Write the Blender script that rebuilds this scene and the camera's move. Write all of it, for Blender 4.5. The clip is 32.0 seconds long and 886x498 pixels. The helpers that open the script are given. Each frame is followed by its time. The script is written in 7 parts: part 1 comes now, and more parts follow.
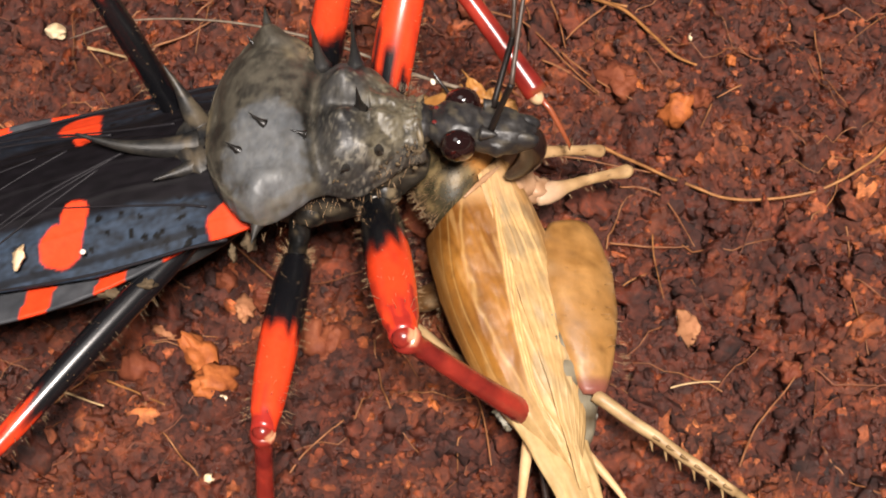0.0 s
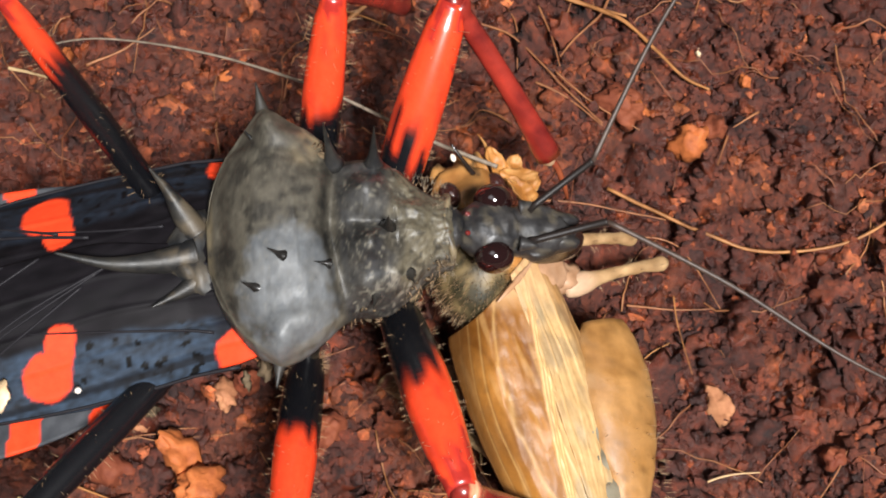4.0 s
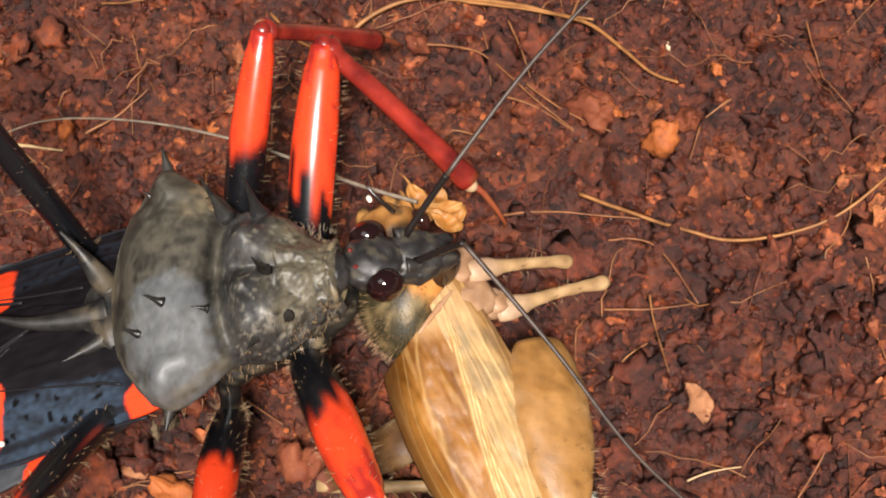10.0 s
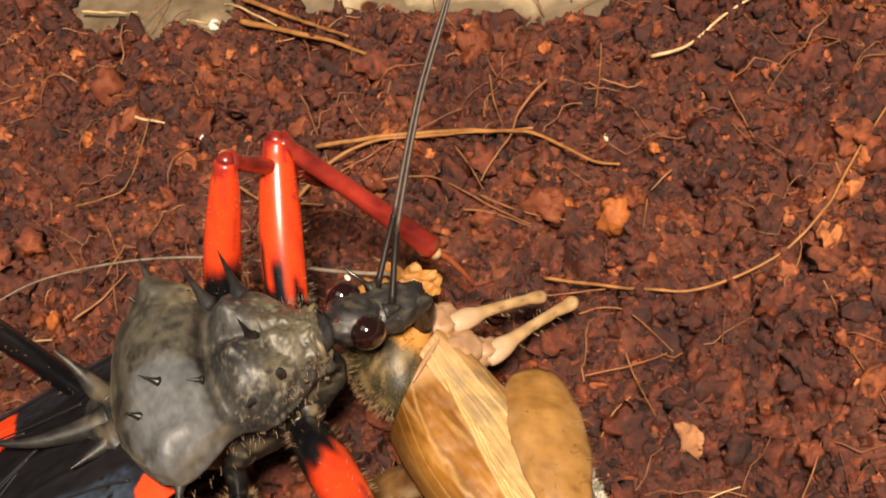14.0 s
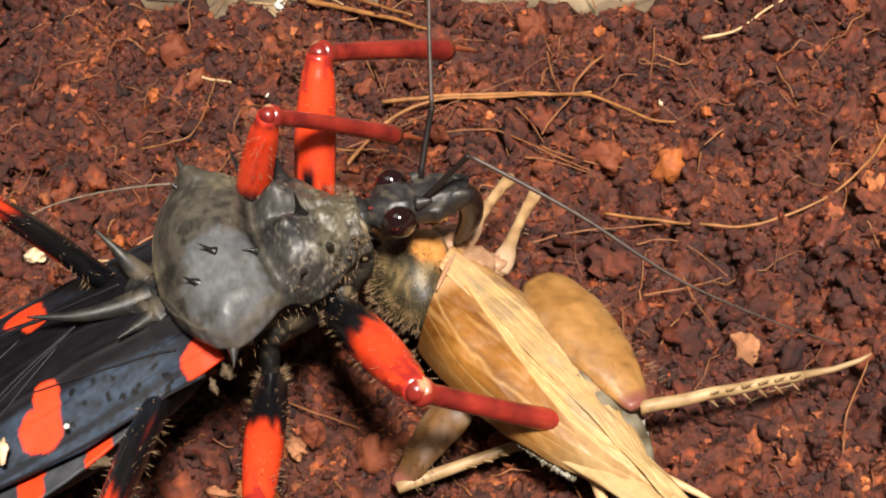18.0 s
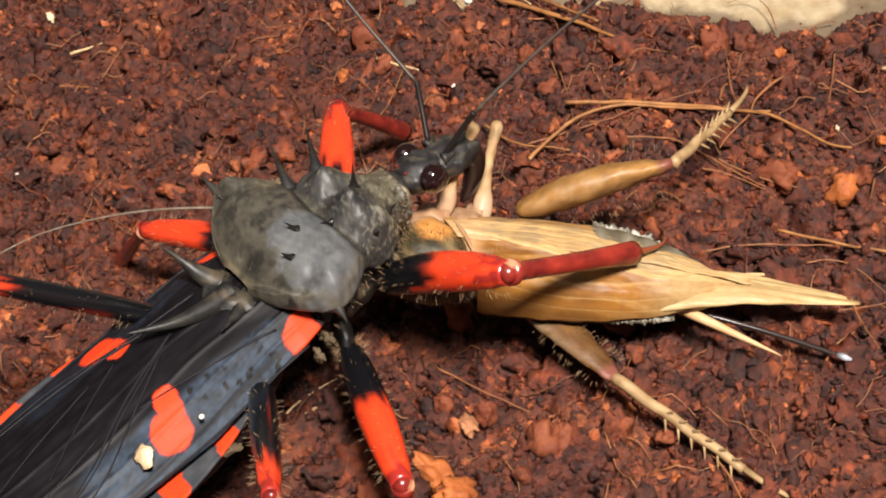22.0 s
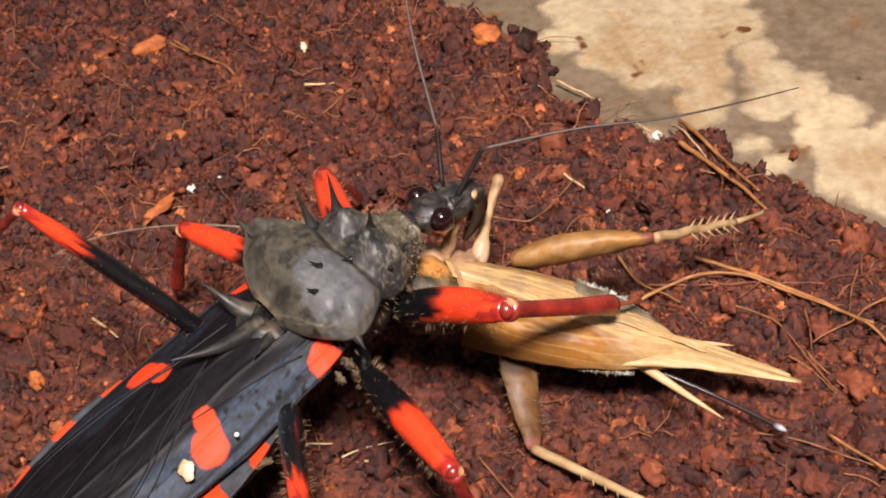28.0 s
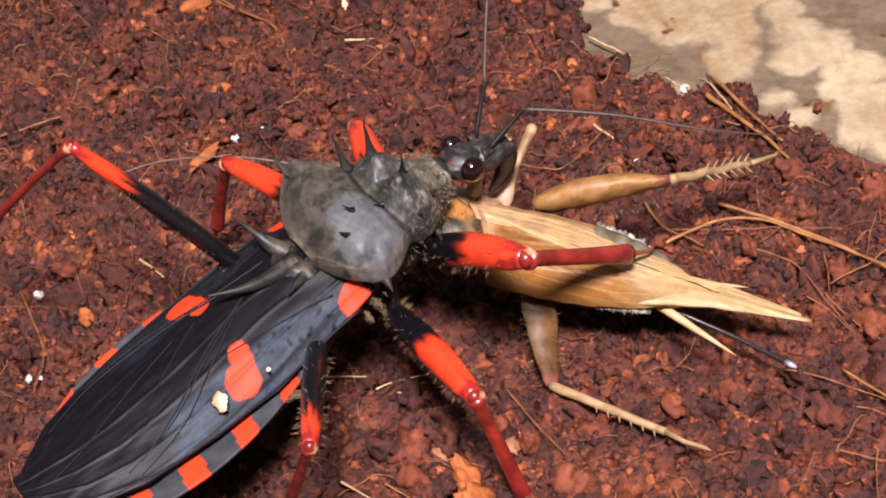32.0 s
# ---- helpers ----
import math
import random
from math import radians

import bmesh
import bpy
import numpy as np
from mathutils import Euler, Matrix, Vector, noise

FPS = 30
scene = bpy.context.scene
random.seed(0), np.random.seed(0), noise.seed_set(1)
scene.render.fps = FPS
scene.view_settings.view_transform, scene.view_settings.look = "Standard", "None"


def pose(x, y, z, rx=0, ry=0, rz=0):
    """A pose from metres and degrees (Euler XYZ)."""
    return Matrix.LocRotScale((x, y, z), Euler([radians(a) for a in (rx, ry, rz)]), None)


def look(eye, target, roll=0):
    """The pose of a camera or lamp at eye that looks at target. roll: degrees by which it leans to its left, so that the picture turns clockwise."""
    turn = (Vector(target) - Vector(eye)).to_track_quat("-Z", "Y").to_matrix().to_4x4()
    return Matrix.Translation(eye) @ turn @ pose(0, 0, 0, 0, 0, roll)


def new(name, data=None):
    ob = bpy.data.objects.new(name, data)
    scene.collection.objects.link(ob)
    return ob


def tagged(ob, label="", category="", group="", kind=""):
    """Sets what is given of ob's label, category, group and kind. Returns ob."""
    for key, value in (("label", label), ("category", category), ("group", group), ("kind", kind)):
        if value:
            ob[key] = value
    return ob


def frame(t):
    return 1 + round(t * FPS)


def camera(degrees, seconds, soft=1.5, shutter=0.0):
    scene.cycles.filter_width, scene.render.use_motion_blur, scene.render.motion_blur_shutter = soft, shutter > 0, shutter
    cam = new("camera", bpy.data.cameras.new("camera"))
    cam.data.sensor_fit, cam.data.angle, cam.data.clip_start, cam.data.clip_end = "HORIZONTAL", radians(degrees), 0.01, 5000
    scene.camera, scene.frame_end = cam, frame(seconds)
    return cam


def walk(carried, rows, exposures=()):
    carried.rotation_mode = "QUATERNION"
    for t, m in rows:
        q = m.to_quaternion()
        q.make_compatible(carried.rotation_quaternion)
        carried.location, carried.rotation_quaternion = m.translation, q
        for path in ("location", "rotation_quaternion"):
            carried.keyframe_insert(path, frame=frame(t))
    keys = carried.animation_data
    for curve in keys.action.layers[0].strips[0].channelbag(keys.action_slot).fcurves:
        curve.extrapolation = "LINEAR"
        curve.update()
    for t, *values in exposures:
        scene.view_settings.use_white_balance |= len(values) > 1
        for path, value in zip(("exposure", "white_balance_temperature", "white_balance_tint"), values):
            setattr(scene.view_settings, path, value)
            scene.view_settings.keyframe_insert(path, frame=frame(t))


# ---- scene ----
cam = camera(29.279, 32.0, soft=1.9)
PATH = [
    (0, 0.00153, -0.06157, 0.08167, 32.858, 7.368, 7.480),
    (0.5, 0.00006, -0.05862, 0.08198, 31.805, 6.838, 6.415),
    (1, -0.00141, -0.05792, 0.08302, 31.030, 7.036, 5.626),
    (1.5, -0.00142, -0.05447, 0.08238, 29.969, 6.911, 4.824),
    (2, -0.00368, -0.05072, 0.08126, 28.271, 5.689, 4.145),
    (2.5, -0.00453, -0.04899, 0.08196, 26.947, 4.613, 3.417),
    (3, -0.00742, -0.04599, 0.08196, 24.736, 3.455, 3.044),
    (3.5, -0.00831, -0.04335, 0.08242, 23.934, 3.718, 3.191),
    (5.5, -0.01524, -0.03683, 0.08201, 20.339, -0.979, 0.707),
    (6, -0.01342, -0.03344, 0.08287, 18.986, -1.022, -0.100),
    (6.5, -0.01461, -0.03246, 0.08278, 18.402, -1.298, -0.408),
    (7, -0.01055, -0.03539, 0.08223, 20.830, 2.541, 0.843),
    (7.5, -0.00875, -0.03632, 0.08397, 20.732, 5.024, 1.607),
    (8, -0.00510, -0.03785, 0.08242, 22.409, 6.475, 2.029),
    (8.5, -0.00297, -0.03861, 0.08043, 22.138, 7.853, 1.934),
    (9, 0.00000, -0.03894, 0.07990, 22.371, 10.536, 2.103),
    (9.5, 0.00288, -0.04024, 0.07853, 23.139, 12.594, 1.597),
    (10, 0.00648, -0.04294, 0.07910, 25.138, 14.422, 1.514),
    (10.5, 0.00709, -0.04535, 0.07902, 27.179, 16.159, 1.830),
    (11, 0.00756, -0.04804, 0.07643, 29.942, 16.785, 1.554),
    (11.5, 0.00691, -0.04943, 0.07569, 32.359, 17.388, 1.246),
    (12, 0.00775, -0.05173, 0.07472, 32.403, 17.452, 0.316),
    (12.5, 0.00793, -0.05340, 0.07427, 34.453, 17.991, -0.041),
    (13, 0.00812, -0.05498, 0.07531, 35.772, 18.413, -1.359),
    (13.5, 0.00746, -0.05657, 0.07521, 35.981, 18.709, -3.718),
    (14, 0.00627, -0.05743, 0.07454, 35.583, 19.002, -6.334),
    (14.5, 0.00486, -0.05827, 0.07499, 35.233, 19.223, -8.272),
    (16.5, -0.00407, -0.06790, 0.06960, 42.706, 14.493, -8.502),
    (17, -0.00364, -0.06889, 0.07186, 42.430, 14.349, -8.462),
    (17.5, -0.00783, -0.07385, 0.07265, 43.008, 12.239, -7.375),
    (18, -0.00705, -0.07315, 0.07188, 43.332, 13.191, -5.406),
    (18.5, -0.00818, -0.07461, 0.07294, 43.924, 12.903, -4.280),
    (19, -0.00900, -0.07572, 0.07356, 43.660, 12.805, -3.778),
    (19.5, -0.00932, -0.07659, 0.07517, 44.035, 12.661, -2.758),
    (20, -0.01101, -0.07724, 0.07599, 44.388, 12.285, -1.828),
    (20.5, -0.01174, -0.07616, 0.07572, 44.138, 12.094, -1.594),
    (21, -0.01220, -0.07435, 0.07710, 44.287, 12.293, -1.343),
    (21.5, -0.01228, -0.07491, 0.07703, 44.201, 12.002, -1.086),
    (22, -0.01200, -0.07592, 0.07708, 43.976, 11.585, 0.490),
    (22.5, -0.01196, -0.07700, 0.07816, 43.873, 11.794, 3.296),
    (23, -0.01178, -0.07628, 0.07876, 45.208, 11.720, 5.438),
    (23.5, -0.01149, -0.07451, 0.07817, 45.345, 11.596, 6.033),
    (24, -0.01245, -0.07264, 0.07746, 45.572, 11.803, 7.590),
    (24.5, -0.00910, -0.07259, 0.07786, 45.245, 10.390, 8.627),
    (25, -0.00826, -0.07250, 0.07857, 46.052, 10.102, 11.888),
    (25.5, -0.00478, -0.07371, 0.07849, 46.152, 9.936, 15.106),
    (26, -0.00403, -0.07231, 0.07911, 47.099, 9.477, 17.000),
    (26.5, -0.00106, -0.07261, 0.08040, 47.026, 8.548, 17.650),
    (28.5, 0.00733, -0.07801, 0.08480, 49.245, 7.658, 21.885),
    (29, 0.00894, -0.07899, 0.08506, 49.709, 8.007, 22.567),
    (29.5, 0.01066, -0.08009, 0.08530, 49.535, 8.421, 22.873),
    (30, 0.00996, -0.08015, 0.08510, 48.878, 8.776, 23.091),
    (30.5, 0.00904, -0.08051, 0.08478, 48.318, 8.570, 23.418),
    (31, 0.00861, -0.08054, 0.08445, 48.455, 8.364, 23.364),
    (31.5, 0.00909, -0.08090, 0.08461, 48.395, 8.433, 23.174),
    (32, 0.00913, -0.08158, 0.08504, 48.211, 8.335, 22.384),
]
TINT = ((0, -0.12, 6750, 15), (3, -0.08, 6300, 11), (6, 0.04, 5850, 9), (9, -0.04, 6150, 11), (10, -0.06, 6500, 12), (13, -0.13, 7900, 13), (14, -0.14, 8000, 14), (17, -0.04, 6950, 12), (20, -0.02, 6600, 12), (24, -0.04, 6650, 12), (26, -0.04, 6600, 16), (29, -0.07, 6650, 21), (30, -0.03, 6400, 22), (32, 0.0, 6200, 26))
walk(cam, [(row[0], pose(*row[1:])) for row in PATH], TINT)

# ---- light
MM = 0.001
world = bpy.data.worlds.new("world")
scene.world = world
world.use_nodes = True
world.node_tree.nodes["Background"].inputs[0].default_value = (1.0, 0.93, 0.86, 1)
world.node_tree.nodes["Background"].inputs[1].default_value = 0.07


def lamp(name, eye, target, watts, size, colour):
    data = bpy.data.lights.new(name, "AREA")
    data.energy, data.size, data.color = watts, size * MM, colour
    ob = new(name, data)
    ob.matrix_world = look([v * MM for v in eye], [v * MM for v in target])
    return ob


lamp("work_lamp", (62, -150, 290), (-20, -8, 0), 3.5, 50, (1.0, 0.95, 0.88))
# added overhead fill to soften the shadows, not a known source
lamp("fill_lamp", (-60, -60, 380), (-20, -8, 0), 0.2, 170, (1.0, 0.97, 0.95))
scene.view_settings.exposure = 0.0


# ---- materials
def material(name, rough=0.5, metal=0.0, spec=0.5, coat=0.0):
    mat = bpy.data.materials.new(name)
    mat.use_nodes = True
    shader = mat.node_tree.nodes["Principled BSDF"]
    shader.inputs["Roughness"].default_value = rough
    shader.inputs["Metallic"].default_value = metal
    shader.inputs["Specular IOR Level"].default_value = spec
    shader.inputs["Coat Weight"].default_value = coat
    return mat, mat.node_tree, shader


def node(tree, kind, **values):
    n = tree.nodes.new(kind)
    for key, value in values.items():
        if key in n.inputs:
            n.inputs[key].default_value = value
    return n


def noise_of(tree, scale, detail=6.0, rough=0.6, coords=None):
    n = node(tree, "ShaderNodeTexNoise", Scale=scale, Detail=detail, Roughness=rough)
    if coords is not None:
        tree.links.new(coords, n.inputs["Vector"])
    return n


def ramp_of(tree, source, stops):
    r = tree.nodes.new("ShaderNodeValToRGB")
    while len(r.color_ramp.elements) < len(stops):
        r.color_ramp.elements.new(0.5)
    for e, (place, colour) in zip(r.color_ramp.elements, stops):
        e.position, e.color = place, (*colour, 1)
    tree.links.new(source, r.inputs[0])
    return r


def mixed(tree, factor, a, b, mode="MIX"):
    m = tree.nodes.new("ShaderNodeMix")
    m.data_type, m.blend_type = "RGBA", mode
    for value, slot in ((factor, 0), (a, 6), (b, 7)):
        if isinstance(value, (int, float)):
            m.inputs[slot].default_value = value
        elif isinstance(value, tuple):
            m.inputs[slot].default_value = (*value, 1)
        else:
            tree.links.new(value, m.inputs[slot])
    return m.outputs[2]


def bumped(tree, shader, source, strength, distance):
    b = node(tree, "ShaderNodeBump", Strength=strength, Distance=distance * MM)
    tree.links.new(source, b.inputs["Height"])
    tree.links.new(b.outputs[0], shader.inputs["Normal"])


def object_coords(tree):
    return tree.nodes.new("ShaderNodeTexCoord").outputs["Object"]


def world_coords(tree):
    return tree.nodes.new("ShaderNodeNewGeometry").outputs["Position"]


def grainy(name, stops, scale=900, rough=0.6, spec=0.4, bump=0.3, depth=0.05, coat=0.0, big=180):
    """Two scales of noise through a ramp of colours."""
    mat, tree, shader = material(name, rough, 0, spec, coat)
    co = object_coords(tree)
    fine, wide = noise_of(tree, scale, coords=co), noise_of(tree, big, coords=co)
    both = mixed(tree, 0.5, fine.outputs[0], wide.outputs[0])
    tree.links.new(ramp_of(tree, both, stops).outputs[0], shader.inputs["Base Color"])
    bumped(tree, shader, fine.outputs[0], bump, depth)
    return mat


def soil_material(name, island):
    mat, tree, shader = material(name, 0.75, 0, 0.5)
    co = world_coords(tree)
    fine, wide = noise_of(tree, 1500, 8, 0.7, co), noise_of(tree, 160, 5, 0.6, co)
    base = ramp_of(tree, wide.outputs[0], ((0.30, (0.039, 0.0072, 0.0029)), (0.5, (0.080, 0.0160, 0.0058)), (0.68, (0.146, 0.0365, 0.0122)))).outputs[0]
    dark = ramp_of(tree, fine.outputs[0], ((0.33, (0.28, 0.25, 0.25)), (0.52, (0.9, 0.9, 0.9)), (0.72, (1.9, 1.75, 1.6)))).outputs[0]
    colour = mixed(tree, 1.0, base, dark, "MULTIPLY")
    if island:
        rnd = tree.nodes.new("ShaderNodeObjectInfo").outputs["Random"] if name == "soil_lump" else tree.nodes.new("ShaderNodeNewGeometry").outputs["Random Per Island"]
        tone = ramp_of(tree, rnd, ((0.0, (0.75, 0.7, 0.7)), (0.6, (1.2, 1.1, 1.0)), (1.0, (2.2, 2.1, 1.7)))).outputs[0] if name == "soil_lump" else ramp_of(tree, rnd, ((0.0, (0.4, 0.37, 0.4)), (0.35, (0.75, 0.7, 0.72)), (0.66, (1.2, 1.12, 1.0)), (0.88, (1.9, 1.9, 1.5)), (0.965, (2.9, 3.4, 2.6)), (1.0, (4.6, 6.2, 6.0)))).outputs[0]
        colour = mixed(tree, 1.0, colour, tone, "MULTIPLY")
    tree.links.new(colour, shader.inputs["Base Color"])
    wet = ramp_of(tree, noise_of(tree, 600, 3, 0.5, co).outputs[0], ((0.4, (0.85, 0.85, 0.85)), (0.65, (0.32, 0.32, 0.32))))
    tree.links.new(wet.outputs[0], shader.inputs["Roughness"])
    bumped(tree, shader, fine.outputs[0], 1.0, 0.3)
    return mat


SOIL = soil_material("soil", False)
CRUMB = soil_material("soil_crumbs", True)
LUMP = soil_material("soil_lump", True)


def fibre_material(name, a, b):
    mat, tree, shader = material(name, 0.55, 0, 0.4)
    rnd = tree.nodes.new("ShaderNodeNewGeometry").outputs["Random Per Island"]
    base = ramp_of(tree, rnd, ((0.0, a), (1.0, b))).outputs[0]
    streak = noise_of(tree, 900, 4, 0.6, world_coords(tree)).outputs[0]
    tone = ramp_of(tree, streak, ((0.3, (0.5, 0.45, 0.4)), (0.6, (1.1, 1.1, 1.1)))).outputs[0]
    tree.links.new(mixed(tree, 1.0, base, tone, "MULTIPLY"), shader.inputs["Base Color"])
    return mat


FIBRE = fibre_material("root_fibres", (0.13, 0.036, 0.015), (0.3, 0.13, 0.05))
ROOT = fibre_material("roots", (0.27, 0.115, 0.035), (0.27, 0.115, 0.035))
PALE_ROOT = fibre_material("pale_roots", (0.48, 0.33, 0.17), (0.48, 0.33, 0.17))
ORANGE = grainy("orange_bark", ((0.35, (0.17, 0.04, 0.011)), (0.55, (0.37, 0.105, 0.026)), (0.7, (0.5, 0.19, 0.062))), 1100, 0.7, 0.3, 0.7, 0.2, big=350)
RUST = grainy("rust_bark", ((0.35, (0.1, 0.021, 0.009)), (0.55, (0.165, 0.043, 0.017)), (0.7, (0.25, 0.076, 0.031))), 1100, 0.75, 0.3, 0.7, 0.2, big=350)
TANCHIP = grainy("tan_husk", ((0.35, (0.2, 0.07, 0.03)), (0.55, (0.38, 0.17, 0.08)), (0.7, (0.5, 0.27, 0.14))), 1100, 0.75, 0.3, 0.7, 0.2, big=350)
PALE = grainy("pale_chip", ((0.35, (0.45, 0.3, 0.16)), (0.6, (0.75, 0.6, 0.4))), 1000, 0.6, 0.4, 0.4, 0.1)
WHITE = grainy("white_grit", ((0.35, (0.42, 0.36, 0.3)), (0.6, (0.7, 0.66, 0.6))), 1000, 0.35, 0.5, 0.4, 0.1)


def slab_material():
    """Grey-brown stone with cream lime stains, each a cluster of soft patches with ragged rims."""
    mat, tree, shader = material("stained_slab", 0.5, 0, 0.35)
    co = world_coords(tree)
    wide, mid, fine = noise_of(tree, 110, 5, 0.6, co), noise_of(tree, 420, 5, 0.6, co), noise_of(tree, 900, 6, 0.65, co)

    def math_node(kind, a, b):
        n = tree.nodes.new("ShaderNodeMath")
        n.operation = kind
        for value, slot in ((a, 0), (b, 1)):
            if isinstance(value, (int, float)):
                n.inputs[slot].default_value = value
            else:
                tree.links.new(value, n.inputs[slot])
        return n.outputs[0]

    def field(patches):
        near = None
        for x, y, r in patches:
            d = node(tree, "ShaderNodeVectorMath")
            d.operation = "DISTANCE"
            tree.links.new(co, d.inputs[0])
            d.inputs[1].default_value = (x * MM, y * MM, -2.1 * MM)
            gap = math_node("SUBTRACT", d.outputs["Value"], r * MM)
            near = gap if near is None else math_node("MINIMUM", near, gap)
        rag = math_node("ADD", math_node("MULTIPLY", wide.outputs[0], 0.004), math_node("MULTIPLY", mid.outputs[0], 0.0032))
        return math_node("MULTIPLY", math_node("ADD", near, math_node("SUBTRACT", rag, 0.0039)), 420.0)

    cream = field(((-39, 40.2, 2.4), (-40.5, 44.5, 2.3), (-37, 42.2, 4.2), (-35.8, 37.9, 1.8), (-32.9, 39.8, 4.2), (-30.2, 36.7, 2.6), (-30, 44, 5), (-27.6, 40.2, 2.7), (-26.2, 37, 2.2), (-24.9, 33.5, 1.8), (-24.3, 31.4, 1.2), (-25.3, 44.5, 2.7), (-22.3, 40.7, 1.7), (-20.4, 38, 1.9), (-18, 35.6, 3), (-19.1, 33.8, 2.3), (-14.7, 33.3, 3.2), (-12.5, 29.6, 3), (-15.4, 30.6, 2), (-12, 25.6, 2.2), (-19.6, 28.3, 1.3), (-17.3, 26.3, 1.3), (-8.4, 25.2, 3.3), (-4.5, 22.8, 2.9), (-2.2, 21.6, 2.2), (-8, 31, 3.5), (-27.9, 27.5, 0.9), (-36, 48.5, 4), (-29, 50.5, 5), (-34, 55, 6)))
    mask = ramp_of(tree, math_node("ADD", cream, 0.5), ((0.2, (1, 1, 1)), (0.62, (0, 0, 0)))).outputs[0]
    lime = ramp_of(tree, wide.outputs[0], ((0.36, (0.29, 0.2, 0.105)), (0.5, (0.37, 0.295, 0.19)), (0.64, (0.44, 0.35, 0.215)))).outputs[0]
    grey = ramp_of(tree, mid.outputs[0], ((0.34, (0.12, 0.086, 0.054)), (0.6, (0.17, 0.126, 0.082)))).outputs[0]
    spots = ramp_of(tree, fine.outputs[0], ((0.3, (0.76, 0.72, 0.66)), (0.6, (1.05, 1.05, 1.05)))).outputs[0]
    specks = ramp_of(tree, noise_of(tree, 330, 2, 0.5, co).outputs[0], ((0.27, (0.3, 0.14, 0.08)), (0.32, (1, 1, 1)))).outputs[0]
    rust = ramp_of(tree, noise_of(tree, 240, 3, 0.5, co).outputs[0], ((0.62, (1, 1, 1)), (0.74, (1.0, 0.72, 0.45)))).outputs[0]
    colour = mixed(tree, 1.0, mixed(tree, mask, grey, lime), mixed(tree, 1.0, mixed(tree, 1.0, spots, specks, "MULTIPLY"), rust, "MULTIPLY"), "MULTIPLY")
    tree.links.new(colour, shader.inputs["Base Color"])
    bumped(tree, shader, fine.outputs[0], 0.3, 0.1)
    return mat


SLAB = slab_material()


def chitin(name, rough, coat, dust=0.0, dust_colour=(0.3, 0.25, 0.18), wear=0.5):
    """Insect cuticle: its colour from the mesh, dulled by dust in the hollows of a noise."""
    mat, tree, shader = material(name, rough, 0, 0.12 if name == "wing_leather" else (0.3 if name == "cricket_cuticle" else 0.5 if name == "leg_cuticle" else 0.35), coat)
    shader.inputs["Coat Roughness"].default_value = 0.05 if name == "compound_eye" else 0.2
    co = object_coords(tree)
    paint = tree.nodes.new("ShaderNodeVertexColor")
    paint.layer_name = "paint"
    fine, wide = noise_of(tree, 2600, 6, 0.65, co), noise_of(tree, 620, 8, 0.72, co)
    tone = ramp_of(tree, fine.outputs[0], ((0.3, (0.72, 0.72, 0.72)), (0.65, (1.12, 1.12, 1.12)))).outputs[0]
    colour = mixed(tree, wear, paint.outputs[0], mixed(tree, 1.0, paint.outputs[0], tone, "MULTIPLY"))
    if dust:
        veil = ramp_of(tree, wide.outputs[0], ((0.4, (0, 0, 0)), (0.68, (dust, dust, dust)))).outputs[0]
        colour = mixed(tree, veil, colour, dust_colour)
        gloss = ramp_of(tree, wide.outputs[0], ((0.42, (rough, rough, rough)), (0.66, (0.58, 0.58, 0.58))))
        tree.links.new(gloss.outputs[0], shader.inputs["Roughness"])
    tree.links.new(colour, shader.inputs["Base Color"])
    bumped(tree, shader, wide.outputs[0] if name == "dusty_cuticle" else fine.outputs[0], 0.4 if dust else 0.12, 0.1 if name == "dusty_cuticle" else 0.07 if dust else 0.03)
    return mat


CUTICLE = chitin("dusty_cuticle", 0.42, 0.0, 0.22, (0.1, 0.085, 0.06))
SHELL = chitin("black_shell", 0.28, 0.0, 0.12, (0.12, 0.1, 0.08))
LEG = chitin("leg_cuticle", 0.27, 0.1)
WING = chitin("wing_leather", 0.46, 0.0)
EYE = chitin("compound_eye", 0.08, 1.0)
STRAW = chitin("cricket_cuticle", 0.42, 0.0, 0.12, (0.22, 0.12, 0.04))
BRISTLE, _tree, _shader = material("bristle", 0.4, 0, 0.2)
_shader.inputs["Base Color"].default_value = (0.012, 0.009, 0.008, 1)
FEELER = grainy("feeler_skin", ((0.35, (0.016, 0.01, 0.008)), (0.65, (0.07, 0.045, 0.033))), 2500, 0.5, 0.4, 0.3, 0.03, big=700)
GREY_FEELER = grainy("grey_feeler_skin", ((0.35, (0.1, 0.075, 0.055)), (0.65, (0.25, 0.2, 0.15))), 2500, 0.5, 0.4, 0.3, 0.03, big=700)
HAIR, _tree, _shader = material("pale_hair", 0.4)
_shader.inputs["Base Color"].default_value = (0.27, 0.17, 0.09, 1)
DUST = grainy("tan_dust", ((0.35, (0.03, 0.021, 0.012)), (0.55, (0.1, 0.07, 0.04)), (0.7, (0.18, 0.13, 0.075))), 1600, 0.8, 0.2, 0.9, 0.2, big=500)
FUZZ, _tree, _shader = material("pale_fuzz", 0.6)
_shader.inputs["Base Color"].default_value = (0.2, 0.16, 0.11, 1)
TUB = grainy("tub_plastic", ((0.4, (0.3, 0.26, 0.22)), (0.6, (0.36, 0.32, 0.27))), 300, 0.4, 0.4, 0.1, 0.05, big=40)


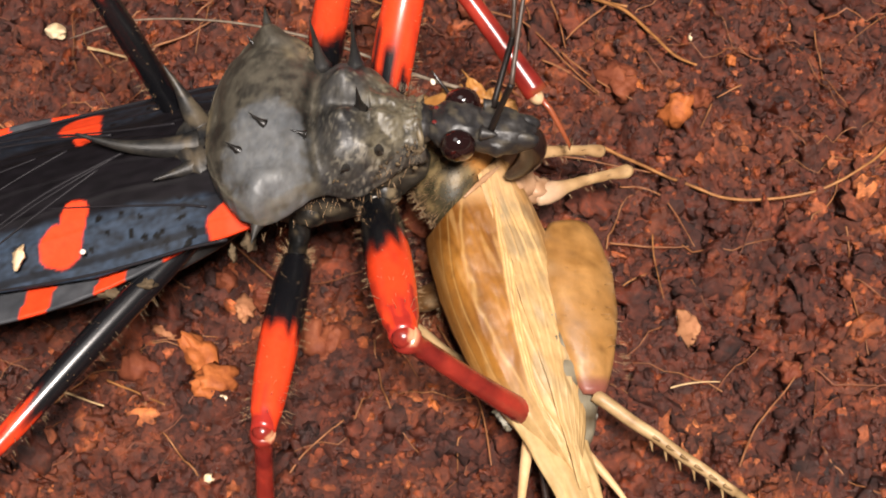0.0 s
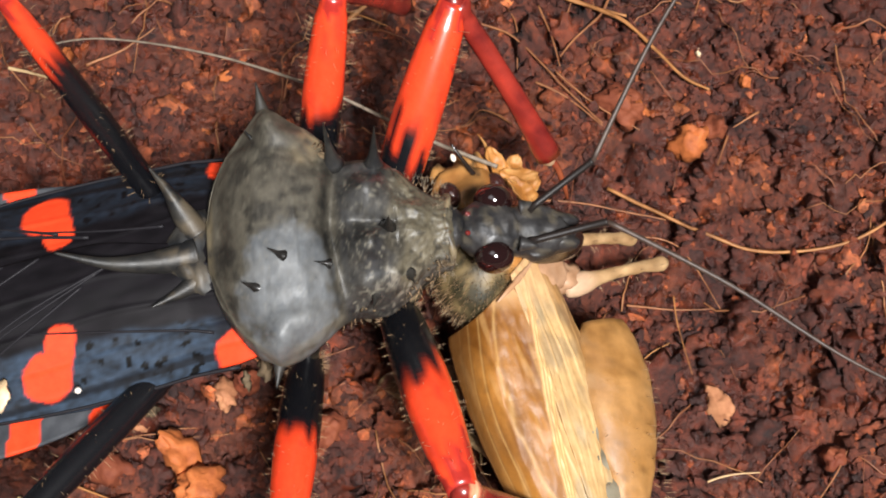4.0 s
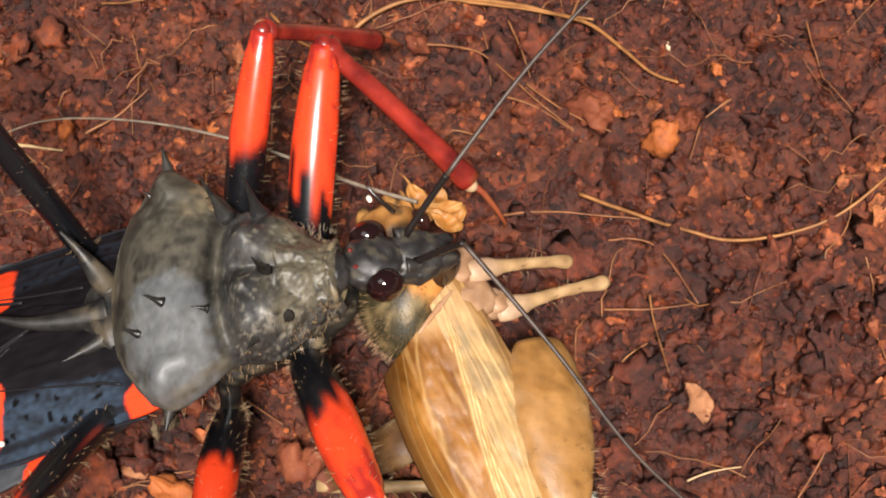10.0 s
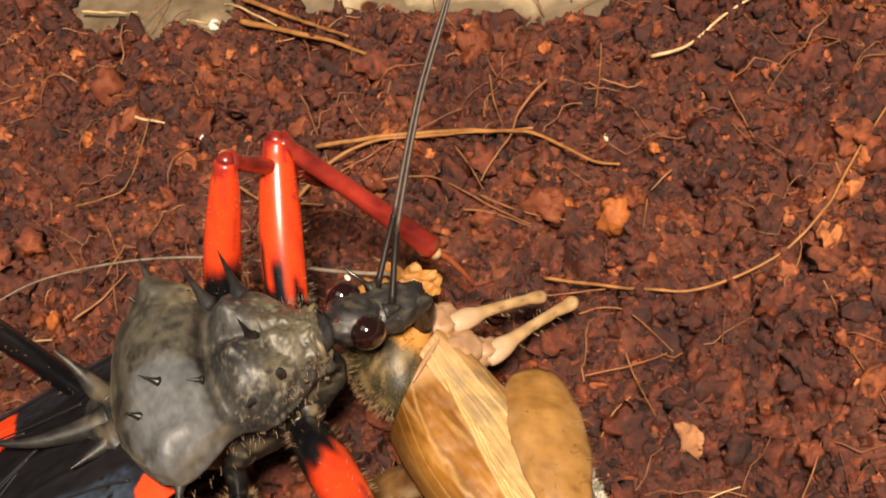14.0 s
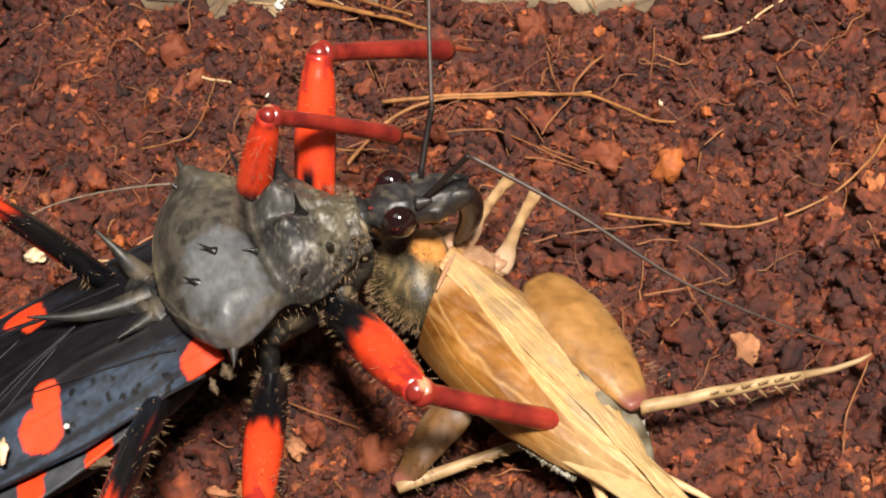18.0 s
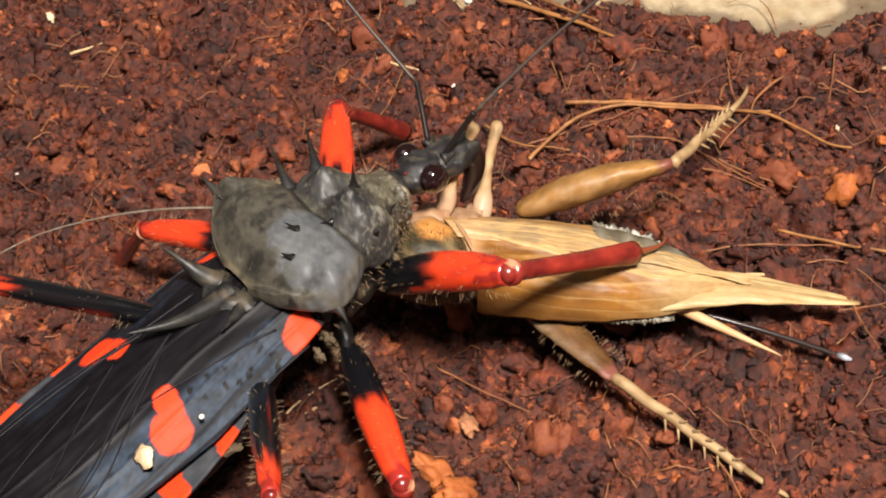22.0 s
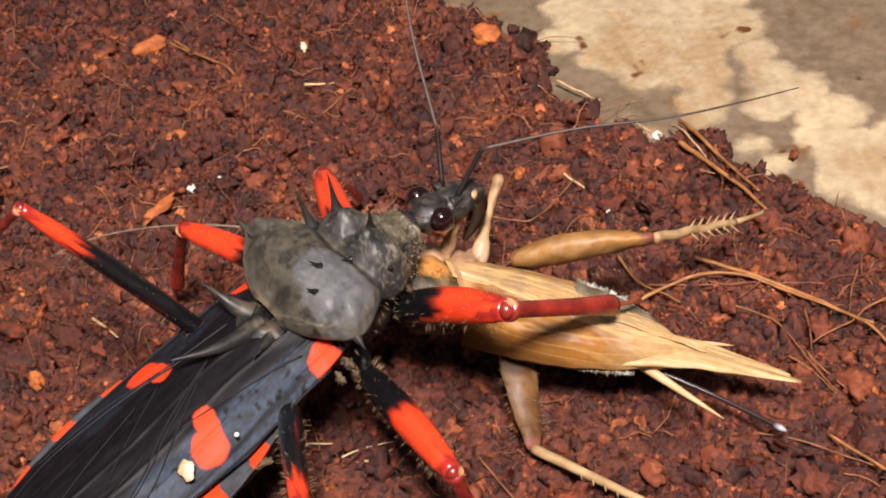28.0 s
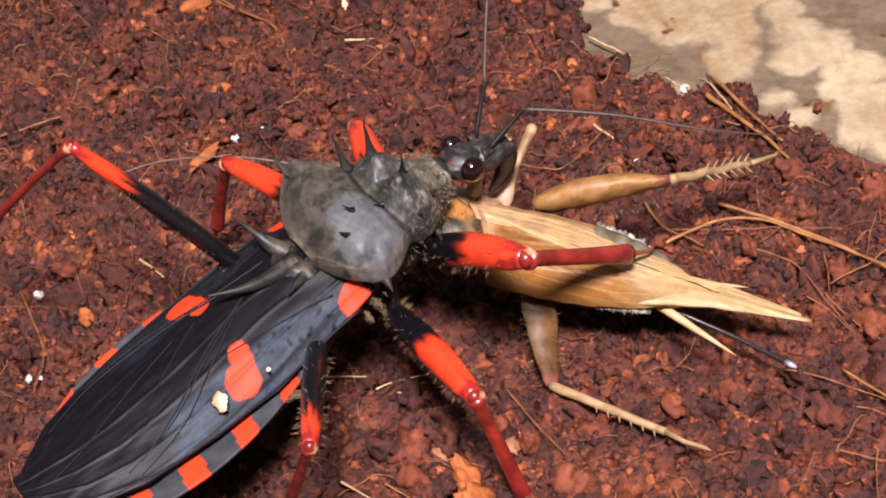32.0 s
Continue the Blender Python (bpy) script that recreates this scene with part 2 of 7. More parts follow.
# ---- mesh helpers, all lengths in millimetres
def mesh_of(name, verts, faces, mat, paint=None, smooth=True):
    me = bpy.data.meshes.new(name)
    me.from_pydata([(x * MM, y * MM, z * MM) for x, y, z in verts], [], faces)
    if smooth:
        me.polygons.foreach_set("use_smooth", [True] * len(me.polygons))
    if paint is not None:
        layer = me.color_attributes.new("paint", "FLOAT_COLOR", "POINT")
        layer.data.foreach_set("color", np.array([(*c, 1.0) for c in paint], dtype=np.float32).ravel())
    me.materials.append(mat)
    me.update()
    return me


def thing(name, verts, faces, mat, label="", category="", group="", kind="", paint=None, smooth=True):
    return tagged(new(name, mesh_of(name, verts, faces, mat, paint, smooth)), label, category, group, kind)


def part(name, shape, mat, parent, label="", paint=None, smooth=True):
    verts, faces = shape
    ob = new(name, mesh_of(name, verts, faces, mat, paint, smooth))
    ob.parent = parent
    if label:
        ob["label"] = label
    return ob


def joined(*shapes):
    verts, faces = [], []
    for v, f in shapes:
        k = len(verts)
        verts += [tuple(p) for p in v]
        faces += [tuple(i + k for i in face) for face in f]
    return verts, faces


def tube(points, radii, sides=10, flat=1.0, closed=True):
    """A tube of rings along points; flat squeezes the rings in their second direction."""
    pts = [Vector(p) for p in points]
    verts, faces, side = [], [], None
    for i, p in enumerate(pts):
        way = (pts[min(i + 1, len(pts) - 1)] - pts[max(i - 1, 0)]).normalized()
        if side is None:
            side = way.cross(Vector((0, 0, 1)) if abs(way.z) < 0.9 else Vector((1, 0, 0))).normalized()
        else:
            side = (side - way * side.dot(way)).normalized()
        up = side.cross(way)
        for k in range(sides):
            a = 2 * math.pi * k / sides
            verts.append(tuple(p + radii[i] * (math.cos(a) * side + flat * math.sin(a) * up)))
    for i in range(len(pts) - 1):
        for k in range(sides):
            a, b = i * sides + k, i * sides + (k + 1) % sides
            faces.append((a, b, b + sides, a + sides))
    if closed:
        faces.append(tuple(range(sides))[::-1])
        faces.append(tuple(range((len(pts) - 1) * sides, len(pts) * sides)))
    return verts, faces


def blob(centre, size, rings=14, sides=20, bend=None):
    """An ellipsoid with its poles along x; bend(x, y, z) reshapes unit points."""
    verts, faces = [], []
    for i in range(rings + 1):
        a = math.pi * i / rings
        for k in range(sides):
            b = 2 * math.pi * k / sides
            p = (-math.cos(a), math.sin(a) * math.cos(b), math.sin(a) * math.sin(b))
            if bend:
                p = bend(*p)
            verts.append(tuple(c + s * q for c, s, q in zip(centre, size, p)))
    for i in range(rings):
        for k in range(sides):
            a, b = i * sides + k, i * sides + (k + 1) % sides
            faces.append((a, a + sides, b + sides, b))
    return verts, faces


def cone(base, tip, radius, sides=7, curve=(0, 0, 0), steps=6):
    base, tip, curve = Vector(base), Vector(tip), Vector(curve)
    pts = [base.lerp(tip, i / steps) + curve * math.sin(math.pi * i / steps) for i in range(steps + 1)]
    return tube(pts, [radius * (1 - i / steps) ** 0.8 + 0.015 for i in range(steps + 1)], sides)


def sheet(nx, ny, at):
    """A grid of nx by ny cells; at(u, v) gives the point."""
    verts = [at(i / nx, j / ny) for j in range(ny + 1) for i in range(nx + 1)]
    faces = [(j * (nx + 1) + i, j * (nx + 1) + i + 1, (j + 1) * (nx + 1) + i + 1, (j + 1) * (nx + 1) + i) for j in range(ny) for i in range(nx)]
    return verts, faces


def solid_sheet(nx, ny, at, thick):
    """A sheet with an underside."""
    top, faces = sheet(nx, ny, at)
    n = len(top)
    verts = top + [(x, y, z - thick) for x, y, z in top]
    faces = faces + [tuple(i + n for i in f[::-1]) for f in faces]
    w = nx + 1
    rim = [i for i in range(w)] + [j * w + nx for j in range(1, ny + 1)] + [ny * w + i for i in range(nx - 1, -1, -1)] + [j * w for j in range(ny - 1, 0, -1)]
    for a, b in zip(rim, rim[1:] + rim[:1]):
        faces.append((b, a, a + n, b + n))
    return verts, faces


def hairs(roots, length, radius=0.018, seed=1):
    """Fine bristles: rows of root and direction."""
    rnd = random.Random(seed)
    out = []
    for p, d in roots:
        p, d = Vector(p), Vector(d).normalized()
        e = p + d * length * rnd.uniform(0.6, 1.2) + Vector([rnd.uniform(-0.15, 0.15) for _ in range(3)]) * length
        out.append(tube([p, p.lerp(e, 0.5), e], [radius, radius * 0.8, radius * 0.3], 4))
    return joined(*out)


def step(a, b, x):
    t = min(1.0, max(0.0, (x - a) / (b - a)))
    return t * t * (3 - 2 * t)


def blend(a, b, t):
    return tuple(p * (1 - t) + q * t for p, q in zip(a, b))


def aimed(base, target, up=(0, 0, 1)):
    """A pose at base with its x axis towards target and z upwards, in millimetres."""
    x = (Vector(target) - Vector(base)).normalized()
    y = Vector(up).cross(x)
    y = y.normalized() if y.length > 1e-4 else Vector((0, 1, 0))
    z = x.cross(y)
    m = Matrix((x, y, z)).transposed().to_4x4()
    m.translation = Vector(base) * MM
    return m


# ---- ground
def lumps(x, y, size, seed):
    """Rounded cells of a given size, for crumbly soil."""
    p = Vector((x / size, y / size, seed))
    d, _ = noise.voronoi(p)
    return 1 - min(d[0] * 1.3, 1.0)


EDGE = ((-75, 48), (-57, 43), (-47, 39.5), (-40, 37), (-37.8, 30.5), (-31.5, 26), (-26, 25.6), (-24.2, 28.2), (-22.4, 28.4), (-20.6, 25.2), (-17, 22.8), (-12, 20.8), (-5, 17.8), (2, 17), (12, 20), (40, 30))


def edge_at(x):
    for (x0, y0), (x1, y1) in zip(EDGE, EDGE[1:]):
        if x0 <= x <= x1:
            return y0 + (y1 - y0) * (x - x0) / (x1 - x0)
    return 48 if x < 0 else 30


def soil_height(x, y):
    h = 1.1 * noise.noise(Vector((x / 14, y / 14, 3.1))) + 0.55 * noise.noise(Vector((x / 4.5, y / 4.5, 7.7)))
    rag = 1.3 * noise.noise(Vector((x / 3.0, y / 3.0, 11))) + 2.0 * noise.noise(Vector((x / 9.0, 2.0, 5)))
    return h * 0.6 - 3.4 * step(-0.6, 2.2, y - edge_at(x) + rag)


def soil_top(x, y):
    h = soil_height(x, y)
    w = Vector((x * 0.7, y * 0.7, 1.0))
    x, y = x + 0.7 * noise.noise(w), y + 0.7 * noise.noise(w + Vector((40, 0, 0)))
    pit = max(0.0, noise.noise(Vector((x / 1.9, y / 1.9, 21))) - 0.12)
    crumbly = sum(a * noise.noise(Vector((x / d, y / d, 5 * d))) for a, d in ((0.8, 2.4), (0.8, 1.1), (0.5, 0.6)))
    return h + crumbly + 0.4 * lumps(x, y, 1.3, 4.2) - 2.9 * pit - 0.45


X0, X1, Y0, Y1, GRID = -100, 26, -40, 60, 0.3
nx, ny = int((X1 - X0) / GRID), int((Y1 - Y0) / GRID)
shape = sheet(nx, ny, lambda u, v: (lambda x, y: (x, y, soil_top(x, y)))(X0 + u * (X1 - X0), Y0 + v * (Y1 - Y0)))
ground = thing("ground", *shape, SOIL, "reddish brown crumbly coconut soil with roots", "soil", kind="structure")


def surround():
    verts = [(-230, -200, -0.9), (210, -200, -0.9), (210, 230, -3.6), (-230, 230, -3.6), (X0, Y0, -0.9), (X1, Y0, -0.9), (X1, Y1, -3.6), (X0, Y1, -3.6)]
    faces = [(0, 1, 5, 4), (1, 2, 6, 5), (2, 3, 7, 6), (3, 0, 4, 7)]
    part("ground_margin", (verts, faces), SOIL, ground, smooth=False)


surround()


def box(x0, x1, y0, y1, z0, z1):
    v = [(x, y, z) for z in (z0, z1) for x, y in ((x0, y0), (x1, y0), (x1, y1), (x0, y1))]
    return v, [(3, 2, 1, 0), (4, 5, 6, 7), (0, 1, 5, 4), (1, 2, 6, 5), (2, 3, 7, 6), (3, 0, 4, 7)]


for name, span in (("wall_north", (-230, 210, 230, 234)), ("wall_south", (-230, 210, -204, -200)), ("wall_west", (-234, -230, -200, 230)), ("wall_east", (210, 214, -200, 230))):
    thing(name, *box(*span, -4.2, 40), TUB, "plain brown plastic tub wall round the soil", "wall", kind="structure", smooth=False)


def slab_top(u, v):
    x, y = -120 + u * 200, 12 + v * 110
    return x, y, -2.1 + 0.12 * noise.noise(Vector((x / 20, y / 20, 2)))


thing("stone_slab", *solid_sheet(60, 40, slab_top, 3), SLAB, "flat grey stone slab with cream stains, half buried in soil", "stone")


def lump_shape(rnd, size, squash=0.7, rough=0.35, rings=5, sides=7):
    seed = rnd.uniform(0, 90)
    turn = Euler([rnd.uniform(0, 6.3) for _ in range(3)]).to_matrix()
    stretch = Vector((rnd.uniform(0.75, 1.35), rnd.uniform(0.7, 1.2), squash))

    def bend(x, y, z):
        p = Vector((x, y, z))
        p = p * (1 + rough * 1.6 * noise.noise(p * 1.7 + Vector((seed, 0, 0))) + rough * 0.7 * noise.noise(p * 4 + Vector((0, seed, 0))))
        return turn @ Vector((p.x * stretch.x, p.y * stretch.y, p.z * stretch.z))

    return blob((0, 0, 0), (size, size, size), rings, sides, bend)


def crumbs(name, count, low, high, seed, label, rings, sides):
    rnd = random.Random(seed)
    kinds = [lump_shape(rnd, 1.0, rnd.uniform(0.55, 1.0), 0.5, rings, sides) for _ in range(40)]
    kinds = [([tuple(q * (1 + 0.3 * noise.noise(Vector(p) * 3.5 + Vector((5 * k, 0, 0)))) for q in p) for p in v], f) for k, (v, f) in enumerate(kinds)]
    kinds = [([(p[0] * k, p[1] / k, p[2]) for p in v], f) for (v, f), k in zip(kinds, [rnd.uniform(0.85, 1.25) for _ in kinds])]
    verts, faces = [], []
    for _ in range(count):
        x, y = rnd.uniform(-99, 16), rnd.uniform(-33, 49)
        if y > edge_at(x) + rnd.gauss(0, 1.6):
            continue
        size = low * (high / low) ** (rnd.random() ** 1.7)
        a, k = rnd.uniform(0, 6.28), len(verts)
        c, s = math.cos(a), math.sin(a)
        z = soil_top(x, y) + size * (rnd.uniform(-0.1, 0.7) if rings < 6 else rnd.uniform(-0.75, 0.15))
        v, f = kinds[rnd.randrange(40)]
        verts += [(x + size * (c * p[0] - s * p[1]), y + size * (s * p[0] + c * p[1]), z + size * p[2]) for p in v]
        faces += [tuple(i + k for i in face) for face in f]
    return thing(name, verts, faces, CRUMB, label, "soil", kind="stuff", smooth=rings > 5)


crumbs("soil_clods", 7400, 0.34, 0.85, 15, "rough reddish brown clods of coconut soil", 7, 9)
crumbs("soil_crumbs", 44000, 0.12, 0.42, 5, "loose reddish brown soil crumbs lying on the ground", 4, 6)
crumbs("soil_grains", 44000, 0.06, 0.17, 8, "fine dark red grains of soil between the crumbs", 3, 5)


def loose_lumps(count):
    """Single larger lumps, on a dozen shared meshes."""
    rnd = random.Random(6)
    kinds = [mesh_of("soil_lump", *lump_shape(rnd, 1.0, rnd.uniform(0.55, 0.9), 0.8, 10, 14), LUMP) for _ in range(12)]
    while count:
        x, y = rnd.uniform(-84, 14), rnd.uniform(-31, 42)
        if y > edge_at(x) - 1:
            continue
        size = 0.55 * 2.0 ** (rnd.random() ** 1.5)
        ob = tagged(new("soil_lump", kinds[rnd.randrange(12)]), "rust brown lump of coconut soil", "soil lump", "lumps on the soil")
        ob.matrix_basis = pose(x * MM, y * MM, (soil_height(x, y) - 0.05) * MM, 0, 0, rnd.uniform(0, 360)) @ Matrix.Scale(size, 4)
        count -= 1


loose_lumps(290)


def strand(rnd, x, y, length, lift, radius, turn=0.9, sides=4, steps=9):
    a, pts = rnd.uniform(0, 6.28), []
    curl = rnd.gauss(0, turn)
    for i in range(steps + 1):
        t = i / steps
        z = max(soil_top(x, y), -1.6) + 0.15 + lift * math.sin(math.pi * t)
        pts.append((x, y, z))
        a += curl / steps + rnd.gauss(0, 0.13)
        x, y = x + math.cos(a) * length / steps, y + math.sin(a) * length / steps
    return tube(pts, [radius * (1 - 0.6 * i / steps) for i in range(steps + 1)], sides)


def fibres():
    rnd = random.Random(9)
    out = []
    for _ in range(760):
        x, y = rnd.uniform(-98, 16), rnd.uniform(-33, 44)
        if y < edge_at(x) + 1:
            out.append(strand(rnd, x, y, rnd.uniform(1.5, 9), rnd.uniform(0.1, 0.9), rnd.uniform(0.03, 0.075)))
    verts, faces = [], []
    for v, f in out:
        k = len(verts)
        verts += v
        faces += [tuple(i + k for i in face) for face in f]
    thing("root_fibres", verts, faces, FIBRE, "thin tangled brown coconut fibres over the soil", "fibre", kind="stuff")


fibres()


def smooth_line(pts, steps=8):
    out, p = [], [Vector(q) for q in pts]
    for i in range(len(p) - 1):
        a, b, c, d = p[max(i - 1, 0)], p[i], p[i + 1], p[min(i + 2, len(p) - 1)]
        for k in range(steps):
            t = k / steps
            out.append(0.5 * ((2 * b) + (c - a) * t + (2 * a - 5 * b + 4 * c - d) * t * t + (3 * b - a - 3 * c + d) * t ** 3))
    return out + [p[-1]]


def root(points, radius, mat, label, lift=0.35, group="roots on the soil", taper=0.5):
    pts = smooth_line([(x, y, max(soil_height(x, y), -1.6) + lift) for x, y in points])
    n = len(pts) - 1
    pts = [p + Vector((0, 0, 0.12 * noise.noise(p * 0.9))) for p in pts]
    return thing("root", *tube(pts, [0.62 * radius * (1 - taper * i / n) * (1 + 0.18 * noise.noise(p * 1.7)) for i, p in enumerate(pts)], 7), mat, label, "root", group)


def chip(x, y, size, mat, label, name="soil_lump", squash=0.6, stretch=1.0, turn=0.0, lift=0.15):
    size *= 0.85
    rnd = random.Random(round(x * 31 + y * 17))
    v, f = lump_shape(rnd, size, min(1.0, squash * 1.35), 0.34, 14, 18)
    v = [tuple(c + 0.1 * size * noise.noise(Vector(p) * (3.2 / size) + Vector((0, 7 * k, 0))) for k, c in enumerate(p)) for p in v]
    c, s = math.cos(radians(turn)), math.sin(radians(turn))
    v = [(p[0] * stretch, p[1], p[2]) for p in v]
    v = [(c * p[0] - s * p[1], s * p[0] + c * p[1], p[2]) for p in v]
    z = max(soil_height(x, y), -2.0) + lift
    return thing(name, [(x + p[0], y + p[1], z + p[2]) for p in v], f, mat, label, "soil lump" if name == "soil_lump" else name.replace("_", " "), "lumps on the soil")


root([(-19.8, 11.0), (-16.2, 10.5), (-12.3, 9.7), (-9.2, 8.6), (-6.6, 7.2), (-4.7, 5.2), (-3.5, 3.9), (-2.0, 3.0)], 0.25, ROOT, 'thin tan root curving over the soil', 0.80)
root([(-5.2, 11.4), (-7.1, 9.7), (-7.9, 7.9), (-9.3, 6.3), (-10.1, 5.1)], 0.16, FIBRE, 'fine reddish brown root hair on the soil', 0.60)
root([(-7.4, -2.9), (-2.5, -5.2), (0.8, -6.2), (4.8, -5.8), (7.9, -3.9), (10.5, -0.7), (13.1, 2.2), (16.5, 6.5)], 0.17, ROOT, 'thin tan root curving over the soil', 0.60)
root([(1.1, 10.4), (3.1, 10.3), (5.1, 11.3), (6.6, 12.1), (10.4, 13.2)], 0.18, PALE_ROOT, 'pale root with a whitish tip', 0.50)
root([(-3.9, -8.8), (-3.7, -10.4), (-3.0, -13.2)], 0.08, ROOT, 'fine tan root hair', 0.60)
root([(-1.6, 12.9), (-2.1, 10.4), (-2.7, 8.0)], 0.10, FIBRE, 'fine reddish brown root hair on the soil', 0.35)
root([(-8.7, 13.6), (-8.7, 11.3), (-8.3, 8.6)], 0.11, FIBRE, 'fine reddish brown root hair on the soil', 0.35)
root([(-33.5, 19.9), (-32.0, 18.8), (-30.3, 17.7)], 0.22, PALE_ROOT, 'short pale straw twig on the soil', 0.35)
root([(-25.8, 28.9), (-23.9, 25.8), (-21.2, 23.3), (-17.2, 19.8)], 0.32, ROOT, 'frayed tan twig by the slab', 0.60)
root([(-6.0, -5.5), (-3.6, -6.0), (-1.5, -9.4)], 0.09, FIBRE, 'fine reddish brown root hair on the soil', 0.35)
root([(-16.9, 7.5), (-13.1, 6.5), (-9.9, 3.2), (-7.7, 1.0)], 0.13, FIBRE, 'fine reddish brown root hair on the soil', 0.60)
root([(-1.0, 0.5), (-1.8, -2.0)], 0.11, FIBRE, 'fine reddish brown root hair on the soil', 0.35)
root([(0.7, 2.0), (-0.7, 1.0)], 0.11, FIBRE, 'fine reddish brown root hair on the soil', 0.35)
root([(-41.0, 3.8), (-39.6, 3.5), (-38.0, 3.2)], 0.19, PALE_ROOT, 'short pale straw twig on the soil', 0.35)
root([(-36.7, -20.8), (-35.2, -21.3), (-33.6, -21.7)], 0.15, PALE_ROOT, 'short pale straw twig on the soil', 0.35)
root([(-33.8, -20.1), (-32.0, -20.7), (-30.0, -21.5)], 0.12, ROOT, 'thin straw twig on the soil', 0.35)
root([(1.5, -23.1), (2.3, -20.8), (3.9, -18.3), (4.6, -16.9)], 0.10, FIBRE, 'fine reddish brown root hair on the soil', 0.35)
root([(-22.5, -25.8), (-21.5, -23.7), (-19.8, -21.7)], 0.12, FIBRE, 'fine reddish brown root hair on the soil', 0.35)
root([(-6.3, -9.3), (-4.0, -9.5), (-1.8, -9.4)], 0.10, FIBRE, 'fine reddish brown root hair on the soil', 0.35)
root([(-11.4, 3.5), (-9.6, 2.6), (-7.7, 1.0)], 0.12, FIBRE, 'fine reddish brown root hair on the soil', 0.35)
root([(-11.4, 8.5), (-10.6, 6.4), (-10.1, 4.6)], 0.11, FIBRE, 'fine reddish brown root hair on the soil', 0.35)
root([(-36.7, 4.2), (-34.7, 5.4), (-33.1, 6.8)], 0.15, FIBRE, 'fine reddish brown root hair on the soil', 0.35)
root([(-2.3, -18.8), (-1.2, -18.4), (0.3, -18.2)], 0.09, PALE_ROOT, 'fine pale root hair', 0.35)
root([(-6.0, -13.3), (-5.2, -12.1), (-4.1, -11.4)], 0.08, ROOT, 'fine tan root hair', 0.35)
root([(-69.8, 9.6), (-68.5, 8.9), (-66.6, 6.9)], 0.14, FIBRE, 'fine reddish brown root hair on the soil', 0.35)
root([(-58.1, 25.9), (-56.7, 26.3), (-55.6, 26.7)], 0.22, PALE_ROOT, 'short pale straw twig on the soil', 0.35)
root([(-73.5, 30.3), (-69.4, 28.2), (-65.6, 26.6), (-61.9, 22.2)], 0.21, FIBRE, 'fine reddish brown root hair on the soil', 0.35)
root([(-62.1, -4.3), (-60.7, -4.9), (-59.2, -5.6)], 0.21, PALE_ROOT, 'short pale straw twig on the soil', 0.35)
root([(-22.7, 6.4), (-19.8, 9.0), (-16.7, 10.3), (-12.3, 9.5), (-6.5, 7.6)], 0.25, ROOT, 'thin tan root curving over the soil', 0.70)
root([(-25.6, 10.8), (-23.9, 8.8), (-22.3, 7.8), (-19.8, 6.8)], 0.15, ROOT, 'thin tan root curving over the soil', 0.60)
root([(-22.6, 8.2), (-18.1, 9.0), (-14.6, 10.2), (-10.3, 11.5)], 0.09, FIBRE, 'fine reddish brown root hair on the soil', 0.50)
root([(-37.5, 32.5), (-35.4, 31.5), (-33.0, 30.4)], 0.20, PALE_ROOT, 'pale twig end lying on the slab', 0.50)
root([(-26.3, 28.0), (-24.3, 25.0), (-21.9, 22.4)], 0.19, PALE_ROOT, 'pale twig end lying on the slab', 0.90)
root([(-29.2, 27.9), (-27.5, 26.3), (-26.0, 24.6)], 0.19, PALE_ROOT, 'pale twig end lying on the slab', 0.60)
root([(-24.5, 24.2), (-21.1, 21.9), (-18.3, 19.9), (-16.0, 17.6)], 0.36, ROOT, 'frayed tan twig by the slab', 0.50)
root([(-83.0, 6.9), (-80.5, 8.5), (-78.2, 10.5)], 0.22, FIBRE, 'fine reddish brown root hair on the soil', 0.50)
root([(-36.6, 13.0), (-34.6, 12.7), (-32.7, 13.5), (-31.2, 18.2)], 0.10, ROOT, 'fine tan root hair', 0.70)
root([(-58.2, 21.9), (-56.7, 21.6), (-54.9, 20.7)], 0.18, FIBRE, 'fine reddish brown root hair on the soil', 0.35)
root([(-73.6, 29.8), (-69.7, 28.2), (-66.1, 27.0), (-63.5, 24.5)], 0.26, FIBRE, 'fine reddish brown root hair on the soil', 0.35)
root([(-69.8, -9.9), (-67.3, -12.2), (-64.3, -15.2), (-62.8, -18.9)], 0.17, FIBRE, 'fine reddish brown root hair on the soil', 0.35)
root([(-10.3, 4.2), (-8.3, 2.4), (-5.7, 0.8)], 0.12, FIBRE, 'fine reddish brown root hair on the soil', 0.35)
root([(-12.0, -3.6), (-8.9, -3.7), (-4.3, -4.5)], 0.13, FIBRE, 'fine reddish brown root hair on the soil', 0.35)
root([(-36.7, -12.7), (-35.7, -11.9), (-34.9, -10.8)], 0.16, PALE_ROOT, 'short pale straw twig on the soil', 0.35)
root([(-41.9, -12.5), (-40.5, -12.0), (-39.0, -11.5)], 0.15, PALE_ROOT, 'short pale straw twig on the soil', 0.35)
root([(-37.9, -12.4), (-36.7, -11.2), (-34.9, -10.0)], 0.12, PALE_ROOT, 'short pale straw twig on the soil', 0.35)
root([(-15.4, -15.6), (-13.8, -18.0), (-12.3, -20.7), (-11.4, -23.9)], 0.13, FIBRE, 'fine reddish brown root hair on the soil', 0.50)
root([(-29.0, -10.1), (-26.0, -12.6), (-23.1, -14.6)], 0.12, FIBRE, 'fine reddish brown root hair on the soil', 0.50)
chip(-3.0, 0.2, 1.15, ORANGE, 'orange brown crumb of bark on the soil')
chip(-1.7, 1.1, 0.83, RUST, 'rust red crumb of coconut husk')
chip(-1.6, -14.7, 0.95, TANCHIP, 'tan crumb of husk with a rough surface', squash=0.3, lift=-0.1)
